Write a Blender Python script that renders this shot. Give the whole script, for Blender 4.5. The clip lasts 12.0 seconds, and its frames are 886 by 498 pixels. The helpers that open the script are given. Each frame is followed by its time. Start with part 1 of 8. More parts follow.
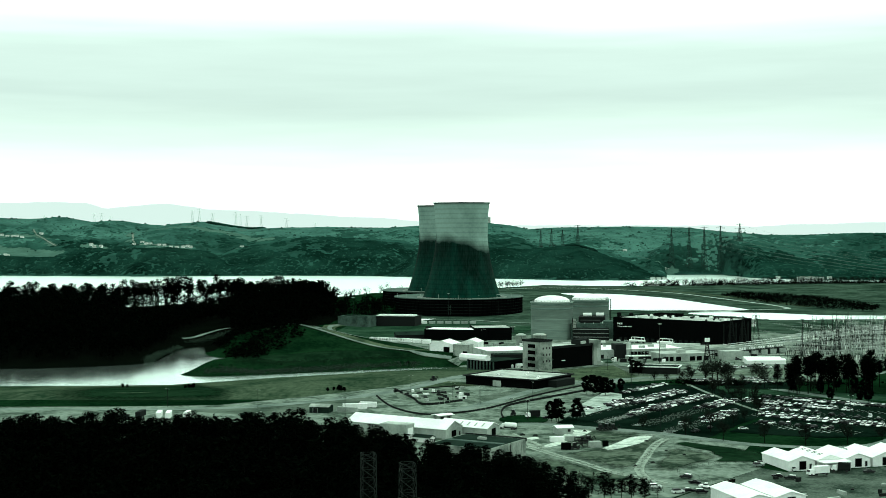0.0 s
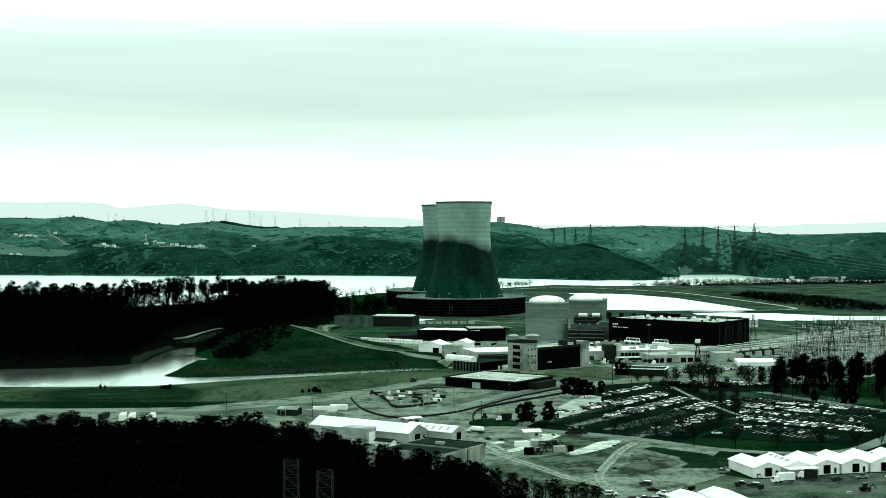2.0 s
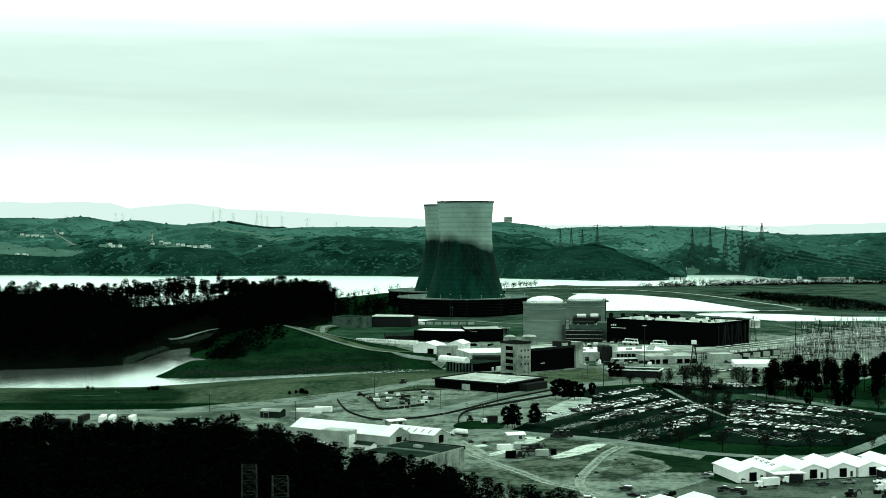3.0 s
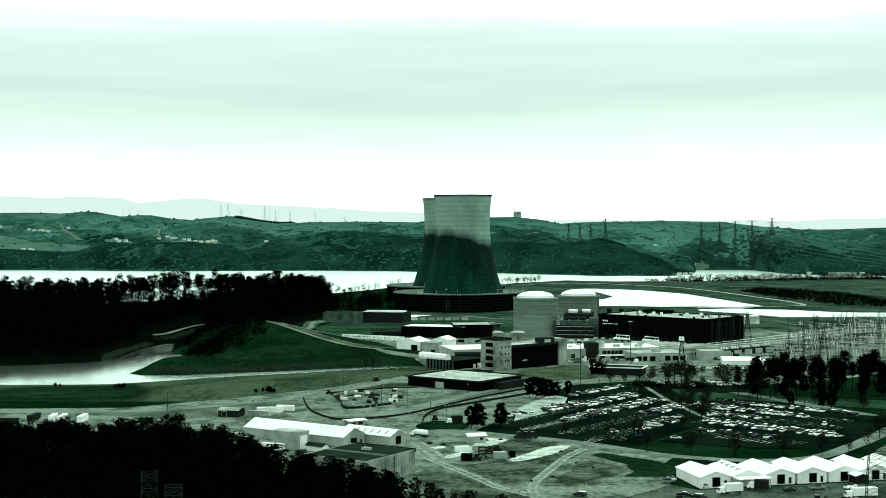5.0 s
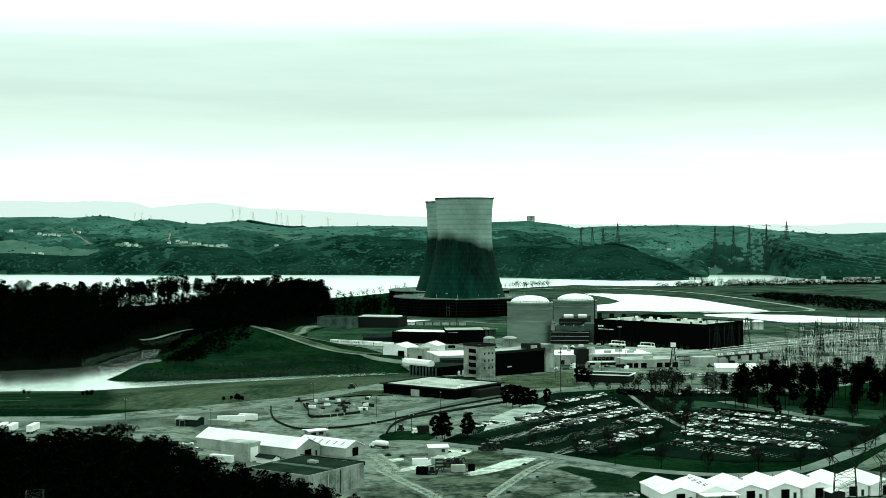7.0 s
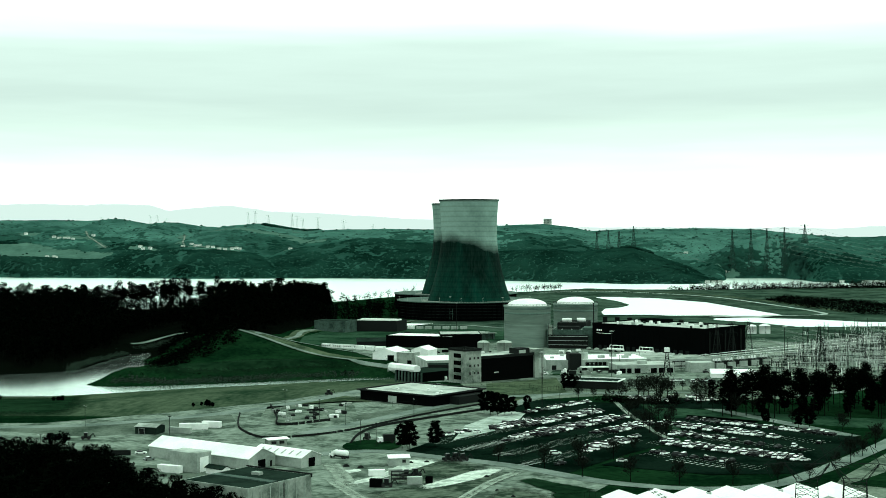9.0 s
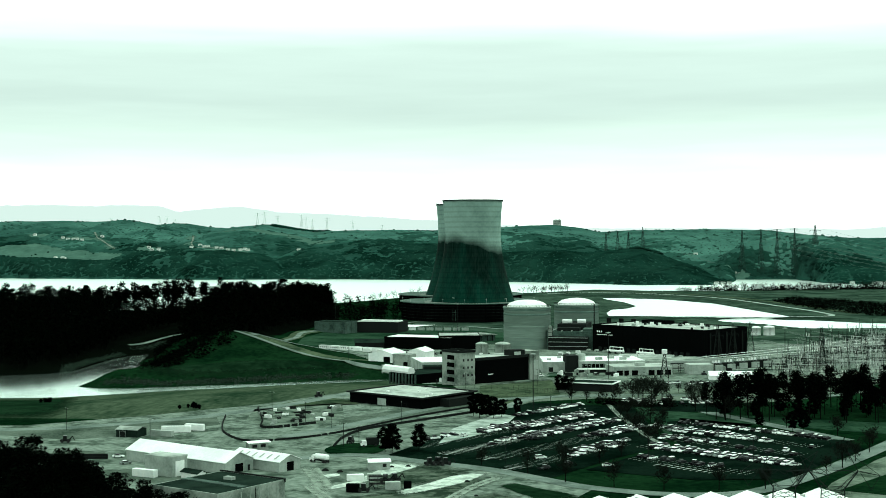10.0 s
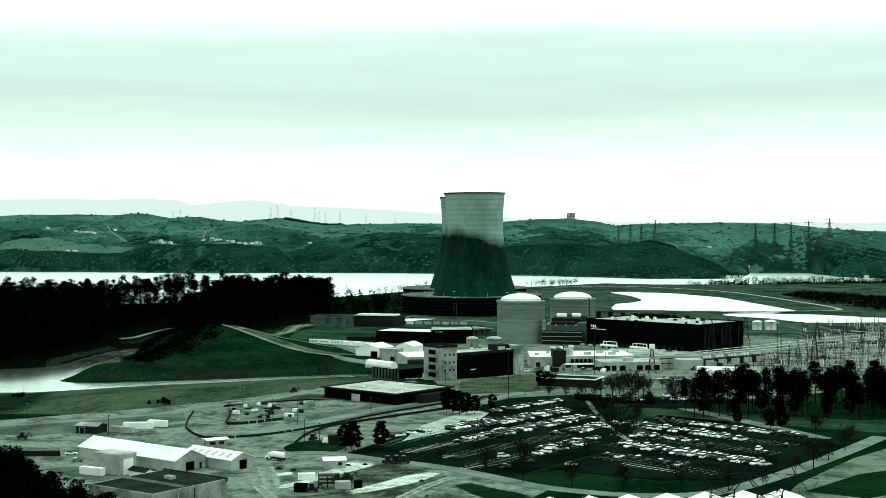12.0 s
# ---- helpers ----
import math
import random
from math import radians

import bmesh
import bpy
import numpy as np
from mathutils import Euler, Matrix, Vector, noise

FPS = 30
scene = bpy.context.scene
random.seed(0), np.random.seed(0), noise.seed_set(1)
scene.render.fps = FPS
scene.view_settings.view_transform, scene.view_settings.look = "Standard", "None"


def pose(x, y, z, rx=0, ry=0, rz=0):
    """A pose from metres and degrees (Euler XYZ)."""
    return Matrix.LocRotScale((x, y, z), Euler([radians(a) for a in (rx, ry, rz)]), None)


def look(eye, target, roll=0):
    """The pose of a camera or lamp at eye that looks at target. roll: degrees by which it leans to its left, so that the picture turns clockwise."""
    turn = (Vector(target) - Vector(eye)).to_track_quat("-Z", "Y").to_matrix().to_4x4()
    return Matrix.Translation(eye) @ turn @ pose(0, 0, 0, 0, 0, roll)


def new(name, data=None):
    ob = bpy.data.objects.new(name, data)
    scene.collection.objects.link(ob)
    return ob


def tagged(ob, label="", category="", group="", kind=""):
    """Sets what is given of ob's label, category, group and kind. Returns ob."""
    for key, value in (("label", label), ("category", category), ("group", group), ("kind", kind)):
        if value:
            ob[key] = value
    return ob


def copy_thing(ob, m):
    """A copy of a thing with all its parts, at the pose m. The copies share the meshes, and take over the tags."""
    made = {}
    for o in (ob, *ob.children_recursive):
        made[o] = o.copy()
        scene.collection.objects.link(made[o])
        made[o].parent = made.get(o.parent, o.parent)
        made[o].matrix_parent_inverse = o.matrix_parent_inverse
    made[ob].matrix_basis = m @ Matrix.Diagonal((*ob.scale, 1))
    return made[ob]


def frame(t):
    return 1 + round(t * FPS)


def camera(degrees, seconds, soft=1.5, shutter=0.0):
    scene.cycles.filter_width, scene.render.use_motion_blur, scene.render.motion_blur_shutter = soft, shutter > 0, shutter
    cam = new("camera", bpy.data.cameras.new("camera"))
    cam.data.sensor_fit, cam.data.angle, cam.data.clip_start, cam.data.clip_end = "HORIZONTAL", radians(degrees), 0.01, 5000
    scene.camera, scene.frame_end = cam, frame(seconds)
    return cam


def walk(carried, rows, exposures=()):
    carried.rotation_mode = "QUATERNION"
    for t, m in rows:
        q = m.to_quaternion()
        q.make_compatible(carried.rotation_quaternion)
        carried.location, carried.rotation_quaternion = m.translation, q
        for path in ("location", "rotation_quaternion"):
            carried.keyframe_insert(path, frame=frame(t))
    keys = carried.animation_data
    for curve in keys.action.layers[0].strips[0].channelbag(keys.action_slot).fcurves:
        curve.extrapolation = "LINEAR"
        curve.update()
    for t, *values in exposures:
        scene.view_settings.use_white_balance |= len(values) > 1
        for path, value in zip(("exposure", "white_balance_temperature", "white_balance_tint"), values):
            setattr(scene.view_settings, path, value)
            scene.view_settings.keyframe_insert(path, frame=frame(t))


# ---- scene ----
# camera and walk
cam = camera(36.18, 12.0, soft=0.7)
ROLL = pose(0, 0, 0, 0, 0, -0.190)
WAY = [
    (0.0, pose(-0.16, 0.87, 95.41, 89.231, 0.000, 0.763)),
    (0.5, pose(6.65, 4.01, 95.36, 89.252, 0.000, 0.993)),
    (1.0, pose(13.34, 7.89, 95.24, 89.238, 0.000, 1.242)),
    (1.5, pose(19.93, 12.43, 95.05, 89.259, 0.000, 1.483)),
    (2.0, pose(26.42, 17.59, 94.81, 89.224, 0.000, 1.731)),
    (2.5, pose(32.82, 23.28, 94.52, 89.225, 0.000, 1.981)),
    (3.0, pose(39.13, 29.45, 94.18, 89.240, 0.000, 2.214)),
    (5.0, pose(63.55, 57.55, 92.49, 89.048, 0.000, 2.944)),
    (5.5, pose(69.47, 65.10, 92.02, 89.099, 0.000, 3.159)),
    (6.0, pose(75.34, 72.74, 91.54, 89.176, 0.000, 3.356)),
    (6.5, pose(81.14, 80.39, 91.05, 89.218, 0.000, 3.591)),
    (7.0, pose(86.88, 87.99, 90.57, 89.258, 0.000, 3.831)),
    (9.0, pose(109.41, 116.58, 88.78, 89.417, 0.000, 4.858)),
    (9.5, pose(114.95, 122.94, 88.40, 89.428, 0.000, 5.134)),
    (10.0, pose(120.46, 128.87, 88.06, 89.469, 0.000, 5.424)),
    (10.5, pose(125.95, 134.28, 87.76, 89.436, 0.000, 5.713)),
    (11.0, pose(131.41, 139.11, 87.52, 89.409, 0.000, 5.916)),
    (11.5, pose(136.86, 143.31, 87.33, 89.333, 0.000, 6.106)),
    (12.0, pose(142.30, 146.80, 87.21, 89.207, 0.000, 6.321)),
]
walk(cam, [(t, m @ ROLL) for t, m in WAY], exposures=[(0.0, 0.0, 6000, -36), (12.0, 0.0, 6000, -36)])

# world: an overcast sky, bright towards the horizon
world = bpy.data.worlds.new("overcast_sky")
scene.world = world
world.use_nodes = True
nt = world.node_tree
nt.nodes.clear()


def wnode(kind, **kw):
    n = nt.nodes.new(kind)
    for k, v in kw.items():
        n.inputs[k].default_value = v
    return n


def ramp(node, stops):
    cr = node.color_ramp
    while len(cr.elements) < len(stops):
        cr.elements.new(0.5)
    for e, (p, c) in zip(cr.elements, stops):
        e.position = p
        e.color = (*c, 1) if len(c) == 3 else c


sky = nt.nodes.new("ShaderNodeTexSky")
sky.sky_type = "NISHITA"
sky.sun_disc = False
sky.sun_elevation = radians(67)
sky.sun_rotation = radians(55)
tc = nt.nodes.new("ShaderNodeTexCoord")
sep = nt.nodes.new("ShaderNodeSeparateXYZ")
nt.links.new(tc.outputs["Generated"], sep.inputs[0])
# stretched cloud streaks shift the layers of the cloud deck a little
mp = nt.nodes.new("ShaderNodeMapping")
mp.inputs["Scale"].default_value = (2.2, 2.2, 26.0)
mp.inputs["Rotation"].default_value = (0.0, radians(-4.0), 0.0)
nt.links.new(tc.outputs["Generated"], mp.inputs[0])
nz = wnode("ShaderNodeTexNoise", Scale=1.3, Detail=4.0, Roughness=0.5)
nt.links.new(mp.outputs[0], nz.inputs["Vector"])
lay = nt.nodes.new("ShaderNodeMath")
lay.operation = "MULTIPLY_ADD"
lay.inputs[1].default_value = 0.04
nt.links.new(nz.outputs["Fac"], lay.inputs[0])
nt.links.new(sep.outputs["Z"], lay.inputs[2])
deck = nt.nodes.new("ShaderNodeValToRGB")
ramp(deck, [(0.0, (1.8, 1.62, 1.7)), (0.05, (1.8, 1.62, 1.7)), (0.08, (1.25, 1.14, 1.19)), (0.112, (0.965, 0.888, 0.955)),
            (0.15, (1.06, 0.973, 1.04)), (0.19, (1.9, 1.75, 1.82)), (0.34, (1.9, 1.76, 1.82)), (1.0, (1.05, 1.02, 1.03))])
nt.links.new(lay.outputs[0], deck.inputs[0])
# finer wisps
mp2 = nt.nodes.new("ShaderNodeMapping")
mp2.inputs["Scale"].default_value = (5.0, 5.0, 60.0)
mp2.inputs["Rotation"].default_value = (0.0, radians(3.0), 0.0)
nt.links.new(tc.outputs["Generated"], mp2.inputs[0])
nz2 = wnode("ShaderNodeTexNoise", Scale=1.6, Detail=6.0, Roughness=0.55)
nt.links.new(mp2.outputs[0], nz2.inputs["Vector"])
wisp = wnode("ShaderNodeMapRange")
wisp.inputs["From Min"].default_value, wisp.inputs["From Max"].default_value = 0.3, 0.7
wisp.inputs["To Min"].default_value, wisp.inputs["To Max"].default_value = 0.97, 1.035
nt.links.new(nz2.outputs["Fac"], wisp.inputs["Value"])
b1 = wnode("ShaderNodeBackground", Strength=1.0)
nt.links.new(deck.outputs[0], b1.inputs[0])
nt.links.new(wisp.outputs[0], b1.inputs[1])
b2 = wnode("ShaderNodeBackground", Strength=0.05)
nt.links.new(sky.outputs[0], b2.inputs[0])
mixw = wnode("ShaderNodeMixShader", Fac=0.12)
nt.links.new(b1.outputs[0], mixw.inputs[1])
nt.links.new(b2.outputs[0], mixw.inputs[2])
wout = nt.nodes.new("ShaderNodeOutputWorld")
nt.links.new(mixw.outputs[0], wout.inputs[0])

# the sun behind thick cloud
sun_data = bpy.data.lights.new("sun", "SUN")
sun_data.energy = 1.5
sun_data.angle = radians(20)
sun_data.color = (1.0, 0.97, 0.93)
sun = new("sun", sun_data)
sun.matrix_world = look((320, 420, 500), (150, 300, 0))


# materials
def material(name, base, rough=0.8, metal=0.0, grain=0.0, scale=1.0, stain=0.0, stain_scale=0.1, dark=None, bump=0.0, vary=0.0, island=0.0, stretch=(1, 1, 1), gloss=0.15, crisp=0.0):
    """Base colour with grain and stains in metres, and a bump from the grain."""
    m = bpy.data.materials.new(name)
    m.use_nodes = True
    n, l = m.node_tree.nodes, m.node_tree.links
    b = n["Principled BSDF"]
    b.inputs["Roughness"].default_value = rough
    b.inputs["Metallic"].default_value = metal
    b.inputs["Specular IOR Level"].default_value = gloss
    geo = n.new("ShaderNodeNewGeometry")
    mapn = n.new("ShaderNodeMapping")
    mapn.inputs["Scale"].default_value = stretch
    l.new(geo.outputs["Position"], mapn.inputs[0])
    dark = dark or tuple(c * 0.45 for c in base)
    col = n.new("ShaderNodeMixRGB")
    col.inputs[1].default_value = (*base, 1)
    col.inputs[2].default_value = (*dark, 1)
    col.inputs[0].default_value = 0.0
    last = col
    if grain or stain:
        tg = n.new("ShaderNodeTexNoise")
        tg.inputs["Scale"].default_value = scale
        tg.inputs["Detail"].default_value = 5
        l.new(mapn.outputs[0], tg.inputs["Vector"])
        ts = n.new("ShaderNodeTexNoise")
        ts.inputs["Scale"].default_value = stain_scale
        ts.inputs["Detail"].default_value = 6
        ts.inputs["Roughness"].default_value = 0.62
        l.new(mapn.outputs[0], ts.inputs["Vector"])
        r1 = n.new("ShaderNodeMapRange")
        r1.inputs["From Min"].default_value, r1.inputs["From Max"].default_value = 0.35, 0.7
        r1.inputs["To Max"].default_value = grain
        l.new(tg.outputs["Fac"], r1.inputs["Value"])
        r2 = n.new("ShaderNodeMapRange")
        r2.inputs["From Min"].default_value, r2.inputs["From Max"].default_value = 0.42 + 0.05 * crisp, 0.66 - 0.08 * crisp
        r2.inputs["To Max"].default_value = stain
        l.new(ts.outputs["Fac"], r2.inputs["Value"])
        ad = n.new("ShaderNodeMath")
        ad.operation, ad.use_clamp = "ADD", True
        l.new(r1.outputs[0], ad.inputs[0])
        l.new(r2.outputs[0], ad.inputs[1])
        l.new(ad.outputs[0], col.inputs[0])
        if bump:
            bp = n.new("ShaderNodeBump")
            bp.inputs["Strength"].default_value = bump
            bp.inputs["Distance"].default_value = 0.5 / scale
            l.new(tg.outputs["Fac"], bp.inputs["Height"])
            l.new(bp.outputs[0], b.inputs["Normal"])
    if vary or island:
        hs = n.new("ShaderNodeHueSaturation")
        rr = n.new("ShaderNodeMapRange")
        v = island or vary
        rr.inputs["To Min"].default_value, rr.inputs["To Max"].default_value = 1 - v, 1 + v
        if island:
            l.new(geo.outputs["Random Per Island"], rr.inputs["Value"])
        else:
            oi = n.new("ShaderNodeObjectInfo")
            l.new(oi.outputs["Random"], rr.inputs["Value"])
        l.new(rr.outputs[0], hs.inputs["Value"])
        l.new(last.outputs[0], hs.inputs["Color"])
        last = hs
    l.new(last.outputs[0], b.inputs["Base Color"])
    return m


GRASS = material("winter_grass", (0.009, 0.024, 0.0095), 0.95, grain=0.6, scale=0.35, stain=0.8, stain_scale=0.03, dark=(0.002, 0.0075, 0.003), bump=0.3, gloss=0.0)
DRY = material("dry_grass", (0.062, 0.08, 0.052), 0.95, grain=0.6, scale=0.3, stain=0.85, stain_scale=0.018, dark=(0.014, 0.027, 0.015), bump=0.3, gloss=0.0, crisp=0.2, stretch=(1, 0.35, 1))
MEADOW = material("hill_meadow", (0.078, 0.13, 0.105), 0.95, grain=0.4, scale=0.08, stain=0.8, stain_scale=0.014, dark=(0.045, 0.082, 0.066), gloss=0.0)
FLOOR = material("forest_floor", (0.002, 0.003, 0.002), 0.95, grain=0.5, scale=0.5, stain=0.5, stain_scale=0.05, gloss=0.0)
YARD = material("gravel_yard", (0.205, 0.235, 0.203), 0.9, grain=0.6, scale=0.35, stain=0.75, stain_scale=0.07, dark=(0.042, 0.056, 0.044), bump=0.15, gloss=0.0, crisp=0.35)
ROAD = material("worn_asphalt_road", (0.185, 0.212, 0.192), 0.95, grain=0.35, scale=1.2, stain=0.8, stain_scale=0.06, dark=(0.08, 0.1, 0.088), gloss=0.0)
WORN = material("worn_earth", (0.16, 0.185, 0.15), 0.95, grain=0.5, scale=0.5, stain=0.85, stain_scale=0.05, dark=(0.04, 0.054, 0.04), bump=0.2, gloss=0.0)
DARKGRAVEL = material("dark_gravel", (0.1, 0.118, 0.1), 0.95, grain=0.5, scale=0.9, stain=0.8, stain_scale=0.04, dark=(0.02, 0.03, 0.023), gloss=0.0, crisp=0.5)
ASPHALT = material("parking_asphalt", (0.0062, 0.0125, 0.0085), 0.95, grain=0.6, scale=0.8, stain=0.95, stain_scale=0.035, dark=(0.0015, 0.0042, 0.0027), gloss=0.0, crisp=0.4)
DIRT = material("pale_dirt", (0.215, 0.24, 0.21), 0.95, grain=0.6, scale=0.4, stain=0.9, stain_scale=0.1, dark=(0.1, 0.118, 0.1), gloss=0.0)
PAVE = material("pale_concrete_slab", (0.4, 0.44, 0.405), 0.85, grain=0.4, scale=0.8, stain=0.9, stain_scale=0.12, dark=(0.16, 0.19, 0.165), crisp=0.5)
PINE = material("pine_needles", (0.0008, 0.0014, 0.0008), 0.95, island=0.6, gloss=0.0)
# the hill woods pale with distance: haze is put into their base colours
WOODS = material("hazed_bare_woods", (0.036, 0.083, 0.066), 0.95, grain=0.5, scale=0.02, stain=1.0, stain_scale=0.0045, dark=(0.015, 0.038, 0.029), island=0.09, gloss=0.0)
PALEWOODS = material("pale_hazed_bare_woods", (0.08, 0.156, 0.13), 0.95, grain=0.5, scale=0.02, stain=1.0, stain_scale=0.006, dark=(0.036, 0.08, 0.066), island=0.09, gloss=0.0)
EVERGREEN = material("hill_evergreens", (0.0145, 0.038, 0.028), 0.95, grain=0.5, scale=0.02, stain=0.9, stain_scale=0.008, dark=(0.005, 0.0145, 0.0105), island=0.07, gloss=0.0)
HILLFLOOR = material("hill_wood_floor", (0.028, 0.066, 0.051), 0.95, grain=0.5, scale=0.1, stain=0.6, stain_scale=0.01, gloss=0.0)
LAWN = material("worn_lawn", (0.085, 0.105, 0.066), 0.95, grain=0.6, scale=0.3, stain=0.8, stain_scale=0.05, dark=(0.02, 0.032, 0.019), bump=0.3, gloss=0.0)
TURF = material("winter_turf", (0.034, 0.062, 0.038), 0.95, grain=0.6, scale=0.3, stain=0.9, stain_scale=0.03, dark=(0.009, 0.022, 0.012), bump=0.3, gloss=0.0)
BERM = material("rough_bank_grass", (0.056, 0.082, 0.061), 0.95, grain=0.6, scale=0.12, stain=0.9, stain_scale=0.02, dark=(0.012, 0.022, 0.015), bump=0.3, gloss=0.0)
BARK = material("bark", (0.005, 0.0055, 0.0045), 0.95, grain=0.5, scale=2.0, gloss=0.0)
TWIG = material("bare_twigs", (0.008, 0.01, 0.0075), 0.95, island=0.4, gloss=0.0)
BLACK = material("black_steel_cladding", (0.002, 0.0025, 0.0024), 0.9, grain=0.3, scale=0.7, stain=0.3, stain_scale=0.05, gloss=0.0)
WHITE = material("white_sheet_metal", (0.86, 0.86, 0.84), 0.5, grain=0.25, scale=1.0, stain=0.5, stain_scale=0.1, dark=(0.58, 0.6, 0.58))
ROOF = material("pale_flat_roof", (0.44, 0.46, 0.43), 0.8, grain=0.35, scale=0.5, stain=0.8, stain_scale=0.06, dark=(0.17, 0.19, 0.17), crisp=0.5)
CONCRETE = material("weathered_concrete", (0.3, 0.325, 0.29), 0.85, grain=0.3, scale=1.0, stain=0.9, stain_scale=0.1, dark=(0.085, 0.105, 0.088), bump=0.15, crisp=0.4)
PALE_WALL = material("pale_wall_panels", (0.37, 0.4, 0.365), 0.75, grain=0.25, scale=1.0, stain=0.7, stain_scale=0.12, dark=(0.15, 0.175, 0.155))
DARK_ROOF = material("dark_metal_roof", (0.018, 0.028, 0.022), 0.9, grain=0.3, scale=0.6, stain=0.7, stain_scale=0.1, dark=(0.005, 0.009, 0.007), gloss=0.0)
DARKCONC = material("dark_weathered_concrete", (0.075, 0.11, 0.092), 0.9, grain=0.4, scale=0.8, stain=0.9, stain_scale=0.12, dark=(0.02, 0.034, 0.027))
STEEL = material("galvanised_steel", (0.34, 0.36, 0.34), 0.6, metal=0.1, grain=0.3, scale=2.0)
DARKSTEEL = material("weathered_dark_steel", (0.012, 0.014, 0.013), 0.8, grain=0.3, scale=2.0, gloss=0.02)
GLASS = material("dark_window_glass", (0.006, 0.007, 0.007), 0.3, gloss=0.2)
RUBBER = material("tyre_rubber", (0.02, 0.02, 0.02), 0.9)

def soften(mat, share):
    """A canopy of twigs scatters light as a whole: its shading normal leans to the vertical."""
    n, l = mat.node_tree.nodes, mat.node_tree.links
    geo = n.new("ShaderNodeNewGeometry")
    mx = n.new("ShaderNodeMixRGB")
    mx.inputs[0].default_value = share
    mx.inputs[2].default_value = (0, -0.25, 0.97, 1)
    l.new(geo.outputs["Normal"], mx.inputs[1])
    l.new(mx.outputs[0], n["Principled BSDF"].inputs["Normal"])


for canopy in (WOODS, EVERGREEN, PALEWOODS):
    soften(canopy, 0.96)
VERGE = material("dark_dirty_gravel", (0.115, 0.135, 0.112), 0.95, grain=0.4, scale=0.9, stain=0.8, stain_scale=0.05, dark=(0.03, 0.042, 0.032), bump=0.2, gloss=0.0)
PAINT = material("road_paint", (0.36, 0.38, 0.36), 0.8, grain=0.5, scale=0.8, dark=(0.1, 0.11, 0.1))


def car_paint():
    """White, silver, grey, black and a few dark coloured cars."""
    m = bpy.data.materials.new("car_paint")
    m.use_nodes = True
    n, l = m.node_tree.nodes, m.node_tree.links
    oi = n.new("ShaderNodeObjectInfo")
    cr = n.new("ShaderNodeValToRGB")
    cr.color_ramp.interpolation = "CONSTANT"
    ramp(cr, [(0.0, (0.9, 0.9, 0.89)), (0.38, (0.62, 0.64, 0.62)), (0.5, (0.16, 0.18, 0.17)), (0.56, (0.004, 0.004, 0.005)), (0.84, (0.018, 0.02, 0.021)), (0.93, (0.01, 0.012, 0.012))])
    l.new(oi.outputs["Random"], cr.inputs[0])
    b = n["Principled BSDF"]
    l.new(cr.outputs[0], b.inputs["Base Color"])
    b.inputs["Roughness"].default_value = 0.3
    b.inputs["Specular IOR Level"].default_value = 0.05
    return m


CAR = car_paint()


# meshes
def part(name, bm, mat, parent=None, label="", kind=""):
    """Links a bmesh as one mesh object, under a thing if one is given."""
    me = bpy.data.meshes.new(name)
    bm.normal_update()
    bm.to_mesh(me)
    bm.free()
    me.materials.append(mat)
    ob = new(name, me)
    if parent:
        ob.parent = parent
    tagged(ob, label, kind=kind)
    return ob


def thing(name, label, category, m=None, group="", kind=""):
    ob = new(name)
    ob.matrix_basis = m or Matrix()
    return tagged(ob, label, category, group, kind)


def array_mesh(name, verts, tris, mats, index=None, smooth=False):
    """A mesh of triangles straight from arrays."""
    me = bpy.data.meshes.new(name)
    verts, tris = np.asarray(verts, np.float32), np.asarray(tris, np.int32)
    me.vertices.add(len(verts))
    me.vertices.foreach_set("co", verts.ravel())
    me.loops.add(tris.size)
    me.loops.foreach_set("vertex_index", tris.ravel())
    me.polygons.add(len(tris))
    me.polygons.foreach_set("loop_start", np.arange(0, tris.size, 3, dtype=np.int32))
    for mat in mats:
        me.materials.append(mat)
    if index is not None:
        me.polygons.foreach_set("material_index", np.asarray(index, np.int32))
    me.polygons.foreach_set("use_smooth", np.full(len(tris), smooth))
    me.update(calc_edges=True)
    return me


def box(bm, x0, y0, z0, x1, y1, z1, m=None):
    v = [bm.verts.new((m @ Vector(p)) if m else p) for p in
         ((x0, y0, z0), (x1, y0, z0), (x1, y1, z0), (x0, y1, z0), (x0, y0, z1), (x1, y0, z1), (x1, y1, z1), (x0, y1, z1))]
    for f in ((0, 3, 2, 1), (4, 5, 6, 7), (0, 1, 5, 4), (1, 2, 6, 5), (2, 3, 7, 6), (3, 0, 4, 7)):
        bm.faces.new([v[i] for i in f])
    return v


def boxes(*bs):
    bm = bmesh.new()
    for b in bs:
        box(bm, *b)
    return bm


def bar(bm, a, b, w, sides=4):
    """A straight member from a to b, w thick."""
    a, b = Vector(a), Vector(b)
    d = (b - a).normalized()
    u = d.orthogonal().normalized()
    v = d.cross(u)
    ring = [[bm.verts.new(p + (u * math.cos(k * math.tau / sides + 0.785) + v * math.sin(k * math.tau / sides + 0.785)) * w * 0.7) for k in range(sides)] for p in (a, b)]
    for k in range(sides):
        j = (k + 1) % sides
        bm.faces.new((ring[0][k], ring[0][j], ring[1][j], ring[1][k]))
    bm.faces.new(ring[0][::-1])
    bm.faces.new(ring[1])


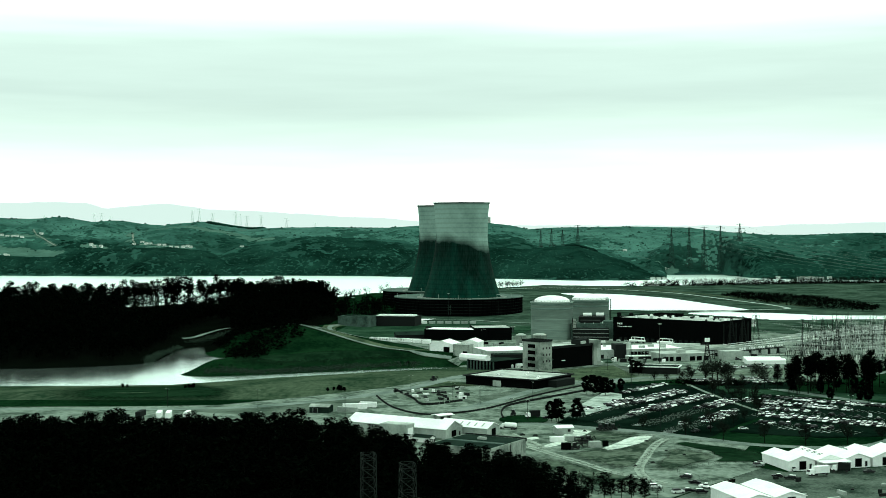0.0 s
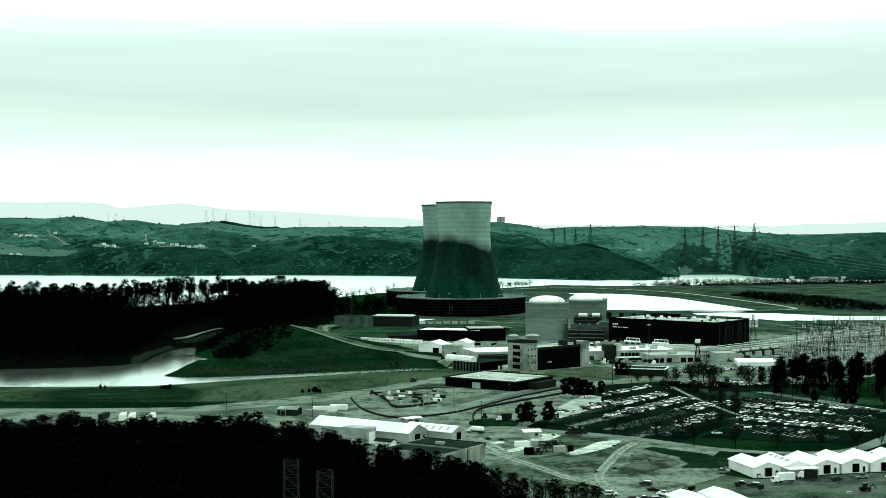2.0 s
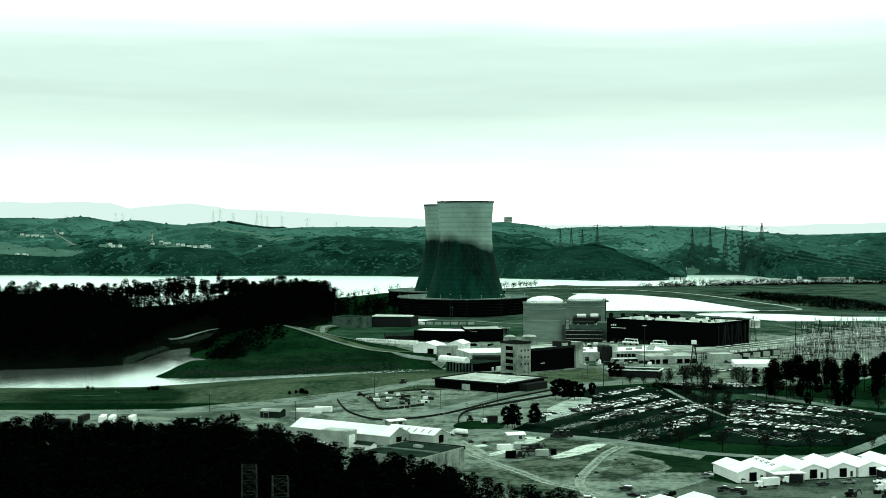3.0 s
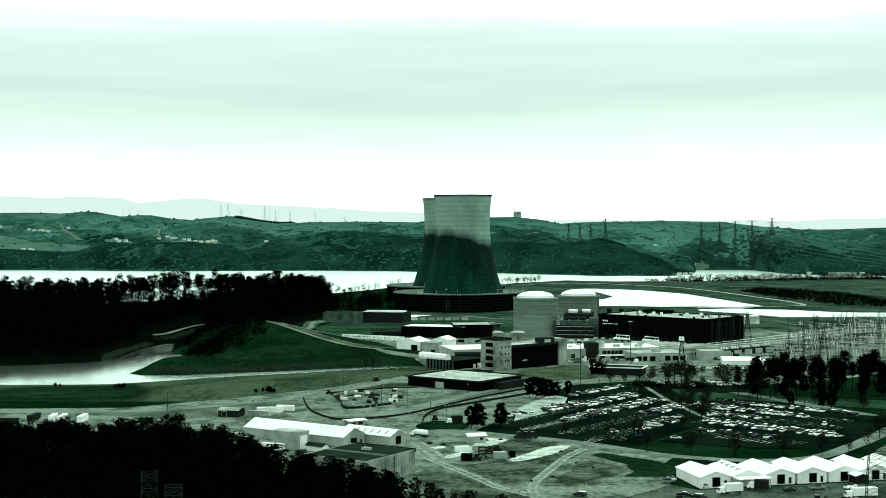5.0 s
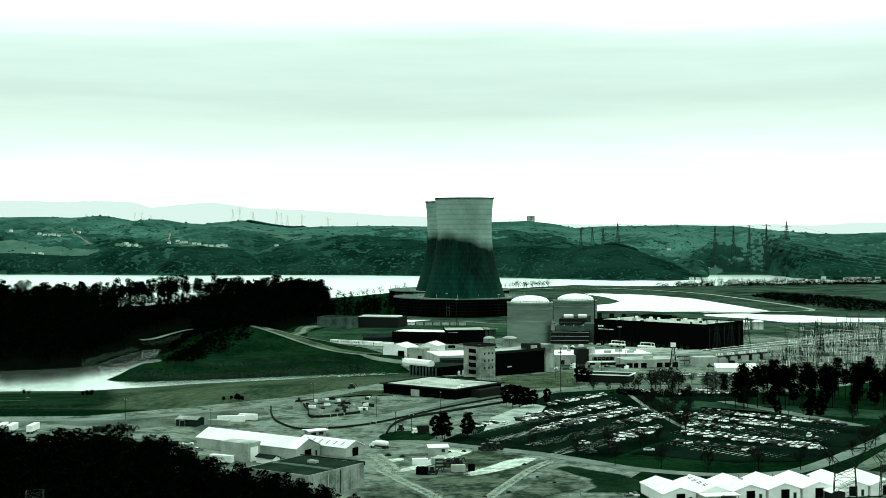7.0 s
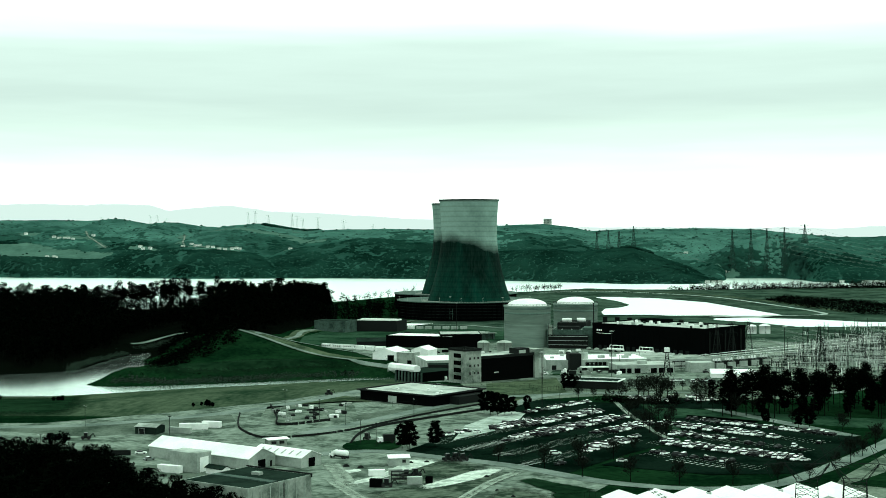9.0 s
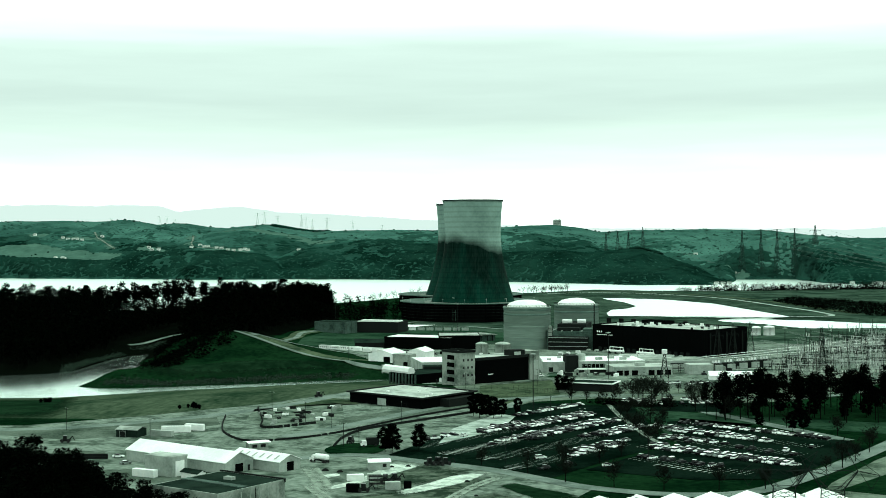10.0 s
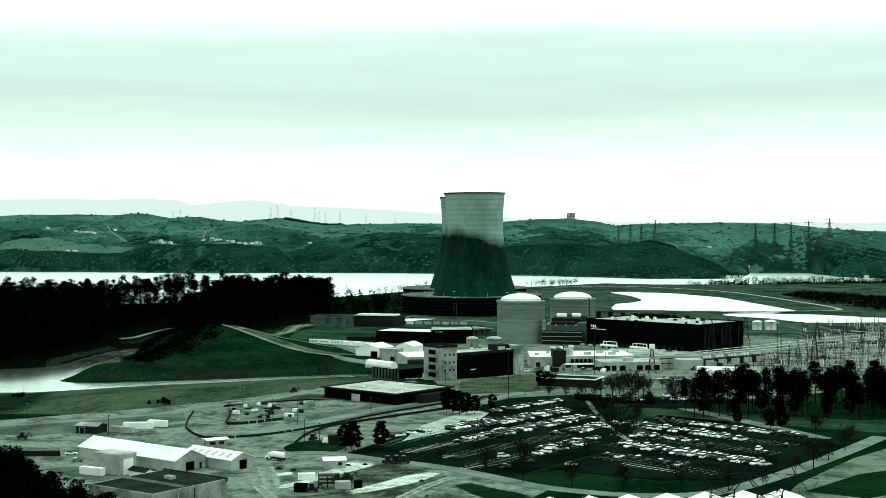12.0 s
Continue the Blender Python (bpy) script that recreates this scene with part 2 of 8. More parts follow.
def sweep(bm, pts, w, sides=4):
    """One member through several points, w thick."""
    prev = None
    pts = [Vector(p) for p in pts]
    for i, p in enumerate(pts):
        d = (pts[min(i + 1, len(pts) - 1)] - pts[max(i - 1, 0)]).normalized()
        u = d.cross(Vector((0.31, 0.95, 0.05))).normalized()
        v = d.cross(u)
        ring = [bm.verts.new(p + (u * math.cos(k * math.tau / sides) + v * math.sin(k * math.tau / sides)) * w * 0.7) for k in range(sides)]
        if prev:
            for k in range(sides):
                j = (k + 1) % sides
                bm.faces.new((prev[k], prev[j], ring[j], ring[k]))
        prev = ring


def lathe(bm, profile, n=48, cx=0.0, cy=0.0, close=False):
    """Turns a profile of (radius, z) about the vertical through cx, cy."""
    rings = [[bm.verts.new((cx + r * math.cos(k * math.tau / n), cy + r * math.sin(k * math.tau / n), z)) for k in range(n)] for r, z in profile]
    for a, b in zip(rings, rings[1:]):
        for k in range(n):
            j = (k + 1) % n
            f = bm.faces.new((a[k], a[j], b[j], b[k]))
            f.smooth = True
    if close:
        bm.faces.new(rings[0][::-1])
        bm.faces.new(rings[-1])
    return rings


# the lie of the land
POINT_WOOD = [(-1000, 1078), (-330, 1084), (-280, 1104), (-268, 1132), (-272, 1290), (-262, 1420), (-232, 1330), (-212, 1240), (-178, 1225), (-165, 1300), (-150, 1450), (-146, 1560), (-150, 1650), (-190, 1850), (-330, 1890), (-1000, 1790)]
NEAR_WOOD = [(-460, 615), (-205, 606), (-122, 608), (-64, 600), (-32, 562), (-14, 545), (4, 528), (22, 505), (40, 472), (48, 430), (20, 380), (-460, 380)]
WATER = -12.5
POND = [(-900, 1044), (-345, 1067), (-304, 1076), (-266, 1098), (-254, 1121), (-257, 1170), (-256, 1247), (-244, 1271), (-237, 1253), (-224, 1186), (-214, 1166), (-200, 1155), (-198, 1136), (-186, 1103), (-191, 1068), (-206, 1039), (-211, 1018),
        (-199, 1008), (-178, 1008), (-158, 1015), (-119, 1031), (-79, 1050), (-30, 1073), (-6, 1074), (-6, 1063), (-57, 1040), (-96, 1016), (-134, 997), (-170, 971), (-204, 949), (-261, 944), (-900, 940)]
RESERVOIR = [(166, 2345), (215, 2325), (270, 2285), (330, 2160), (385, 1870), (393, 1815), (320, 1800), (240, 1812), (166, 1822), (164, 1900), (172, 1985), (196, 2020), (211, 2085), (200, 2185), (176, 2270)]
BASIN = [(290, 1775), (342, 1785), (407, 1761), (458, 1713), (800, 1680), (800, 1600), (419, 1596), (373, 1582), (341, 1655), (297, 1712)]


def inside_depth(x, y, poly):
    """Signed distance to a polygon, positive inside."""
    d = np.full(np.shape(x), 1e9)
    ins = np.zeros(np.shape(x), bool)
    for (ax, ay), (bx, by) in zip(poly, poly[1:] + poly[:1]):
        ex, ey = bx - ax, by - ay
        t = np.clip(((x - ax) * ex + (y - ay) * ey) / (ex * ex + ey * ey), 0, 1)
        d = np.minimum(d, np.hypot(x - ax - t * ex, y - ay - t * ey))
        if ay != by:
            ins ^= ((ay > y) != (by > y)) & (x < (bx - ax) * (y - ay) / (by - ay) + ax)
    return np.where(ins, d, -d)


def waves(x, y, size, seed):
    """Smooth rolling variation between about -1 and 1."""
    r = np.random.RandomState(seed)
    s = 0
    for k in range(7):
        a, p, q = r.uniform(0, math.tau), r.uniform(0, math.tau), r.uniform(0.7, 1.6)
        s = s + np.sin((x * math.cos(a) + y * math.sin(a)) * q * math.tau / size + p)
    return s / 3.2


def bump_at(x, y, cx, cy, rx, ry, h, turn=0.0):
    c, s = math.cos(radians(turn)), math.sin(radians(turn))
    u, v = ((x - cx) * c + (y - cy) * s) / rx, (-(x - cx) * s + (y - cy) * c) / ry
    return h * np.exp(-(u * u + v * v))


# wooded ridges across the lake: distance of the crest, its plan and its height, and how far the back drops away
RIDGES = [
    (4150, [-1754, -1415, -1328, -1224, -1134, -1041, -978, -899, -851, -787, -697, -640, -540, -406, -221, -17, 68, 135, 203, 287, 568, 682, 730, 887, 1374],
     [132, 138, 135, 140, 124, 128, 118, 113, 120, 125, 108, 102, 105, 107, 104, 117, 119, 112, 98, 103, 105, 100, 93, 79, 78]),
    (3420, [433, 460, 500, 546, 612, 690, 755, 818, 868, 989, 1400], [-9, 23, 52, 72, 86, 88, 81, 77, 82, 86, 83]),
    (3330, [-160, -94, 82, 157, 224, 278, 324, 377, 443, 490], [10, 46, 55, 48, 55, 57, 44, 24, 2, -14]),
    (3480, [-1800, -1230, -1098, -986, -923, -845, -753, -659, -605, -564, -545], [37, 37, 30, 32, 44, 52, 54, 45, 25, 1, -22]),
    (3640, [-694, -637, -550, -463, -346, -258, -139, -6, 113], [27, 41, 66, 77, 80, 75, 70, 52, 26]),
    (3760, [-1800, -1349, -1194, -1114, -1032, -980], [55, 50, 52, 42, 22, 0]),
    (3930, [-1800, -1335, -1197, -1054, -907, -816, -710, -570, -444, -380], [94, 96, 99, 102, 104, 107, 104, 87, 64, 40]),
]


def far_shore(x, y):
    return np.interp(x, [-3600, -1273, -971, -747, -532, -338, -198, 68, 247, 366, 440, 474, 490, 636, 656, 700, 854, 3600],
                     [3420, 3380, 3320, 3262, 3290, 3282, 3230, 3066, 2925, 2915, 2950, 3150, 3280, 3280, 3040, 2950, 2893, 2850]) + 6 * waves(x, y * 0, 150, 8)


def hill_z(x, y):
    """The highest of the ridges: each climbs from the shore in a rounded slope and drops behind its crest."""
    far = far_shore(x, y)
    z = WATER + np.clip(y - far, 0, 400) * 0.05
    for i, (crest_y, px, pz) in enumerate(RIDGES):
        cy = crest_y + 30 * waves(x, y * 0, 700, 80 + i)
        start = np.maximum(far, cy - (1000 if i == 0 else 420))
        s = np.clip((y - start) / np.maximum(cy - start, 60), 0, 1)
        top = np.interp(x, px, pz)
        up = WATER + (top - WATER) * np.sin(s * math.pi / 2)
        fall = np.clip((y - cy) / 330, 0, 1.6)
        up = up - np.clip(top + 10, 0, 200) * 0.55 * fall ** 1.5
        gully = np.sin(np.clip(s, 0, 1) * math.pi) * (6 * waves(x, y * 0.45, 260, 11 + i) + 3.5 * waves(x, y * 0.5, 95, 31 + i))
        z = np.maximum(z, np.where(y > far, up + gully, WATER))
    return z


def ground_z(x, y):
    x, y = np.asarray(x, float), np.asarray(y, float)
    z = np.interp(y, [300, 880, 1200, 1600, 1750, 6000], [0, 0, -4, -9, -10.5, -10.5])
    z = z + np.where(y < 560, np.interp(y, [-600, 200, 560], [-8, -6, 0]), 0)
    # grassy dike with its track, and the wooded point beyond the pond
    z = z + bump_at(x, y, -158, 1152, 84, 54, 20, -14)
    z = z + (bump_at(x, y, -420, 1480, 330, 300, 3) + bump_at(x, y, -202, 1490, 62, 150, 22) + bump_at(x, y, -430, 1850, 280, 70, 7)) * np.clip((-90 - x) / 120, 0, 1)
    z = z - bump_at(x, y, 0, 1660, 130, 60, 2.5)
    z = z + np.where(y < 2300, 0.5 * waves(x, y, 160, 3) * np.clip((y - 880) / 100, 0, 1) * np.clip((-20 - x) / 60, 0, 1), 0)
    # shores
    near_bank = y < np.interp(x, [-900, -260, -200, -150, -100, -50, 0], [960, 972, 980, 1000, 1027, 1048, 1068])
    for poly, slope in ((POND, np.where(near_bank, 0.084, np.where(x > -212, 0.55, 0.3))), (RESERVOIR, 0.25), (BASIN, 0.25)):
        d = inside_depth(x, y, poly)
        z = np.minimum(z, WATER + 0.3 - np.clip(d, -170, 8) * slope)
    # the lake
    near = np.interp(x, [-3000, -700, -420, -250, -183, -147, 53, 160, 264, 368, 478, 653, 783, 3000], [1750, 1800, 1900, 2100, 2250, 2356, 2518, 2650, 2620, 2609, 2650, 2726, 2772, 2800]) + 8 * waves(x, y * 0, 260, 5)
    far = far_shore(x, y)
    lake = np.minimum(y - near, far - y)
    z = np.where(lake > -160, np.minimum(z, WATER + 0.4 - np.clip(lake, -160, 20) * 0.09), z)
    # hills behind
    return np.where(y > far, hill_z(x, y), z) if np.max(y) > 2840 else z


CLEARINGS = [(-1310, 3600, 120, 52), (-1190, 3570, 110, 48), (-1105, 3530, 60, 34), (-850, 3530, 55, 42), (-800, 3560, 45, 34), (-820, 3872, 55, 22), (-760, 3866, 55, 24), (-700, 3850, 50, 26), (-640, 3825, 50, 26), (-585, 3780, 40, 34), (-540, 3700, 36, 40),
             (-632, 3985, 22, 60), (-1215, 3720, 60, 22), (-1364, 3765, 40, 22), (-977, 3602, 34, 22), (-750, 3585, 42, 22), (-579, 3545, 18, 12), (-1200, 3525, 50, 16), (13, 3330, 55, 13), (85, 3326, 50, 12), (150, 3320, 34, 12), (205, 3312, 46, 18), (255, 3305, 36, 12),
             (744, 2945, 42, 18), (790, 2935, 40, 12), (425, 2955, 26, 10), (495, 3290, 26, 10), (-1195, 3785, 14, 16), (-1176, 3750, 12, 20), (-1150, 3718, 16, 16), (-1115, 3675, 18, 26), (-925, 3810, 10, 22), (-908, 3745, 9, 34), (-892, 3672, 10, 30), (420, 3520, 14, 12)]


def clearing(x, y):
    """Meadows and cleared slopes in the hill woods."""
    x2, y2 = x + 14 * waves(x, y, 130, 71), y + 14 * waves(x, y, 110, 72)
    hit = np.zeros(np.shape(x), bool)
    for cx_, cy_, rx_, ry_ in CLEARINGS:
        hit |= np.hypot((x2 - cx_) / rx_, (y2 - cy_) / ry_) < 1
    return hit


def gz(x, y):
    return float(ground_z(x, y))


def spaced(*runs):
    return np.concatenate([np.arange(a, b, s) for a, b, s in runs] + [[runs[-1][1]]])


gx = spaced((-3600, -1600, 70), (-1600, -500, 16), (-500, 500, 8), (500, 1400, 16), (1400, 3600, 70))
gy = spaced((-700, 300, 50), (300, 880, 12), (880, 1200, 6), (1200, 2300, 16), (2300, 2960, 24), (2960, 4250, 15), (4250, 4980, 50))
GX, GY = np.meshgrid(gx, gy)
GZ = ground_z(GX, GY)
nx, ny = len(gx), len(gy)
idx = np.arange(nx * ny).reshape(ny, nx)
quads = np.stack([idx[:-1, :-1], idx[:-1, 1:], idx[1:, 1:], idx[1:, :-1]], -1).reshape(-1, 4)
tris = np.concatenate([quads[:, [0, 1, 2]], quads[:, [0, 2, 3]]])
cx, cy = GX.ravel()[tris].mean(1), GY.ravel()[tris].mean(1)
hillside = cy > 2880
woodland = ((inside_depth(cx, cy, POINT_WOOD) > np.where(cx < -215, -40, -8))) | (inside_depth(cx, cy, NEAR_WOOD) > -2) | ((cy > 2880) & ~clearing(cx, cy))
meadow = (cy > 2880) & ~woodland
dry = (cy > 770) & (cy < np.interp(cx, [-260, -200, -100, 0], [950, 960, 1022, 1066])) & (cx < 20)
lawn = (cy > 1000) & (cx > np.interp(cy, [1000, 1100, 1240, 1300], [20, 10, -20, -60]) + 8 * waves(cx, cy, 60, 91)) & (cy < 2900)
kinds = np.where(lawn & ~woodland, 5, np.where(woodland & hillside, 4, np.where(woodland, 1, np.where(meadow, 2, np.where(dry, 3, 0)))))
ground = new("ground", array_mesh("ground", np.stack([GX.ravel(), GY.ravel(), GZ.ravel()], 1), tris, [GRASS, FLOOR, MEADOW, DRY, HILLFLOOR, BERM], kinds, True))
tagged(ground, "winter grass, earth banks and wooded hills round the lake", "ground", kind="structure")

WATER_MAT = bpy.data.materials.new("calm_water")
WATER_MAT.use_nodes = True
wn, wl = WATER_MAT.node_tree.nodes, WATER_MAT.node_tree.links
wb = wn["Principled BSDF"]
wb.inputs["Base Color"].default_value = (0.86, 0.96, 0.91, 1)
wb.inputs["Roughness"].default_value = 0.3
wb.inputs["Metallic"].default_value = 0.95
wb.inputs["IOR"].default_value = 2.0
wnz = wn.new("ShaderNodeTexNoise")
wnz.inputs["Scale"].default_value = 0.35
wnz.inputs["Detail"].default_value = 4
wg = wn.new("ShaderNodeNewGeometry")
wl.new(wg.outputs["Position"], wnz.inputs["Vector"])
wbp = wn.new("ShaderNodeBump")
wbp.inputs["Strength"].default_value = 0.5
wbp.inputs["Distance"].default_value = 0.3
wl.new(wnz.outputs["Fac"], wbp.inputs["Height"])
wl.new(wbp.outputs[0], wb.inputs["Normal"])
# the pond lies calm under the trees and rippled on its open side, as the lake is
ws = wn.new("ShaderNodeSeparateXYZ")
wl.new(wg.outputs["Position"], ws.inputs[0])
wy = wn.new("ShaderNodeMapRange")
wy.inputs["From Min"].default_value, wy.inputs["From Max"].default_value = 900, 1600
# the narrow eastern arm lies open to the wind
wx = wn.new("ShaderNodeMapRange")
wx.inputs["From Min"].default_value, wx.inputs["From Max"].default_value = -320, -205
wx.inputs["To Min"].default_value, wx.inputs["To Max"].default_value = 0, -130
wl.new(ws.outputs["X"], wx.inputs["Value"])
wa = wn.new("ShaderNodeMath")
wl.new(ws.outputs["Y"], wa.inputs[0])
wl.new(wx.outputs[0], wa.inputs[1])
wl.new(wa.outputs[0], wy.inputs["Value"])
for sock, stops in ((wb.inputs["Roughness"], (0.24, 0.15, 0.08, 0.08, 0.32)), (wbp.inputs["Strength"], (0.5, 0.3, 0.06, 0.05, 0.5))):
    wramp = wn.new("ShaderNodeValToRGB")
    ramp(wramp, [(p, (v, v, v)) for p, v in zip((0.0, 0.09, 0.23, 0.3, 0.8), stops)])
    wl.new(wy.outputs[0], wramp.inputs[0])
    wl.new(wramp.outputs[0], sock)
bm = bmesh.new()
bm.faces.new([bm.verts.new(p) for p in ((-3600, 700, WATER), (3600, 700, WATER), (3600, 3700, WATER), (-3600, 3700, WATER))])
water = part("water", bm, WATER_MAT)
tagged(water, "calm pale lake and ponds mirroring the cloudy sky", "water", kind="structure")

# distance behind the hills: mountains with their haze painted as an even glow
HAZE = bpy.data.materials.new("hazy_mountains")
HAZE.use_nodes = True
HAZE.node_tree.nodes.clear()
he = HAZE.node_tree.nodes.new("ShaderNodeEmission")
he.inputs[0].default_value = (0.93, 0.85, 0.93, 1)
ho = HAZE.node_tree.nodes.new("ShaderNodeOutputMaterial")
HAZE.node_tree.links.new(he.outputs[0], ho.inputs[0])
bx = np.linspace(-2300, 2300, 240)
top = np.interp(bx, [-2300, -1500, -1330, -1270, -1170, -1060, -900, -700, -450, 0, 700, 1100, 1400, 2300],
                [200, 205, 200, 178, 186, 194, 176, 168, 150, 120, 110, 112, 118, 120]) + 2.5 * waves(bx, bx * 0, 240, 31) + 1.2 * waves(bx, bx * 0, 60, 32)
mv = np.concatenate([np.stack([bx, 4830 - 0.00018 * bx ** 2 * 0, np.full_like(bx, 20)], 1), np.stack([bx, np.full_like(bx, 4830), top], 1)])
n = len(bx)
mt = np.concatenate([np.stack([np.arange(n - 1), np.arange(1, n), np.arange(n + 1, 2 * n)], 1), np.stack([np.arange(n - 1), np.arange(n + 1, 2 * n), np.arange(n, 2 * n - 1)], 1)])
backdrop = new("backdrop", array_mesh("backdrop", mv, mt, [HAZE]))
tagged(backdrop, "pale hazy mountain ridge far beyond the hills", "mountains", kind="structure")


# cooling towers
SHELL = material("stained_tower_concrete", (0.255, 0.345, 0.305), 0.85, grain=0.3, scale=0.35, stain=0.6, stain_scale=0.03, dark=(0.14, 0.2, 0.175), gloss=0.02)


def tower_shell_material():
    """Pale shell; the lower two thirds are black with algae, up to an uneven upper edge, with streaks below and lift joints."""
    m = SHELL
    n, l = m.node_tree.nodes, m.node_tree.links
    b = n["Principled BSDF"]
    old = b.inputs["Base Color"].links[0].from_socket
    co = n.new("ShaderNodeTexCoord")
    sp = n.new("ShaderNodeSeparateXYZ")
    l.new(co.outputs["Object"], sp.inputs[0])
    ns = n.new("ShaderNodeTexNoise")
    ns.inputs["Scale"].default_value = 0.03
    ns.inputs["Detail"].default_value = 6
    l.new(co.outputs["Object"], ns.inputs["Vector"])
    # the edge of the stain stands higher on one flank
    e1 = n.new("ShaderNodeMath")
    e1.operation = "MULTIPLY_ADD"
    e1.inputs[1].default_value = 26
    l.new(ns.outputs["Fac"], e1.inputs[0])
    l.new(sp.outputs["Z"], e1.inputs[2])
    e2 = n.new("ShaderNodeMath")
    e2.operation = "MULTIPLY_ADD"
    e2.inputs[1].default_value = 0.2
    l.new(sp.outputs["X"], e2.inputs[0])
    l.new(e1.outputs[0], e2.inputs[2])
    edge = n.new("ShaderNodeMapRange")
    edge.inputs["From Min"].default_value, edge.inputs["From Max"].default_value = 98, 112
    edge.inputs["To Min"].default_value, edge.inputs["To Max"].default_value = 1.0, 0.0
    l.new(e2.outputs[0], edge.inputs["Value"])
    mp2 = n.new("ShaderNodeMapping")
    mp2.inputs["Scale"].default_value = (0.12, 0.12, 0.006)
    l.new(co.outputs["Object"], mp2.inputs[0])
    st = n.new("ShaderNodeTexNoise")
    st.inputs["Detail"].default_value = 5
    l.new(mp2.outputs[0], st.inputs["Vector"])
    sm = n.new("ShaderNodeMapRange")
    sm.inputs["From Min"].default_value, sm.inputs["From Max"].default_value = 0.3, 0.7
    sm.inputs["To Min"].default_value, sm.inputs["To Max"].default_value = 1.0, 0.965
    l.new(st.outputs["Fac"], sm.inputs["Value"])
    mu = n.new("ShaderNodeMath")
    mu.operation = "MULTIPLY"
    l.new(edge.outputs[0], mu.inputs[0])
    l.new(sm.outputs[0], mu.inputs[1])
    mix = n.new("ShaderNodeMixRGB")
    # the growth is thickest under its upper edge and in a few broad runs below it
    mp3 = n.new("ShaderNodeMapping")
    mp3.inputs["Scale"].default_value = (0.055, 0.055, 0.004)
    l.new(co.outputs["Object"], mp3.inputs[0])
    runs = n.new("ShaderNodeTexNoise")
    runs.inputs["Scale"].default_value = 1.3
    runs.inputs["Detail"].default_value = 4
    l.new(mp3.outputs[0], runs.inputs["Vector"])
    rz = n.new("ShaderNodeMapRange")
    rz.inputs["From Min"].default_value, rz.inputs["From Max"].default_value = 10, 95
    rz.inputs["To Min"].default_value, rz.inputs["To Max"].default_value = -0.12, 0.32
    l.new(sp.outputs["Z"], rz.inputs["Value"])
    ra = n.new("ShaderNodeMath")
    l.new(runs.outputs["Fac"], ra.inputs[0])
    l.new(rz.outputs[0], ra.inputs[1])
    rk = n.new("ShaderNodeMapRange")
    rk.inputs["From Min"].default_value, rk.inputs["From Max"].default_value = 0.4, 0.72
    l.new(ra.outputs[0], rk.inputs["Value"])
    growth = n.new("ShaderNodeMixRGB")
    growth.inputs[1].default_value = (0.006, 0.03, 0.02, 1)
    growth.inputs[2].default_value = (0.001, 0.008, 0.005, 1)
    l.new(rk.outputs[0], growth.inputs[0])
    l.new(growth.outputs[0], mix.inputs[2])
    l.new(mu.outputs[0], mix.inputs[0])
    l.new(old, mix.inputs[1])
    # lift joints of the shell
    wv = n.new("ShaderNodeTexWave")
    wv.bands_direction = "Z"
    wv.inputs["Scale"].default_value = 0.052
    wv.inputs["Distortion"].default_value = 0.0
    l.new(co.outputs["Object"], wv.inputs["Vector"])
    wr = n.new("ShaderNodeMapRange")
    wr.inputs["From Min"].default_value, wr.inputs["From Max"].default_value = 0.0, 0.35
    wr.inputs["To Min"].default_value, wr.inputs["To Max"].default_value = 0.8, 1.0
    l.new(wv.outputs["Fac"], wr.inputs["Value"])
    hs = n.new("ShaderNodeHueSaturation")
    l.new(wr.outputs[0], hs.inputs["Value"])
    l.new(mix.outputs[0], hs.inputs["Color"])
    l.new(hs.outputs[0], b.inputs["Base Color"])


tower_shell_material()


RING = material("ring_roof_concrete", (0.09, 0.125, 0.108), 0.9, grain=0.3, scale=0.5, stain=0.8, stain_scale=0.06, dark=(0.05, 0.075, 0.062))


def shell_radius(z):
    return float(np.interp(z, [4, 13, 24, 40, 60, 80, 98, 115, 128, 141], [55.0, 52.6, 49.0, 43.9, 38.8, 35.2, 33.8, 34.2, 35.0, 36.2]))


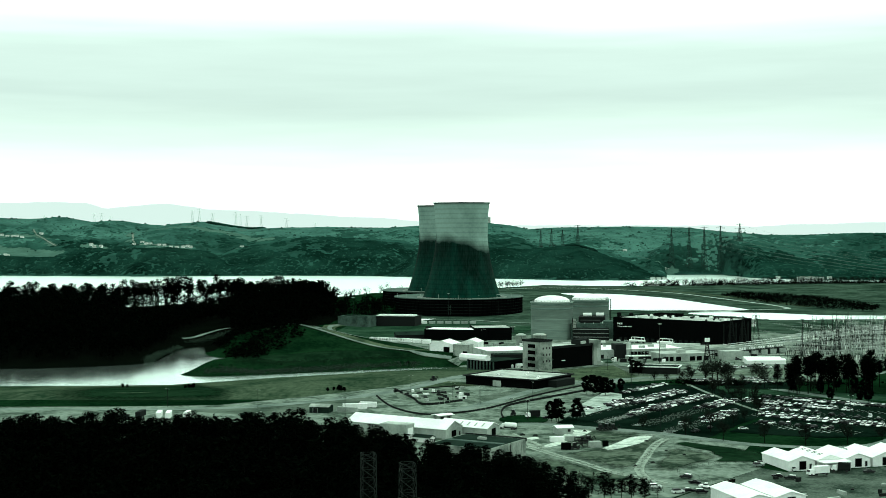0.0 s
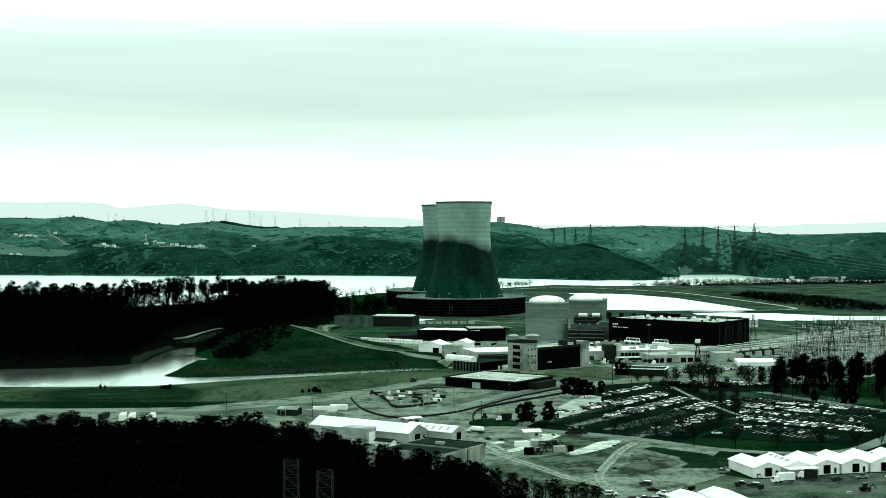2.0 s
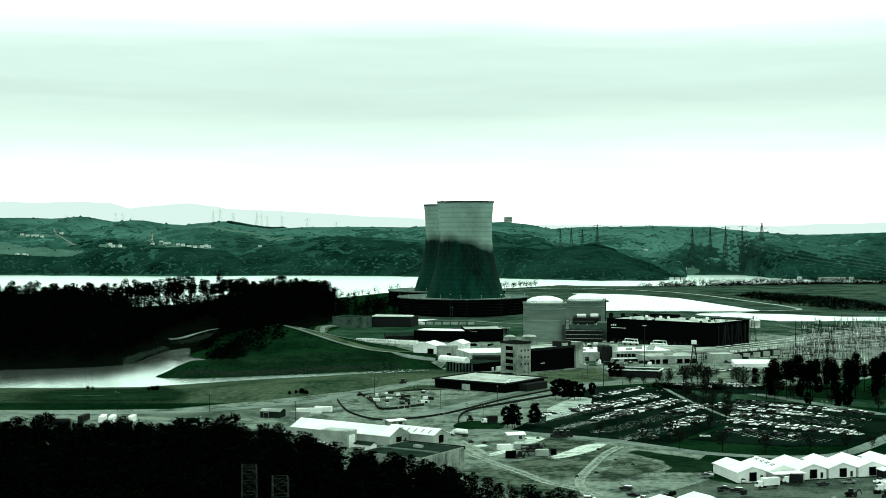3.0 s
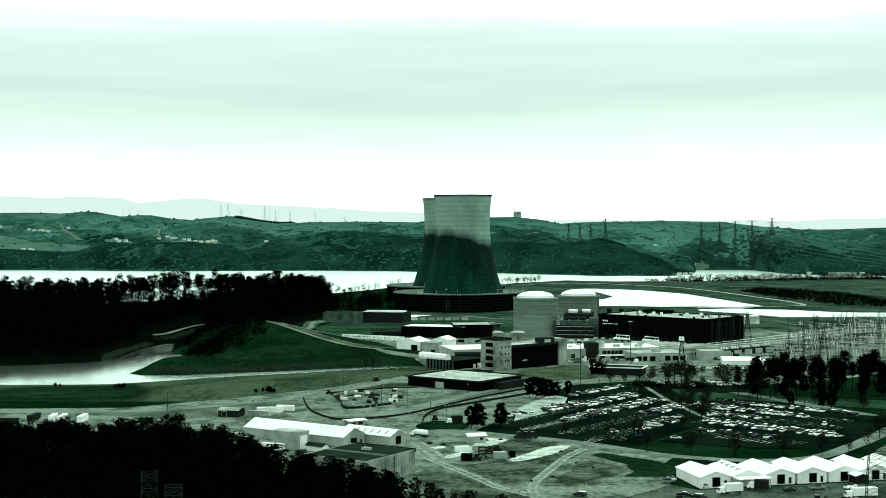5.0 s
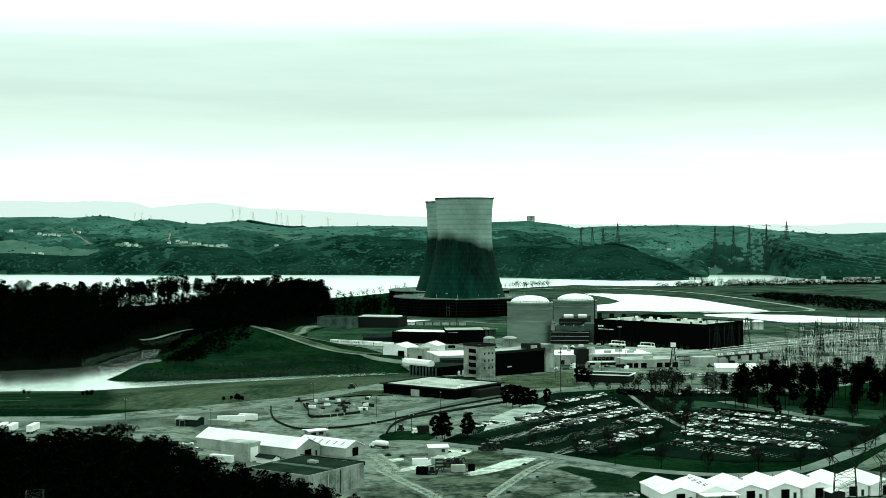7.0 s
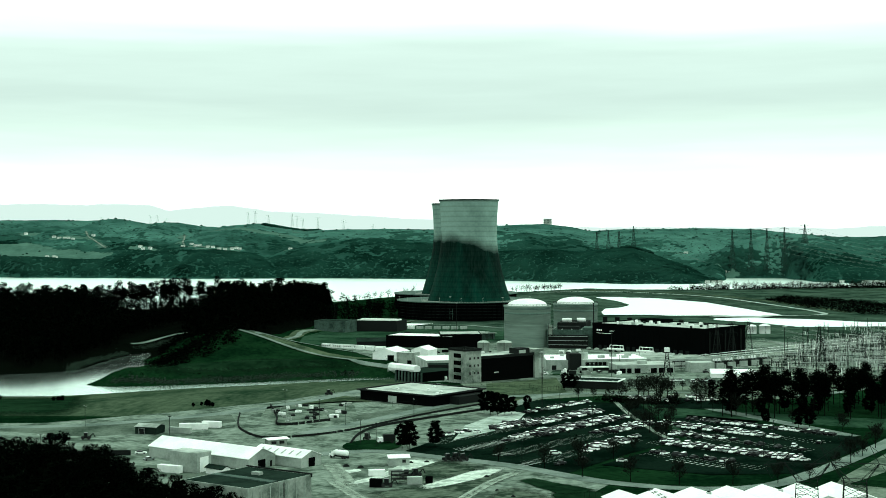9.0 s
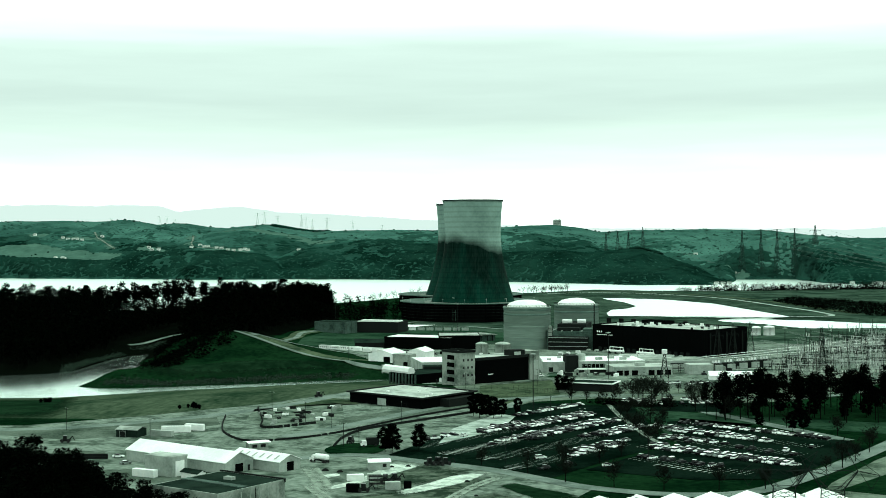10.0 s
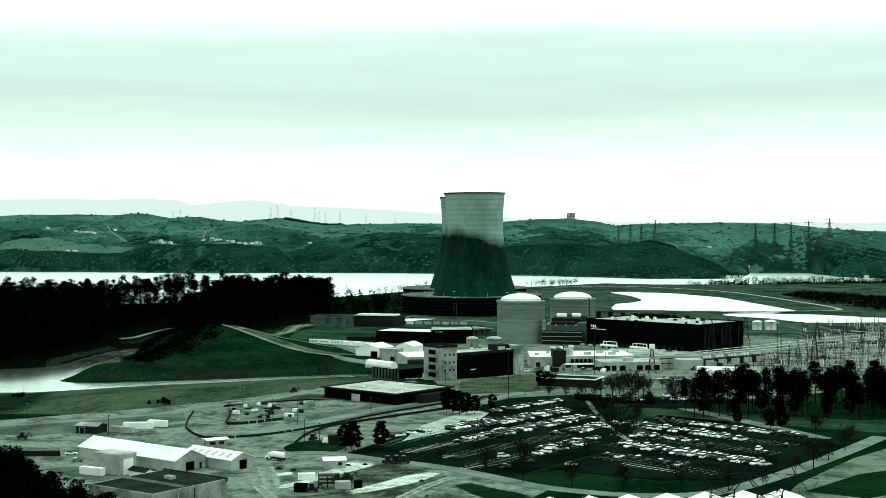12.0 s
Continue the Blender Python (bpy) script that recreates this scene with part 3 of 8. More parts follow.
def cooling_tower(x, y, z, label):
    t = thing("cooling_tower", label, "cooling tower", pose(x, y, z), "pair of cooling towers")
    bm = bmesh.new()
    prof = [(shell_radius(h), h) for h in np.linspace(8, 141, 58)]
    prof += [(36.6, 141.0), (36.6, 139.6), (35.2, 139.4)][:2] + [(35.1, 140.9)] + [(shell_radius(h) - 0.8, h) for h in np.linspace(139, 8, 30)]
    lathe(bm, prof, 128)
    part("shell", bm, SHELL, t)
    bm = bmesh.new()
    lathe(bm, [(36.5, 140.3), (36.8, 140.3), (36.8, 141.5), (35.0, 141.5), (35.0, 140.8)], 96)
    part("rim", bm, DARKSTEEL, t, "dark walkway rim with rail")
    bm = bmesh.new()
    for k in range(48):
        a = k * math.tau / 48
        c, s = math.cos(a), math.sin(a)
        bar(bm, (36.6 * c, 36.6 * s, 141.4), (36.6 * c, 36.6 * s, 142.5), 0.12)
    part("rim_rail", bm, DARKSTEEL, t, kind="stuff")
    # fill ring round the foot
    bm = bmesh.new()
    lathe(bm, [(50.0, 16.4), (80.0, 18.6), (84.5, 18.8), (84.5, 20.0), (83.6, 20.0), (83.4, 19.4), (80.0, 19.2), (50.0, 17.2)], 128)
    ring = part("ring_roof", bm, RING, t, "stained concrete roof of the fill ring")
    ring.matrix_basis = pose(-4, 0, 0)
    bm = bmesh.new()
    lathe(bm, [(81.5, -1.5), (81.5, 18.7)], 128)
    wall = part("ring_wall", bm, BLACK, t, "dark louvred wall of the fill ring")
    wall.matrix_basis = pose(-4, 0, 0)
    rib = part("rib", boxes((81.4, -0.2, -1.5, 83.2, 0.2, 18.7)), BLACK, t)
    for k in range(84):
        more = rib.copy() if k else rib
        more.matrix_basis = pose(-4, 0, 0) @ Matrix.Rotation(k * math.tau / 84, 4, "Z")
        if k:
            scene.collection.objects.link(more)
    for h in (1.6, 5.2, 8.8, 12.4, 15.8):
        bm = bmesh.new()
        lathe(bm, [(81.6, h), (83.0, h), (83.0, h + 0.4), (81.6, h + 0.4)], 96)
        band = part("louvre_band", bm, DARKSTEEL, t)
        band.matrix_basis = pose(-4, 0, 0)
    pier = part("pier", boxes((52.5, -0.45, 17.2, 58.5, 0.45, 19.0)), PALE_WALL, t)
    for k in range(1, 110):
        more = pier.copy()
        more.matrix_basis = Matrix.Rotation(k * math.tau / 110, 4, "Z")
        scene.collection.objects.link(more)
    # lamp stands on the rim of the ring, and a pale gate in its wall
    for k in range(9):
        a = math.radians(200 + k * 17.5)
        c, q = math.cos(a), math.sin(a)
        post = part("rim_lamp", boxes((-0.12, -0.12, 0, 0.12, 0.12, 5.0), (-0.45, -0.45, 5.0, 0.45, 0.45, 5.5)), STEEL, t)
        post.matrix_basis = pose(83.9 * c - 4, 83.9 * q, 19.4)
    gate = part("stair_gate", boxes((-2.2, -1.0, 6.5, 2.2, 0.2, 7.0), (-2.2, -0.6, 9.5, 2.2, 0.2, 10.0), (-1.8, -0.8, 0, -1.4, 0, 12), (1.4, -0.8, 0, 1.8, 0, 12)), DARKCONC, t, "dull steel stair on the ring wall")
    gate.matrix_basis = pose(-4 - 83.0 * math.sin(0.14), -83.0 * math.cos(0.14) - 0.4, 0)
    return t


cooling_tower(0.7, 1773, -9.5, "tall concrete cooling tower with black stained lower shell")
cooling_tower(-26.6, 1968, -9.5, "second stained concrete cooling tower behind the first")


# reactor buildings
CONTAIN = material("containment_concrete", (0.235, 0.29, 0.255), 0.85, grain=0.35, scale=0.25, stain=0.6, stain_scale=0.05, dark=(0.1, 0.135, 0.115), stretch=(0.35, 0.35, 3.0))
STAINED = material("stained_containment_band", (0.12, 0.17, 0.145), 0.85, grain=0.5, scale=0.5, stain=0.7, stain_scale=0.1, dark=(0.06, 0.09, 0.075))


def reactor(x, y, z, label):
    t = thing("reactor_building", label, "reactor building", pose(x, y, z), "pair of reactor buildings")
    bm = bmesh.new()
    lathe(bm, [(19.4, -2), (19.4, 33.2), (19.9, 33.3), (19.9, 34.6), (18.6, 34.6)], 96)
    part("wall", bm, CONTAIN, t)
    for h, w in ((9.5, 0.4), (18.5, 0.4), (27.6, 1.5), (31.6, 1.6)):
        bm = bmesh.new()
        lathe(bm, [(19.4, h), (19.5, h + 0.05), (19.5, h + w), (19.4, h + w + 0.05)], 96)
        part("band", bm, STAINED if w > 1 else CONTAIN, t)
    bm = bmesh.new()
    R = 33.0
    lathe(bm, [(16.6 * math.cos(a), 34.4 + 5.6 * math.sin(a)) for a in np.linspace(0, 1.54, 12)], 72)
    part("dome", bm, WHITE, t, "white shallow dome")
    bm = bmesh.new()
    for k in range(44):
        a = k * math.tau / 44
        c, s = math.cos(a) * 19.6, math.sin(a) * 19.6
        bar(bm, (c, s, 34.6), (c, s, 35.8), 0.12)
    lathe(bm, [(19.6, 35.7), (19.75, 35.7), (19.75, 35.85), (19.6, 35.85)], 64)
    part("edge_rail", bm, DARKSTEEL, t, kind="stuff")
    return t


reactor(83.5, 1253, -4.5, "concrete reactor building with a white dome")
reactor(124.5, 1326, -6.3, "second concrete reactor building with a white dome")


# turbine hall
def frame_on(ax, ay, bx, by, z=0.0):
    """A pose at a with x along the ground towards b."""
    return Matrix.Translation((ax, ay, z)) @ Matrix.Rotation(math.atan2(by - ay, bx - ax), 4, "Z")


def flat_hall(name, label, m, w, d, h, wall, roof, parapet=0.8, category="building", panels=0, panel_mat=None):
    t = thing(name, label, category, m)
    part("wall", boxes((0, 0, -2, w, d, h)), wall, t)
    part("roof_deck", boxes((0.5, 0.5, h, w - 0.5, d - 0.5, h + 0.25)), roof, t)
    bm = boxes((-0.1, -0.1, h - 0.6, w + 0.1, 0.45, h + parapet), (-0.1, d - 0.45, h - 0.6, w + 0.1, d + 0.1, h + parapet),
               (-0.1, 0.45, h - 0.6, 0.45, d - 0.45, h + parapet), (w - 0.45, 0.45, h - 0.6, w + 0.1, d - 0.45, h + parapet))
    part("parapet", bm, wall, t)
    if panels:
        bm = bmesh.new()
        for k in range(1, int(w / panels)):
            box(bm, k * panels - 0.08, -0.1, 0, k * panels + 0.08, 0.02, h - 0.6)
        for k in range(1, int(d / panels)):
            box(bm, w - 0.02, k * panels - 0.08, 0, w + 0.1, k * panels + 0.08, h - 0.6)
        part("panel_seam", bm, panel_mat or wall, t, kind="stuff")
    return t


hall = flat_hall("turbine_hall", "long black steel-clad turbine hall with pale flat roof", frame_on(137, 1226, 220, 1158, -4.5), 107, 58, 20.7, BLACK, ROOF, 1.0, panels=6)


# paved surfaces
def sheet(name, pts, mat, label, category, off=0.12):
    """A flat polygon laid on the ground, cut where the ground bends."""
    bm = bmesh.new()
    bm.faces.new([bm.verts.new((x, y, 0)) for x, y in pts])
    bmesh.ops.triangulate(bm, faces=bm.faces[:])
    for axis in (0, 1):
        lo, hi = min(p[axis] for p in pts), max(p[axis] for p in pts)
        cuts = [lo + 16 * k for k in range(1, int((hi - lo) / 16) + 1)] + ([560, 880, 1200, 1600] if axis else [])
        for c in cuts:
            bmesh.ops.bisect_plane(bm, geom=bm.verts[:] + bm.edges[:] + bm.faces[:], plane_co=(c, c, 0), plane_no=(1 - axis, axis, 0))
    bmesh.ops.triangulate(bm, faces=bm.faces[:])
    for v in bm.verts:
        v.co.z = gz(v.co.x, v.co.y) + off
    bmesh.ops.recalc_face_normals(bm, faces=bm.faces[:])
    if sum(f.normal.z for f in bm.faces) < 0:
        bmesh.ops.reverse_faces(bm, faces=bm.faces[:])
    return tagged(part(name, bm, mat), label, category, kind="structure")


def smooth_line(pts, step=5.0):
    """Points along a rounded line through pts."""
    out = []
    P = [Vector(p) for p in pts]
    for i in range(len(P) - 1):
        a, b, c, d = P[max(i - 1, 0)], P[i], P[i + 1], P[min(i + 2, len(P) - 1)]
        n = max(2, int((c - b).length / step))
        for k in range(n):
            t = k / n
            out.append(0.5 * ((2 * b) + (c - a) * t + (2 * a - 5 * b + 4 * c - d) * t * t + (3 * b - a - 3 * c + d) * t ** 3))
    return out + [P[-1]]


rough = random.Random(17)


def strip(name, pts, width, mat, label, category="road", off=0.2, step=6.0, ragged=0.0):
    line = smooth_line(pts, step)
    bm = bmesh.new()
    prev = None
    for i, p in enumerate(line):
        d = (line[min(i + 1, len(line) - 1)] - line[max(i - 1, 0)]).normalized()
        s = Vector((-d.y, d.x)) * width / 2
        if ragged:
            s *= rough.uniform(1 - ragged, 1 + ragged)
        pair = [bm.verts.new((q.x, q.y, gz(q.x, q.y) + off)) for q in (p + s * (rough.uniform(1 - ragged, 1 + ragged) if ragged else 1), p - s)]
        if prev:
            bm.faces.new((prev[0], prev[1], pair[1], pair[0]))
        prev = pair
    return tagged(part(name, bm, mat), label, category, kind="structure")


sheet("pavement", [(-500, 736), (-190, 737), (-135, 742), (-86, 783), (-44, 827), (-4, 893), (30, 905), (80, 860), (88, 815), (66, 731), (46, 669), (112, 619), (128, 603),
                   (118, 575), (120, 545), (60, 470), (44, 474), (24, 510), (4, 532), (-30, 566), (-62, 604), (-122, 612), (-500, 618)], YARD,
      "pale worn gravel and concrete works yard", "yard")
sheet("pavement", [(48, 474), (62, 470), (120, 545), (128, 536), (205, 556), (215, 520), (190, 440), (70, 420)], DARKGRAVEL,
      "dark gravel yard round the white storage halls", "yard", 0.1)
sheet("pavement", [(8, 1050), (30, 960), (100, 985), (150, 905), (260, 960), (330, 1010), (420, 1180), (300, 1330), (250, 1380), (90, 1330), (30, 1275), (-30, 1240), (-75, 1215), (-40, 1130)], YARD,
      "pale paved plant grounds between the buildings", "yard")
sheet("pavement", [(46.8, 669.3), (112.1, 621), (135.2, 664.6), (161.3, 706), (151.6, 830), (98, 846), (84, 808), (65.3, 731), (52.5, 688.6)], ASPHALT, "dark asphalt car park with painted bays", "car park", 0.22)
sheet("pavement", [(125.5, 640.7), (164.8, 622.2), (200, 627.6), (213.6, 655), (240, 698), (238, 722), (213.6, 736), (174.6, 782.9), (164.7, 775.3), (164.7, 706.4), (137.1, 660)], ASPHALT, "second dark asphalt car park", "car park", 0.22)
sheet("pavement", [(158, 815), (200, 812), (206, 850), (168, 862)], ASPHALT, "small asphalt car park by the pines", "car park", 0.22)
sheet("pavement", [(64, 700), (88, 742), (93, 790), (84, 800), (66, 745)], PAVE, "pale paved apron beside the car park", "apron", 0.26)
sheet("pavement", [(-41, 809), (0.5, 831), (12, 770), (-19, 739), (-36, 770)], material("dirty_laydown", (0.17, 0.195, 0.165), 0.95, grain=0.5, scale=0.3, stain=0.9, stain_scale=0.12, dark=(0.04, 0.055, 0.042), gloss=0.0), "stained laydown yard strewn with parts", "yard", 0.2)
# rough grass, dust and tracks in the yard, thinning out at their edges
def feathered(mat):
    """Let a ground cover thin out towards its edge."""
    n, l = mat.node_tree.nodes, mat.node_tree.links
    at = n.new("ShaderNodeAttribute")
    at.attribute_name = "cover"
    nz = n.new("ShaderNodeTexNoise")
    nz.inputs["Scale"].default_value, nz.inputs["Detail"].default_value = 0.45, 5
    geo = n.new("ShaderNodeNewGeometry")
    l.new(geo.outputs["Position"], nz.inputs["Vector"])
    ma = n.new("ShaderNodeMath")
    ma.operation = "MULTIPLY_ADD"
    ma.inputs[1].default_value, ma.inputs[2].default_value = 0.9, -0.45
    l.new(nz.outputs["Fac"], ma.inputs[0])
    ad = n.new("ShaderNodeMath")
    ad.operation, ad.use_clamp = "ADD", True
    l.new(at.outputs["Fac"], ad.inputs[0])
    l.new(ma.outputs[0], ad.inputs[1])
    mr = n.new("ShaderNodeMapRange")
    mr.inputs["From Min"].default_value, mr.inputs["From Max"].default_value = 0.18, 0.82
    l.new(ad.outputs[0], mr.inputs["Value"])
    mx, tr = n.new("ShaderNodeMixShader"), n.new("ShaderNodeBsdfTransparent")
    l.new(mr.outputs[0], mx.inputs[0])
    l.new(tr.outputs[0], mx.inputs[1])
    l.new(n["Principled BSDF"].outputs[0], mx.inputs[2])
    l.new(mx.outputs[0], n["Material Output"].inputs["Surface"])
    return mat


def cover_mesh(name, verts, faces, cover, mat, label, category):
    me = bpy.data.meshes.new(name)
    me.from_pydata(verts, [], faces)
    at = me.attributes.new("cover", "FLOAT", "POINT")
    at.data.foreach_set("value", cover)
    me.materials.append(mat)
    return tagged(new(name, me), label, category, kind="structure")


def soft_patch(name, pts, mat, label, category, off=0.2, edge=0.45):
    """A patch of ground cover about its middle, thinning out over the outer part."""
    line = smooth_line(list(pts) + [pts[0]], 4.0)[:-1]
    cx, cy = sum(p[0] for p in pts) / len(pts), sum(p[1] for p in pts) / len(pts)
    verts, cover, faces, n = [], [], [], len(line)
    for f, c in ((0.0, 1.0), (0.3, 1.0), (1 - edge, 0.95), (1 - edge / 2, 0.5), (1.08, 0.0)):
        for p in line:
            x, y = cx + (p.x - cx) * f, cy + (p.y - cy) * f
            verts.append((x, y, gz(x, y) + off))
            cover.append(c)
    for r in range(4):
        for k in range(n):
            j = (k + 1) % n
            q = [r * n + k, (r + 1) * n + k, (r + 1) * n + j, r * n + j]
            faces.append(q[1:] if r == 0 else q)
    area = sum(line[k].x * line[(k + 1) % n].y - line[(k + 1) % n].x * line[k].y for k in range(n))
    if area < 0:
        faces = [f[::-1] for f in faces]
    return cover_mesh(name, verts, faces, cover, mat, label, category)


def soft_track(pts, width, mat, label, off=0.3):
    """A worn track whose dust thins out to both sides, with two wheel ruts."""
    line = smooth_line(pts, 3.0)
    verts, cover, faces = [], [], []
    across = ((-0.5, 0.0), (-0.3, 0.75), (-0.12, 0.6), (0.0, 0.5), (0.12, 0.6), (0.3, 0.75), (0.5, 0.0))
    for i, p in enumerate(line):
        d = (line[min(i + 1, len(line) - 1)] - line[max(i - 1, 0)]).normalized()
        s = Vector((-d.y, d.x)) * width
        for f, c in across:
            q = p + s * f
            verts.append((q.x, q.y, gz(q.x, q.y) + off))
            cover.append(c * min(1.0, i / 3, (len(line) - 1 - i) / 3))
    w = len(across)
    for i in range(len(line) - 1):
        for k in range(w - 1):
            faces.append((i * w + k, (i + 1) * w + k, (i + 1) * w + k + 1, i * w + k + 1)[::-1])
    return cover_mesh("track", verts, faces, cover, mat, label, "track")


DUST = feathered(material("pale_track_dust", (0.3, 0.335, 0.29), 0.95, grain=0.5, scale=0.6, stain=0.6, stain_scale=0.15, dark=(0.16, 0.185, 0.155), gloss=0.0))
PLOT = feathered(material("dark_rough_plot", (0.105, 0.125, 0.098), 0.95, grain=0.7, scale=0.35, stain=0.9, stain_scale=0.07, dark=(0.02, 0.03, 0.021), bump=0.3, gloss=0.0, crisp=0.5))
WEDGE = feathered(material("dark_winter_grass", (0.012, 0.026, 0.013), 0.95, grain=0.6, scale=0.3, stain=0.8, stain_scale=0.05, dark=(0.004, 0.011, 0.005), bump=0.3, gloss=0.0))
SLAB = feathered(material("bright_broken_concrete", (0.62, 0.66, 0.6), 0.85, grain=0.6, scale=0.7, stain=0.8, stain_scale=0.2, dark=(0.25, 0.28, 0.25), crisp=0.5))
soft_patch("ground_patch", [(40, 578), (54, 590), (70, 604), (88, 628), (94, 616), (86, 592), (76, 566), (70, 545), (62, 540), (50, 556)], PLOT, "rough dark earth before the concrete slabs", "earth", 0.2, 0.35)
soft_patch("ground_patch", [(84, 570), (90, 596), (100, 592), (108, 582), (109, 570), (101, 558), (92, 548), (82, 536), (76, 540), (78, 556)], PLOT, "rough worn grass plot by the track", "grass", 0.2, 0.4)
soft_patch("ground_patch", [(20, 560), (32, 576), (48, 556), (62, 536), (74, 520), (70, 500), (52, 504), (36, 524)], PLOT, "dark trodden earth along the wood", "earth", 0.17, 0.5)
soft_patch("ground_patch", [(48, 640), (66, 650), (84, 634), (74, 612), (60, 596), (46, 604)], PLOT, "dirty gravel between the slabs", "gravel", 0.15, 0.4)
soft_patch("ground_patch", [(94.5, 606), (99.6, 611.5), (107.2, 603.6), (114.5, 597), (122, 589), (112, 579), (106, 586), (101, 593)], WEDGE, "dark grass wedge along the curving road", "grass", 0.24, 0.15)
soft_patch("ground_patch", [(114, 597), (128, 584.5), (128, 566), (122, 557.5), (112, 557), (103, 557), (108, 568), (106, 582)], WEDGE, "dark grass behind the low fence", "grass", 0.22, 0.25)
soft_track([(95, 628), (93.6, 622), (85.1, 600.4), (77.2, 570.2), (71.3, 546), (70.3, 532), (72.1, 516.1), (74, 504)], 5.5, DUST, "pale curving dirt track across the yard")
soft_track([(26, 604), (35.6, 583.3), (43.2, 567.4), (50.4, 553.6), (58.1, 537.8), (65, 529.9), (71.7, 522), (80, 508)], 6, DUST, "pale dirt track along the wood", 0.29)
soft_track([(20, 640), (30, 610), (36, 586)], 9, DUST, "pale dust before the slabs", 0.27)
soft_patch("pavement", [(51, 649.6), (61.4, 646.5), (60.3, 638), (50.9, 618.5), (41.1, 597.4), (36, 593.3), (35.8, 599.3), (43.1, 613.5)], SLAB, "bright bare concrete slab", "slab", 0.32, 0.12)
soft_patch("pavement", [(60.3, 591.8), (69.1, 608), (78.5, 626.2), (89.2, 630.5), (82.3, 610.3), (71.4, 594.1), (63.4, 585.9)], SLAB, "bright broken concrete slab", "slab", 0.32, 0.2)
soft_patch("pavement", [(28.9, 621.2), (33.4, 625.3), (35.8, 621.3), (31.8, 615.2)], SLAB, "small pale concrete pad", "slab", 0.32, 0.2)
soft_patch("ground_patch", [(-190, 1020), (-150, 1028), (-110, 1044), (-60, 1070), (-24, 1086), (-60, 1086), (-110, 1072), (-150, 1056), (-190, 1050)], WEDGE, "dark grass at the foot of the dike", "grass", 0.35, 0.5)
soft_patch("ground_patch", [(-200, 930), (-184, 950), (-150, 850), (-131, 790), (-131, 760), (-150, 754), (-230, 760), (-260, 900)], WEDGE, "dark grass on the lower bank", "grass", 0.3, 0.4)
sheet("ground_patch", [(31 + 12.5 * math.cos(k * math.tau / 18), 683 + 17 * math.sin(k * math.tau / 18)) for k in range(18)], GRASS, "grass traffic island", "grass", 0.22)
strip("road", [(-500, 726), (-250, 726), (-135, 729), (-80, 760), (-40, 806), (-8, 870), (10, 905), (40, 925)], 9, ROAD, "pale worn access road")
strip("road", [(-10, 640), (30, 668), (60.9, 655), (89.7, 638), (112, 617), (127, 604), (153.7, 594), (181, 600), (206, 632), (236, 682), (262, 730)], 7.5, ROAD, "curving pale asphalt road round the car parks", off=0.26)
strip("pavement", [(138.5, 850), (143, 800), (148, 762), (155, 718), (164, 690)], 2.6, DIRT, "pale footpath between the car parks", "path", 0.3)
strip("road", [(238, 722), (200, 790), (150, 872), (100, 868), (60, 838), (20, 760), (-5, 715)], 8, ROAD, "pale road behind the car parks", off=0.2)
strip("ground_patch", [(-166, 1194), (-150, 1166), (-102, 1131), (-54, 1101), (-8, 1090)], 17, LAWN, "worn bare crest of the grassy dike", "earth", off=0.45, step=3, ragged=0.06)
strip("road", [(-264, 1278), (-245, 1302), (-225, 1317)], 3, ROAD, "pale bank road at the edge of the wood", off=0.5, step=6, ragged=0.15)
strip("road", [(-164, 1190), (-152, 1160), (-104, 1124), (-52, 1094), (-8, 1084)], 4, ROAD, "dirt track on the grassy dike", off=0.6, step=3, ragged=0.06)
strip("road", [(-150, 1166), (-115, 1146), (-90, 1140), (-72, 1145), (-20, 1130)], 4, ROAD, "pale track behind the grassy dike", off=0.6, step=3, ragged=0.06)
strip("ground_patch", [(-128, 1150), (-135, 1260), (-132, 1342), (-135, 1420), (-105, 1520), (-80, 1640), (-60, 1700)], 13, LAWN, "worn verge of the road by the wooded point", "earth", off=0.35, step=6, ragged=0.08)
strip("road", [(-120, 1140), (-133, 1260), (-130, 1342), (-135, 1420), (-105, 1520), (-80, 1640), (-60, 1700)], 5, ROAD, "pale road by the wooded point", off=0.55, ragged=0.12)
sheet("ground_patch", [(-110, 1240), (-30, 1262), (60, 1330), (80, 1440), (20, 1500), (-60, 1540), (-120, 1480), (-125, 1350)], TURF, "worn grass before the cooling towers", "grass", 0.25)
sheet("ground_patch", [(66, 868), (84, 812), (100, 850), (135, 868), (205, 852), (236, 860), (345, 1020), (260, 972), (150, 918), (100, 984), (50, 930)], WORN, "worn pale ground round the gate", "earth", 0.08)
sheet("ground_patch", [(66, 930), (108, 968), (114, 884), (86, 838), (70, 868)], LAWN, "worn lawn below the service block", "grass", 0.18)
strip("road", [(86, 822), (100, 862), (130, 880), (180, 884), (240, 872), (300, 930)], 7, ROAD, "pale road to the gate", off=0.3)
sheet("pavement", [(172, 930), (214, 936), (220, 962), (176, 960)], DARKGRAVEL, "dark car park by the gate", "car park", 0.22)
sheet("ground_patch", [(165, 706), (172, 790), (205, 770), (262, 742), (330, 760), (340, 800), (262, 780), (180, 810), (152, 832)], TURF, "lawn between the car park and the pines", "grass", 0.14)
strip("road", [(90, 1500), (40, 1540), (0, 1590), (-60, 1580)], 8, ROAD, "pale road in front of the cooling tower", off=0.4)
strip("road", [(80, 2440), (150, 2480), (215, 2470), (300, 2370), (360, 2250), (415, 1992), (436, 1867), (425, 1800), (330, 1782), (200, 1795)], 7, PAVE, "pale track on the reservoir dike", off=0.9, ragged=0.15)
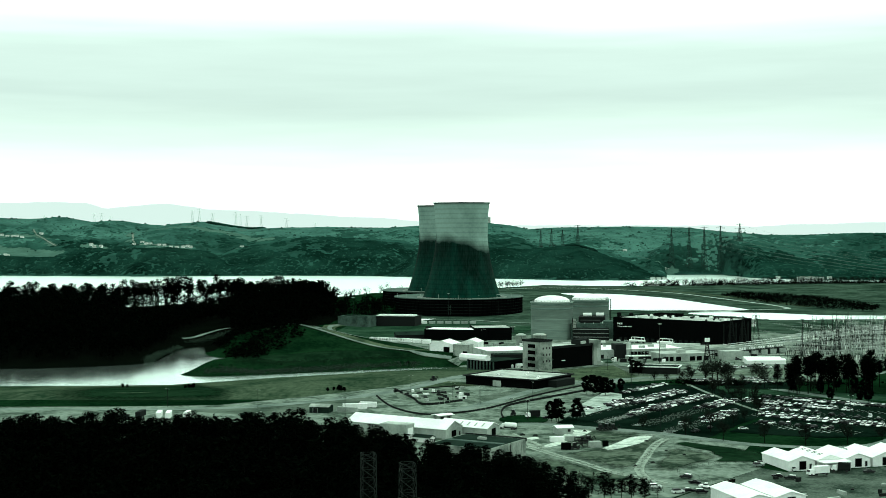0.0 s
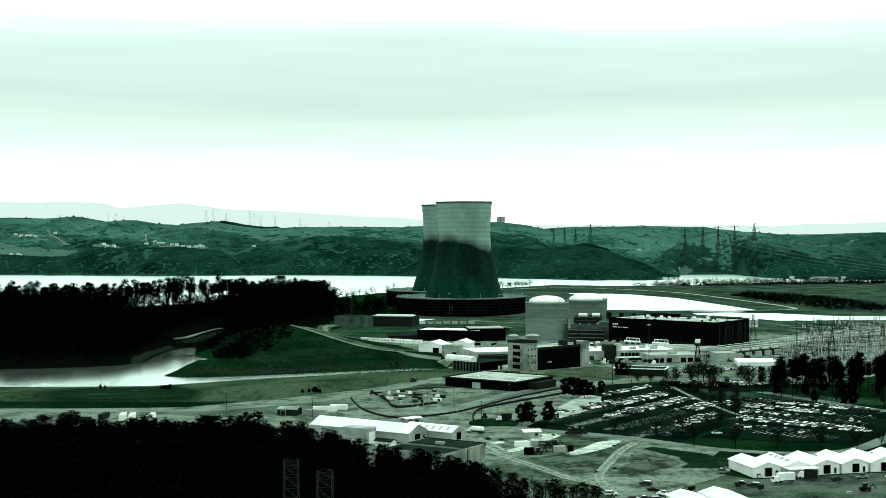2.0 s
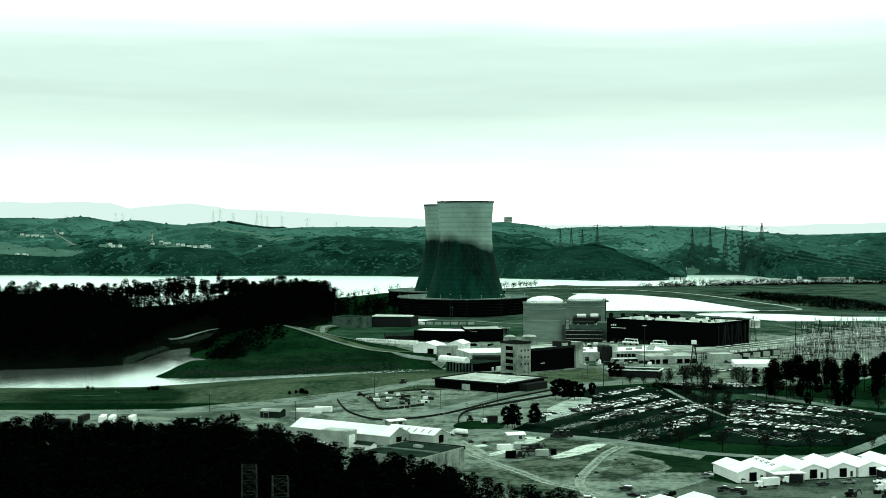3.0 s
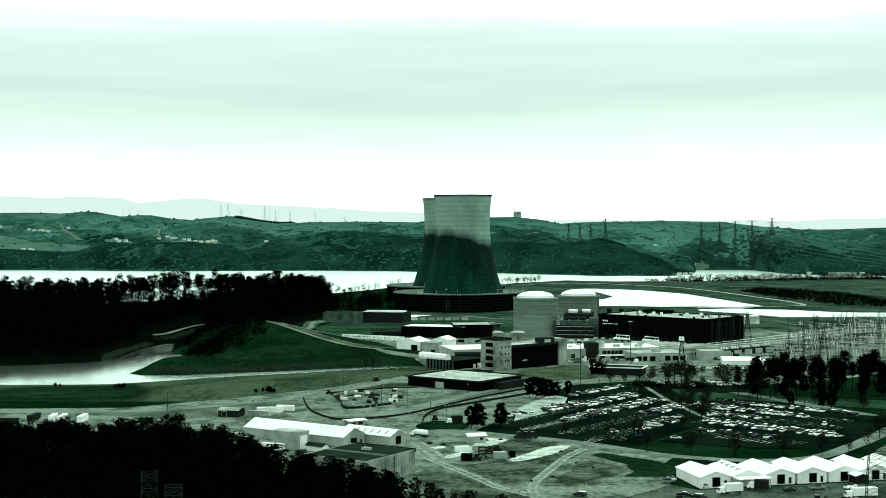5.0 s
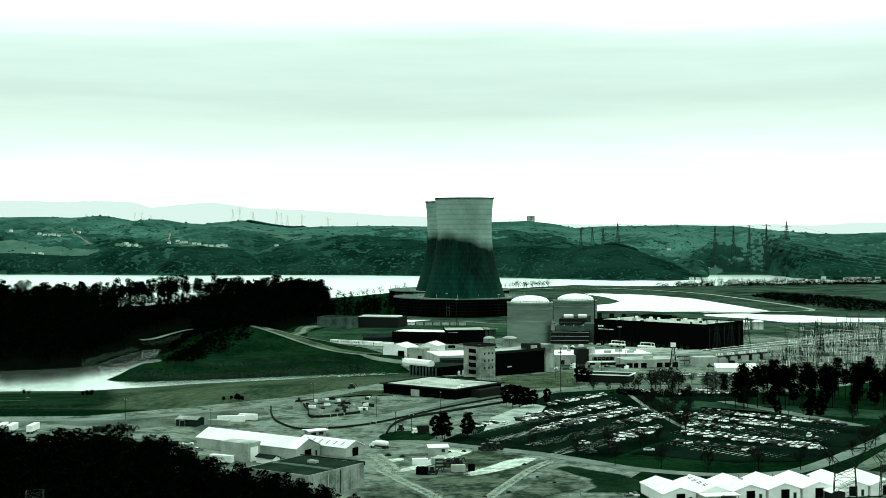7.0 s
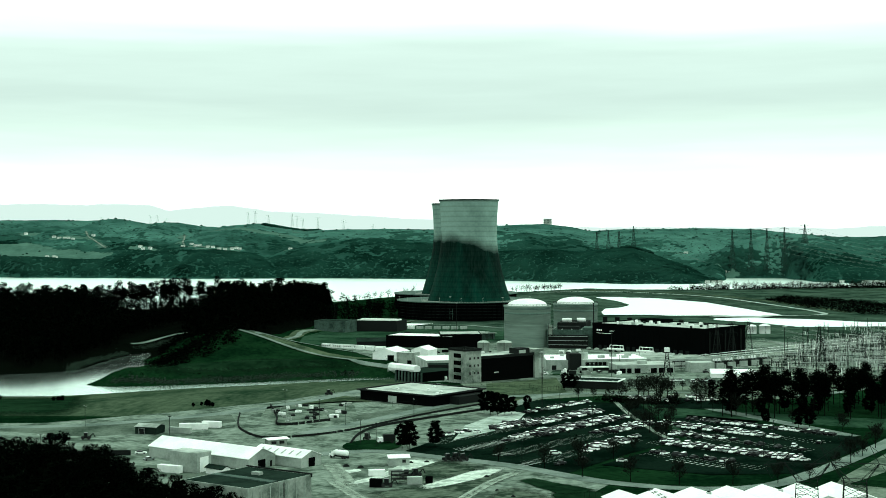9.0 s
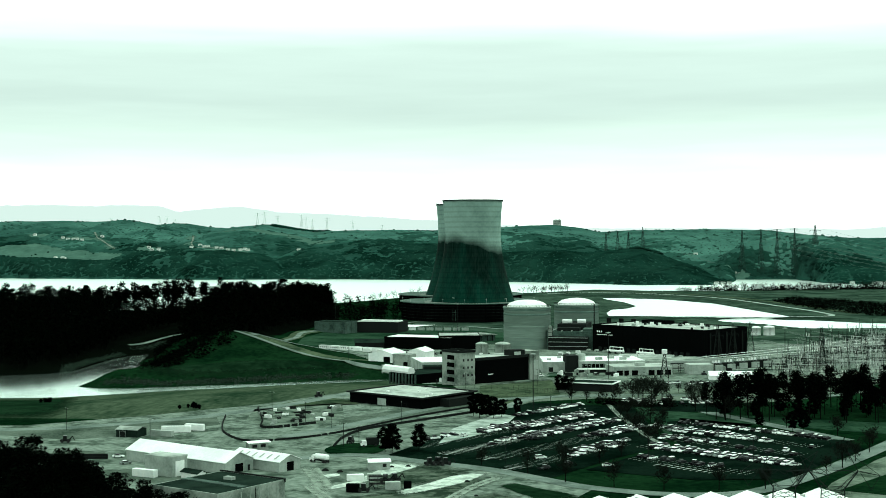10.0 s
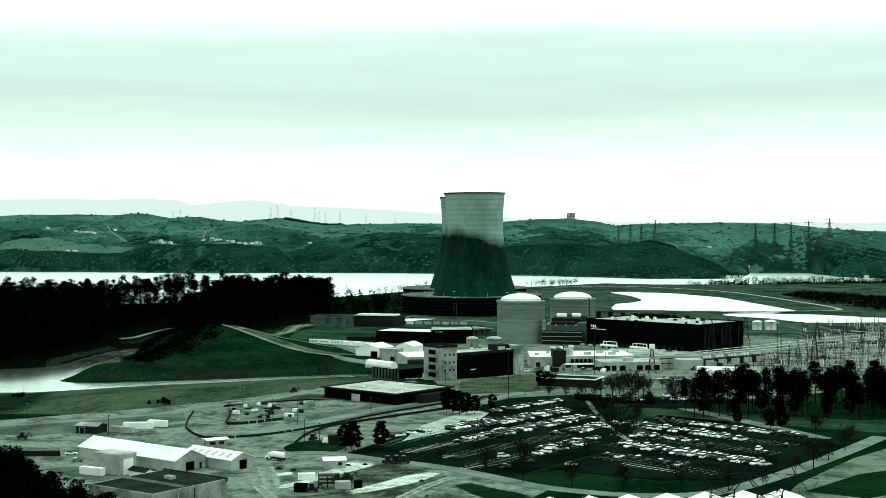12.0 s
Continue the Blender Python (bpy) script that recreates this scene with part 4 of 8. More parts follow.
strip("road", [(110, 2500), (200, 2530), (320, 2420), (390, 2260), (450, 2000), (475, 1860)], 14, LAWN, "grassy berm below the reservoir dike", "earth", off=0.5, ragged=0.2)


sheet("ground_patch", [(196, 574), (212, 620), (240, 674), (290, 745), (340, 745), (340, 560), (215, 538)], WORN, "worn pale ground beyond the road", "grass", 0.15)
sheet("ground_patch", [(212, 606), (236, 640), (262, 660), (290, 650), (260, 620), (230, 596)], GRASS, "dark grass strip by the road", "grass", 0.2)


# darker gravel and grass between the yard roads
sheet("ground_patch", [(-96, 700), (-60, 728), (-44, 752), (-52, 776), (-70, 768), (-110, 738), (-150, 730), (-150, 718), (-120, 706)], VERGE, "dark dirty gravel beside the yard road", "gravel", 0.16)
sheet("ground_patch", [(14, 744), (44, 788), (72, 834), (60, 842), (34, 812), (8, 776)], VERGE, "dark dirty gravel along the barriers", "gravel", 0.16)
sheet("ground_patch", [(-36, 815), (-4, 836), (10, 832), (2, 850), (-14, 862), (-30, 838)], LAWN, "worn grass bank beside the office", "grass", 0.17)
sheet("ground_patch", [(-60, 622), (-30, 604), (10, 600), (14, 612), (-6, 622), (-30, 640)], VERGE, "dark dirty gravel beside the warehouse", "gravel", 0.16)
sheet("ground_patch", [(-230, 640), (-120, 644), (-66, 655), (-70, 668), (-120, 660), (-230, 655)], VERGE, "dark dirty gravel strip on the yard", "gravel", 0.16)


# bay markings
def bay_lines(name, u, n, spans, label, half=0.075):
    bm = bmesh.new()
    for off, s0, s1, double in spans:
        for k in range(int((s1 - s0) / 2.75)):
            p = Vector(n) * off + Vector(u) * (s0 + k * 2.75)
            a, b = p - Vector(n) * (5.0 if double else 0), p + Vector(n) * 5.0
            w = Vector(u) * half
            bm.faces.new([bm.verts.new((q.x, q.y, gz(q.x, q.y) + 0.26)) for q in (a - w, b - w, b + w, a + w)][::-1])
    bmesh.ops.recalc_face_normals(bm, faces=bm.faces[:])
    return tagged(part(name, bm, PAINT), label, "bay lines", kind="stuff")


UA, NA = (0.56, 0.828), (0.828, -0.56)
UB, NB = (0.78, -0.626), (0.626, 0.78)
bay_lines("bay_line", UA, NA, [(-341, 604, 735, True), (-320, 598, 722, True), (-299, 600, 712, True), (-279, 588, 670, True)], "white painted parking bay lines")
bay_lines("bay_line", UB, NB, [(706, -350, -268, False), (687, -352, -262, True), (664, -330, -258, True), (640, -322, -250, True), (613, -306, -250, True)], "white painted parking bay lines")


bay_lines("hatch_line", UA, NA, [(-322.5, 596, 650, False)], "bold white hatched island in the car park", 0.32)
bay_lines("hatch_line", UA, NA, [(-281, 580, 596, False), (-303, 596, 606, False)], "bold white hatched island in the car park", 0.32)
bay_lines("hatch_line", UB, NB, [(603, -290, -262, False)], "faded white hatched island in the car park", 0.3)


# vehicles
def loft(bm, sections):
    """Joins closed sections of equal count into a skin with end caps."""
    rings = [[bm.verts.new(p) for p in s] for s in sections]
    for a, b in zip(rings, rings[1:]):
        for k in range(len(a)):
            j = (k + 1) % len(a)
            bm.faces.new((a[k], a[j], b[j], b[k]))
    bm.faces.new(rings[0][::-1])
    bm.faces.new(rings[-1])


def side_profile(bm, prof, w, tuck=0.0):
    """Side view (x, z) drawn out to the width w, narrower by tuck at the top."""
    zs = [z for _, z in prof]
    lo, hi = min(zs), max(zs)
    f = lambda z: w / 2 - tuck * (z - lo) / (hi - lo)
    a = [bm.verts.new((x, -f(z), z)) for x, z in prof]
    b = [bm.verts.new((x, f(z), z)) for x, z in prof]
    n = len(prof)
    for k in range(n):
        j = (k + 1) % n
        bm.faces.new((a[k], b[k], b[j], a[j]))
    bm.faces.new(a)
    bm.faces.new(b[::-1])
    bmesh.ops.recalc_face_normals(bm, faces=bm.faces[:])


def wheel_mesh(r=0.33, w=0.22):
    bm = bmesh.new()
    for s in (-1, 1):
        pass
    ring = []
    for s in (-w / 2, w / 2):
        ring.append([bm.verts.new((r * math.cos(k * math.tau / 10), s, r + r * math.sin(k * math.tau / 10))) for k in range(10)])
    for k in range(10):
        j = (k + 1) % 10
        bm.faces.new((ring[0][k], ring[0][j], ring[1][j], ring[1][k]))
    bm.faces.new(ring[0][::-1])
    bm.faces.new(ring[1])
    return bm


def car(kind, m, label, group="", paint=None, category="car"):
    paint = paint or CAR
    t = thing({"sedan": "car", "suv": "car", "pickup": "pickup_truck"}[kind], label, category, m, group)
    if kind == "sedan":
        body = [(-2.3, 0.3), (2.3, 0.3), (2.35, 0.65), (2.0, 0.82), (0.95, 0.92), (-1.7, 0.95), (-2.3, 0.9)]
        cab = [(1.0, 0.9), (0.25, 1.38), (-1.0, 1.42), (-1.85, 0.93)]
        top = [(0.3, 1.36), (0.2, 1.44), (-1.0, 1.47), (-1.1, 1.4)]
    elif kind == "suv":
        body = [(-2.3, 0.35), (2.3, 0.35), (2.38, 0.8), (2.1, 1.0), (1.0, 1.08), (-2.3, 1.1)]
        cab = [(1.05, 1.05), (0.4, 1.65), (-2.0, 1.68), (-2.28, 1.08)]
        top = [(0.45, 1.62), (0.35, 1.74), (-2.0, 1.76), (-2.1, 1.64)]
    else:
        body = [(-2.8, 0.4), (2.8, 0.4), (2.85, 0.95), (2.5, 1.1), (1.3, 1.15), (-0.5, 1.15), (-0.6, 0.75), (-2.6, 0.75), (-2.65, 1.15), (-2.8, 1.15)]
        cab = [(1.35, 1.12), (0.75, 1.75), (-0.3, 1.78), (-0.55, 1.12)]
        top = [(0.8, 1.72), (0.7, 1.84), (-0.3, 1.86), (-0.4, 1.74)]
    bm = bmesh.new()
    side_profile(bm, body, 1.82, 0.06)
    part("body", bm, paint, t)
    bm = bmesh.new()
    side_profile(bm, cab, 1.66, 0.16)
    part("window", bm, GLASS, t, "dark glass")
    bm = bmesh.new()
    side_profile(bm, top, 1.4, 0.03)
    part("roof", bm, paint, t)
    wm = None
    for x in (-1.4, 1.45):
        for y in (-0.82, 0.82):
            if wm is None:
                first = part("wheel", wheel_mesh(), RUBBER, t)
                wm = first.data
                first.matrix_basis = pose(x, y, 0)
            else:
                o = new("wheel", wm)
                o.parent = t
                o.matrix_basis = pose(x, y, 0)
    return t


rng = random.Random(7)
PARKED = "parked car in a marked bay"
models = [car("sedan", pose(60, 700, 0.3), "parked sedan car on dark asphalt", "parked cars"), car("suv", pose(63, 705, 0.3), "parked sport utility car on dark asphalt", "parked cars"),
          car("pickup", pose(66, 710, 0.3), "parked pickup truck on dark asphalt", "parked cars", category="pickup truck")]
placed = [0, 0, 0]


def park(x, y, turn):
    k = rng.choices((0, 1, 2), (5, 4, 1.4))[0]
    m = pose(x, y, gz(x, y) + 0.24, 0, 0, turn + rng.uniform(-2, 2))
    if placed[k] == 0:
        models[k].matrix_basis = m
    else:
        copy_thing(models[k], m)
    placed[k] += 1


def fill_row(u, n, off, s0, s1, share, side):
    turn = math.degrees(math.atan2(n[1], n[0]))
    s = s0 + 1.37
    while s < s1:
        if rng.random() < share:
            d = off + side * rng.uniform(2.4, 2.9)
            park(n[0] * d + u[0] * s, n[1] * d + u[1] * s, turn + rng.choice((0, 180)))
        s += 2.75


fill_row(UA, NA, -368, 706, 764, 0.85, 1)
fill_row(UA, NA, -352, 618, 690, 0.35, 1)
fill_row(UA, NA, -341, 668, 735, 0.95, 1)
fill_row(UA, NA, -341, 650, 735, 0.9, -1)
fill_row(UA, NA, -320, 648, 722, 0.93, 1)
fill_row(UA, NA, -320, 636, 722, 0.85, -1)
fill_row(UA, NA, -299, 668, 712, 0.9, -1)
fill_row(UA, NA, -299, 676, 712, 0.85, 1)
fill_row(UA, NA, -279, 632, 672, 0.75, -1)
fill_row(UA, NA, -279, 612, 660, 0.4, 1)
fill_row(UB, NB, 706, -350, -272, 0.92, 1)
fill_row(UB, NB, 687, -352, -296, 0.9, 1)
fill_row(UB, NB, 687, -350, -288, 0.9, -1)
fill_row(UB, NB, 664, -330, -296, 0.85, 1)
fill_row(UB, NB, 664, -328, -262, 0.4, -1)
fill_row(UB, NB, 640, -322, -254, 0.93, 1)
fill_row(UB, NB, 640, -318, -252, 0.9, -1)
fill_row(UB, NB, 613, -306, -268, 0.7, 1)
fill_row((0.97, 0.23), (-0.23, 0.97), 780, 345, 385, 0.7, 1)
fill_row((0.97, 0.23), (-0.23, 0.97), 795, 340, 385, 0.7, 1)
for x, y, a in ((87, 698, 30), (61, 712, 40), (73, 722, 60), (108, 664, 25), (110, 640, 50), (119, 652, 60), (104, 715, 25), (134, 648, 0), (207, 690, 70), (219, 700, 70), (205, 655, 30),
                (43, 686, 20), (121, 553, 110), (131, 540, 110), (160, 535, 20), (170, 538, 10), (182, 540, 40), (100, 992, 30), (179, 950, 10), (183, 950, 8), (191, 944, 12), (194, 945, 8), (199, 952, 5), (202, 952, 5), (210, 944, 8), (213, 944, 3),
                (212, 952, 5), (-60, 655, 10), (-52, 640, 40)):
    park(x, y, a)


def box_truck(m, label, body_mat=WHITE, length=7.0):
    t = thing("box_truck", label, "truck", m)
    part("cargo_box", boxes((-length / 2, -1.25, 1.0, length / 2 - 0.4, 1.25, 3.6)), body_mat, t)
    bm = bmesh.new()
    side_profile(bm, [(length / 2 - 0.2, 0.6), (length / 2 + 2.1, 0.6), (length / 2 + 2.15, 1.5), (length / 2 + 1.5, 2.5), (length / 2 - 0.2, 2.55)], 2.2, 0.1)
    part("cab", bm, WHITE, t)
    bm = bmesh.new()
    side_profile(bm, [(length / 2 + 2.16, 1.55), (length / 2 + 1.56, 2.4), (length / 2 + 1.4, 2.4), (length / 2 + 1.9, 1.55)], 1.9)
    part("windscreen", bm, GLASS, t)
    part("chassis", boxes((-length / 2, -0.5, 0.6, length / 2 + 1.8, 0.5, 1.0)), DARKSTEEL, t)
    for x in (-length / 2 + 1.3, length / 2 + 1.1):
        for y in (-1.0, 1.0):
            o = part("wheel", wheel_mesh(0.48, 0.3), RUBBER, t)
            o.matrix_basis = pose(x, y, 0)
    return t


def semi_trailer(m, label, mat=WHITE, length=13.0):
    t = thing("semi_trailer", label, "trailer", m)
    part("cargo_box", boxes((-length / 2, -1.25, 1.1, length / 2, 1.25, 3.9)), mat, t)
    part("landing_gear", boxes((length / 2 - 3, -0.8, 0, length / 2 - 2.8, -0.6, 1.1), (length / 2 - 3, 0.6, 0, length / 2 - 2.8, 0.8, 1.1)), DARKSTEEL, t)
    for x in (-length / 2 + 1.0, -length / 2 + 2.2):
        for y in (-1.0, 1.0):
            o = part("wheel", wheel_mesh(0.5, 0.4), RUBBER, t)
            o.matrix_basis = pose(x, y, 0)
    return t


def container(m, label, mat, length=6.0, h=2.6, category="container"):
    t = thing("storage_container", label, category, m)
    part("body", boxes((0, 0, 0.1, length, 2.4, h)), mat, t)
    bm = bmesh.new()
    k = 0.3
    while k < length:
        box(bm, k, -0.06, 0.25, k + 0.14, 0.0, h - 0.15)
        k += 0.45
    part("corrugation", bm, mat, t, kind="stuff")
    part("door", boxes((length, 0.1, 0.2, length + 0.06, 1.17, h - 0.1), (length, 1.23, 0.2, length + 0.06, 2.3, h - 0.1)), mat, t)
    return t


box_truck(pose(139, 528, 0.1, 0, 0, 200), "white box truck parked by the storage halls")
box_truck(pose(182, 522, 0.1, 0, 0, 190), "long white box truck in the gravel yard", length=9)
box_truck(pose(150, 535, 0.1, 0, 0, 160), "white flatbed truck beside the canopy", DARKSTEEL, 5)
box_truck(pose(37, 691, 0.2, 0, 0, 200), "white flatbed lorry on the yard road", DARKSTEEL, 5.5)


def tanker(m, label):
    t = thing("tanker_truck", label, "truck", m)
    bm = bmesh.new()
    ring = [(-3.5, 0.6), (-3.2, 1.15), (2.6, 1.15), (2.9, 0.6)]
    rs = [[bm.verts.new((x, r * math.cos(k * math.tau / 14), 2.2 + r * math.sin(k * math.tau / 14))) for k in range(14)] for x, r in ring]
    for a, b in zip(rs, rs[1:]):
        for k in range(14):
            bm.faces.new((a[k], a[(k + 1) % 14], b[(k + 1) % 14], b[k])).smooth = True
    bm.faces.new(rs[0][::-1])
    bm.faces.new(rs[-1])
    bmesh.ops.recalc_face_normals(bm, faces=bm.faces[:])
    part("tank", bm, WHITE, t)
    bm = bmesh.new()
    side_profile(bm, [(3.0, 0.7), (5.2, 0.7), (5.2, 1.6), (4.2, 1.8), (3.9, 2.7), (3.0, 2.7)], 2.2, 0.1)
    part("cab", bm, WHITE, t)
    part("chassis", boxes((-3.5, -0.5, 0.6, 5.0, 0.5, 1.0)), DARKSTEEL, t)
    for x in (-2.8, -1.6, 4.2):
        for y in (-1.0, 1.0):
            o = part("wheel", wheel_mesh(0.5, 0.3), RUBBER, t)
            o.matrix_basis = pose(x, y, 0)
    return t


tanker(pose(23, 650, 0.15, 0, 0, 150), "white tanker truck parked by the island")
for i, (x, y, a, mt) in enumerate(((-154, 688, 97, WHITE), (-149, 687, 97, WHITE), (-139.5, 687, 92, WHITE), (-172, 676, 0, DARKSTEEL), (-164, 690, 88, DARKSTEEL))):
    semi_trailer(pose(x, y, 0.15, 0, 0, a), "parked white box trailer on the yard" if mt is WHITE else "parked trailer on the works yard", mt, 11)


# halls and sheds
def gable_hall(name, label, m, w, d, eave, ridge, wall, roof, along="x", over=0.4, category="building", door=None):
    """A hall with its ridge along x or y."""
    t = thing(name, label, category, m)
    bm = bmesh.new()
    if along == "x":
        prof = [(0, -1.5), (d, -1.5), (d, eave), (d / 2, ridge), (0, eave)]
        a = [bm.verts.new((0, y, z)) for y, z in prof]
        b = [bm.verts.new((w, y, z)) for y, z in prof]
    else:
        prof = [(0, -1.5), (w, -1.5), (w, eave), (w / 2, ridge), (0, eave)]
        a = [bm.verts.new((x, 0, z)) for x, z in prof]
        b = [bm.verts.new((x, d, z)) for x, z in prof]
    for k in range(5):
        bm.faces.new((a[k], a[(k + 1) % 5], b[(k + 1) % 5], b[k]))
    bm.faces.new(a)
    bm.faces.new(b)
    bmesh.ops.recalc_face_normals(bm, faces=bm.faces[:])
    part("wall", bm, wall, t)
    half = (d if along == "x" else w) / 2
    drop = (ridge - eave) / half * over
    for side in (-1, 1):
        bm = bmesh.new()
        c0, c1 = half, half + side * (half + over)
        q = [(c0, ridge + 0.05), (c1, eave - drop + 0.05), (c1, eave - drop + 0.25), (c0, ridge + 0.25)]
        lo, hi = -over, (w if along == "x" else d) + over
        A = [bm.verts.new((lo, c, z) if along == "x" else (c, lo, z)) for c, z in q]
        B = [bm.verts.new((hi, c, z) if along == "x" else (c, hi, z)) for c, z in q]
        for k in range(4):
            bm.faces.new((A[k], A[(k + 1) % 4], B[(k + 1) % 4], B[k]))
        bm.faces.new(A)
        bm.faces.new(B)
        bmesh.ops.recalc_face_normals(bm, faces=bm.faces[:])
        part("roof_slope", bm, roof, t)
    for x0, x1, h, face in door or ():
        if face == "front":
            leaf = part("door", boxes((x0, -0.08, 0, x1, 0.02, h)), BLACK if h > 2.6 else DARKSTEEL, t, "dark doorway")
            part("door_frame", boxes((x0 - 0.15, -0.14, 0, x0, -0.02, h + 0.15), (x1, -0.14, 0, x1 + 0.15, -0.02, h + 0.15), (x0, -0.14, h, x1, -0.02, h + 0.15)), STEEL, leaf)
        elif face == "end":
            part("door", boxes((w - 0.02, x0, 0, w + 0.08, x1, h)), BLACK if h > 2.6 else DARKSTEEL, t, "dark doorway")
    return t


TU = math.degrees(math.atan2(0.27, 0.96))
TENT = "white steel storage hall with a low gable roof"
for k in range(7):
    x, y = 129.5 + 11.95 * k, 538.5 + 3.2 * k
    h = gable_hall("storage_hall", TENT, pose(x, y, 0.1, 0, 0, TU), 11.4, 22, 3.4, 5.3, WHITE, WHITE, "y",
                   door=() if k == 1 else ((4.5, 7.4, 3.3, "front"), (9.0, 9.9, 2.1, "front")))
    h["group"] = "row of white storage halls"
    if k == 1:
        for j in range(5):
            for side in (0, 1):
                z = lambda c: 3.4 + 1.9 * (1 - abs(c - 5.7) / 5.7) + 0.3
                c0, c1 = 3.2, 4.8
                bm = bmesh.new()
                y0 = 4 + j * 4.4 + side * 1.3
                vs = [bm.verts.new(p) for p in ((c0, y0, z(c0)), (c1, y0, z(c1)), (c1, y0 + 0.6, z(c1)), (c0, y0 + 0.6, z(c0)))]
                bm.faces.new(vs)
                part("roof_light", bm, DARKSTEEL, h, "dark roof light")
        part("canopy", boxes((-0.5, -6.0, 3.1, 12.2, -0.3, 3.4)), WHITE, h, "white open canopy over the front")
        for px in (0, 11.4):
            part("canopy_post", boxes((px - 0.12, -5.8, 0, px + 0.12, -5.56, 3.1)), STEEL, h)
    if k in (2, 4, 5):
        part("roof_vent", boxes((7.5, 13, 4.6, 9.0, 13.7, 5.3)), STEEL, h)
for x, y in ((95.6, 461.8), (107.7, 466.8)):
    h = gable_hall("storage_hall", "white steel storage hall in the near yard", pose(x, y, 0.1, 0, 0, TU), 11.4, 25, 3.4, 5.0, WHITE, WHITE, "y", door=((4.5, 7.4, 3.2, "front"),))
gable_hall("guard_hut", "small open white-roofed shelter by the storage halls", pose(186, 548, 0.1, 0, 0, TU), 5, 5, 2.6, 3.3, DARKSTEEL, WHITE, "y")

wh = gable_hall("warehouse", "long warehouse with a bright white metal roof", frame_on(-55, 650, -7.4, 620.4, 0.1), 56, 14.5, 4.2, 7.4, PALE_WALL, WHITE, "x", door=((5, 9, 3.2, "end"), (11.5, 12.6, 2.2, "end")))
wh2 = gable_hall("warehouse", "lower warehouse with roof lights in its white roof", frame_on(-11, 641, 11.2, 626.5, 0.1), 27, 11, 3.8, 6.0, PALE_WALL, WHITE, "x", door=((4, 7.5, 3.4, "end"),))
for k in range(6):
    bm = bmesh.new()
    x0 = 3 + k * 4.0
    bm.faces.new([bm.verts.new(p) for p in ((x0, 0.8, 4.52), (x0 + 0.9, 0.8, 4.52), (x0 + 0.9, 3.6, 5.65), (x0, 3.6, 5.65))])
    part("roof_light", bm, STEEL, wh2, "grey roof light")
an = flat_hall("annex", "tall pale metal-clad annex with a big roller door", frame_on(-37.5, 619, -25, 613, 0.1), 13.5, 8, 7.2, PALE_WALL, ROOF, 0.2)
part("roller_door", boxes((13.45, 1.6, 0, 13.6, 6.4, 5.6)), WHITE, an, "white roller door")
container(frame_on(-41, 614.5, -32, 611, 0.15), "white shipping container beside the warehouse", WHITE, 10, 2.8)
gable_hall("shed", "small dark-roofed white hut beside the warehouse", frame_on(-22, 613, -13, 607, 0.1), 9, 4, 2.3, 3.2, WHITE, DARK_ROOF, "x")
wd = flat_hall("workshop", "weathered workshop with a dark green flat roof", frame_on(-14, 553.4, 11, 539, 0.1), 29, 31, 8.2, CONCRETE, DARK_ROOF, 0.3)
part("roof_edge", boxes((-0.2, 30.6, 7.6, 29.3, 31.2, 8.9)), DARKSTEEL, wd, "dark raised roof edge")
part("skylight_strip", boxes((1, 12, 8.4, 28, 15, 8.75)), DARKCONC, wd, "dull skylight strip")
for k in range(7):
    part("wall_rib", boxes((28.95, 2 + k * 4.2, 0, 29.15, 2.25 + k * 4.2, 7.6)), PALE_WALL, wd)
part("roof_unit", boxes((12, 20, 8.2, 15.5, 22, 9.4)), PALE_WALL, wd, "pale roof ventilator")
part("downpipe", boxes((28.95, 17, 0, 29.2, 17.25, 8)), DARKSTEEL, wd)
gable_hall("shed", "dark green metal shed with a pale roof", frame_on(-80, 710.5, -69.6, 708.2, 0.1), 10.5, 8, 3.2, 4.2, DARK_ROOF, ROOF, "x", door=((2, 4.5, 2.6, "front"),))
container(frame_on(-66, 714, -55, 711, 0.15), "grey ribbed storage container on the yard", PALE_WALL, 11, 2.6)
container(frame_on(-63.5, 723, -51, 725, 0.15), "white office container on the yard", WHITE, 13, 2.9)
container(frame_on(-55.3, 731.8, -47, 730.4, 0.15), "white site container on the yard", WHITE, 9, 2.9)
container(frame_on(-113, 690, -108, 689, 0.15), "grey skip container on the yard", DARK_ROOF, 6, 2.4)
hut = gable_hall("guard_hut", "small gatehouse with a white overhanging roof", frame_on(-11.5, 676, -4, 681, 0.15), 8, 5, 3.0, 3.3, CONCRETE, WHITE, "x", over=0.9)
part("window", boxes((1.0, -0.06, 1.1, 3.2, 0.02, 2.3)), GLASS, hut)
part("window", boxes((4.6, -0.06, 1.1, 6.8, 0.02, 2.3)), GLASS, hut)
mod = gable_hall("site_cabin", "grey site cabin with a white roof", frame_on(44.4, 633, 51.9, 635, 0.3), 8, 6, 2.8, 3.6, PALE_WALL, WHITE, "x")
part("window", boxes((5.2, -0.06, 1.0, 6.6, 0.02, 2.2)), GLASS, mod)
container(frame_on(43, 589, 47.5, 588.5, 0.2), "black equipment box on the yard", BLACK, 4.2, 2.8)
container(frame_on(56, 594, 61, 595, 0.2), "pale equipment container on the yard", PALE_WALL, 5.2, 2.7)
container(frame_on(62, 597, 64.5, 597, 0.2), "small black equipment box on the yard", BLACK, 2.4, 2.4)
container(frame_on(40, 609.5, 46, 611, 0.2), "low white container by the slab", WHITE, 6, 2.3)
container(frame_on(47, 612, 52, 613, 0.2), "pale metal container by the slab", PALE_WALL, 5, 2.3)


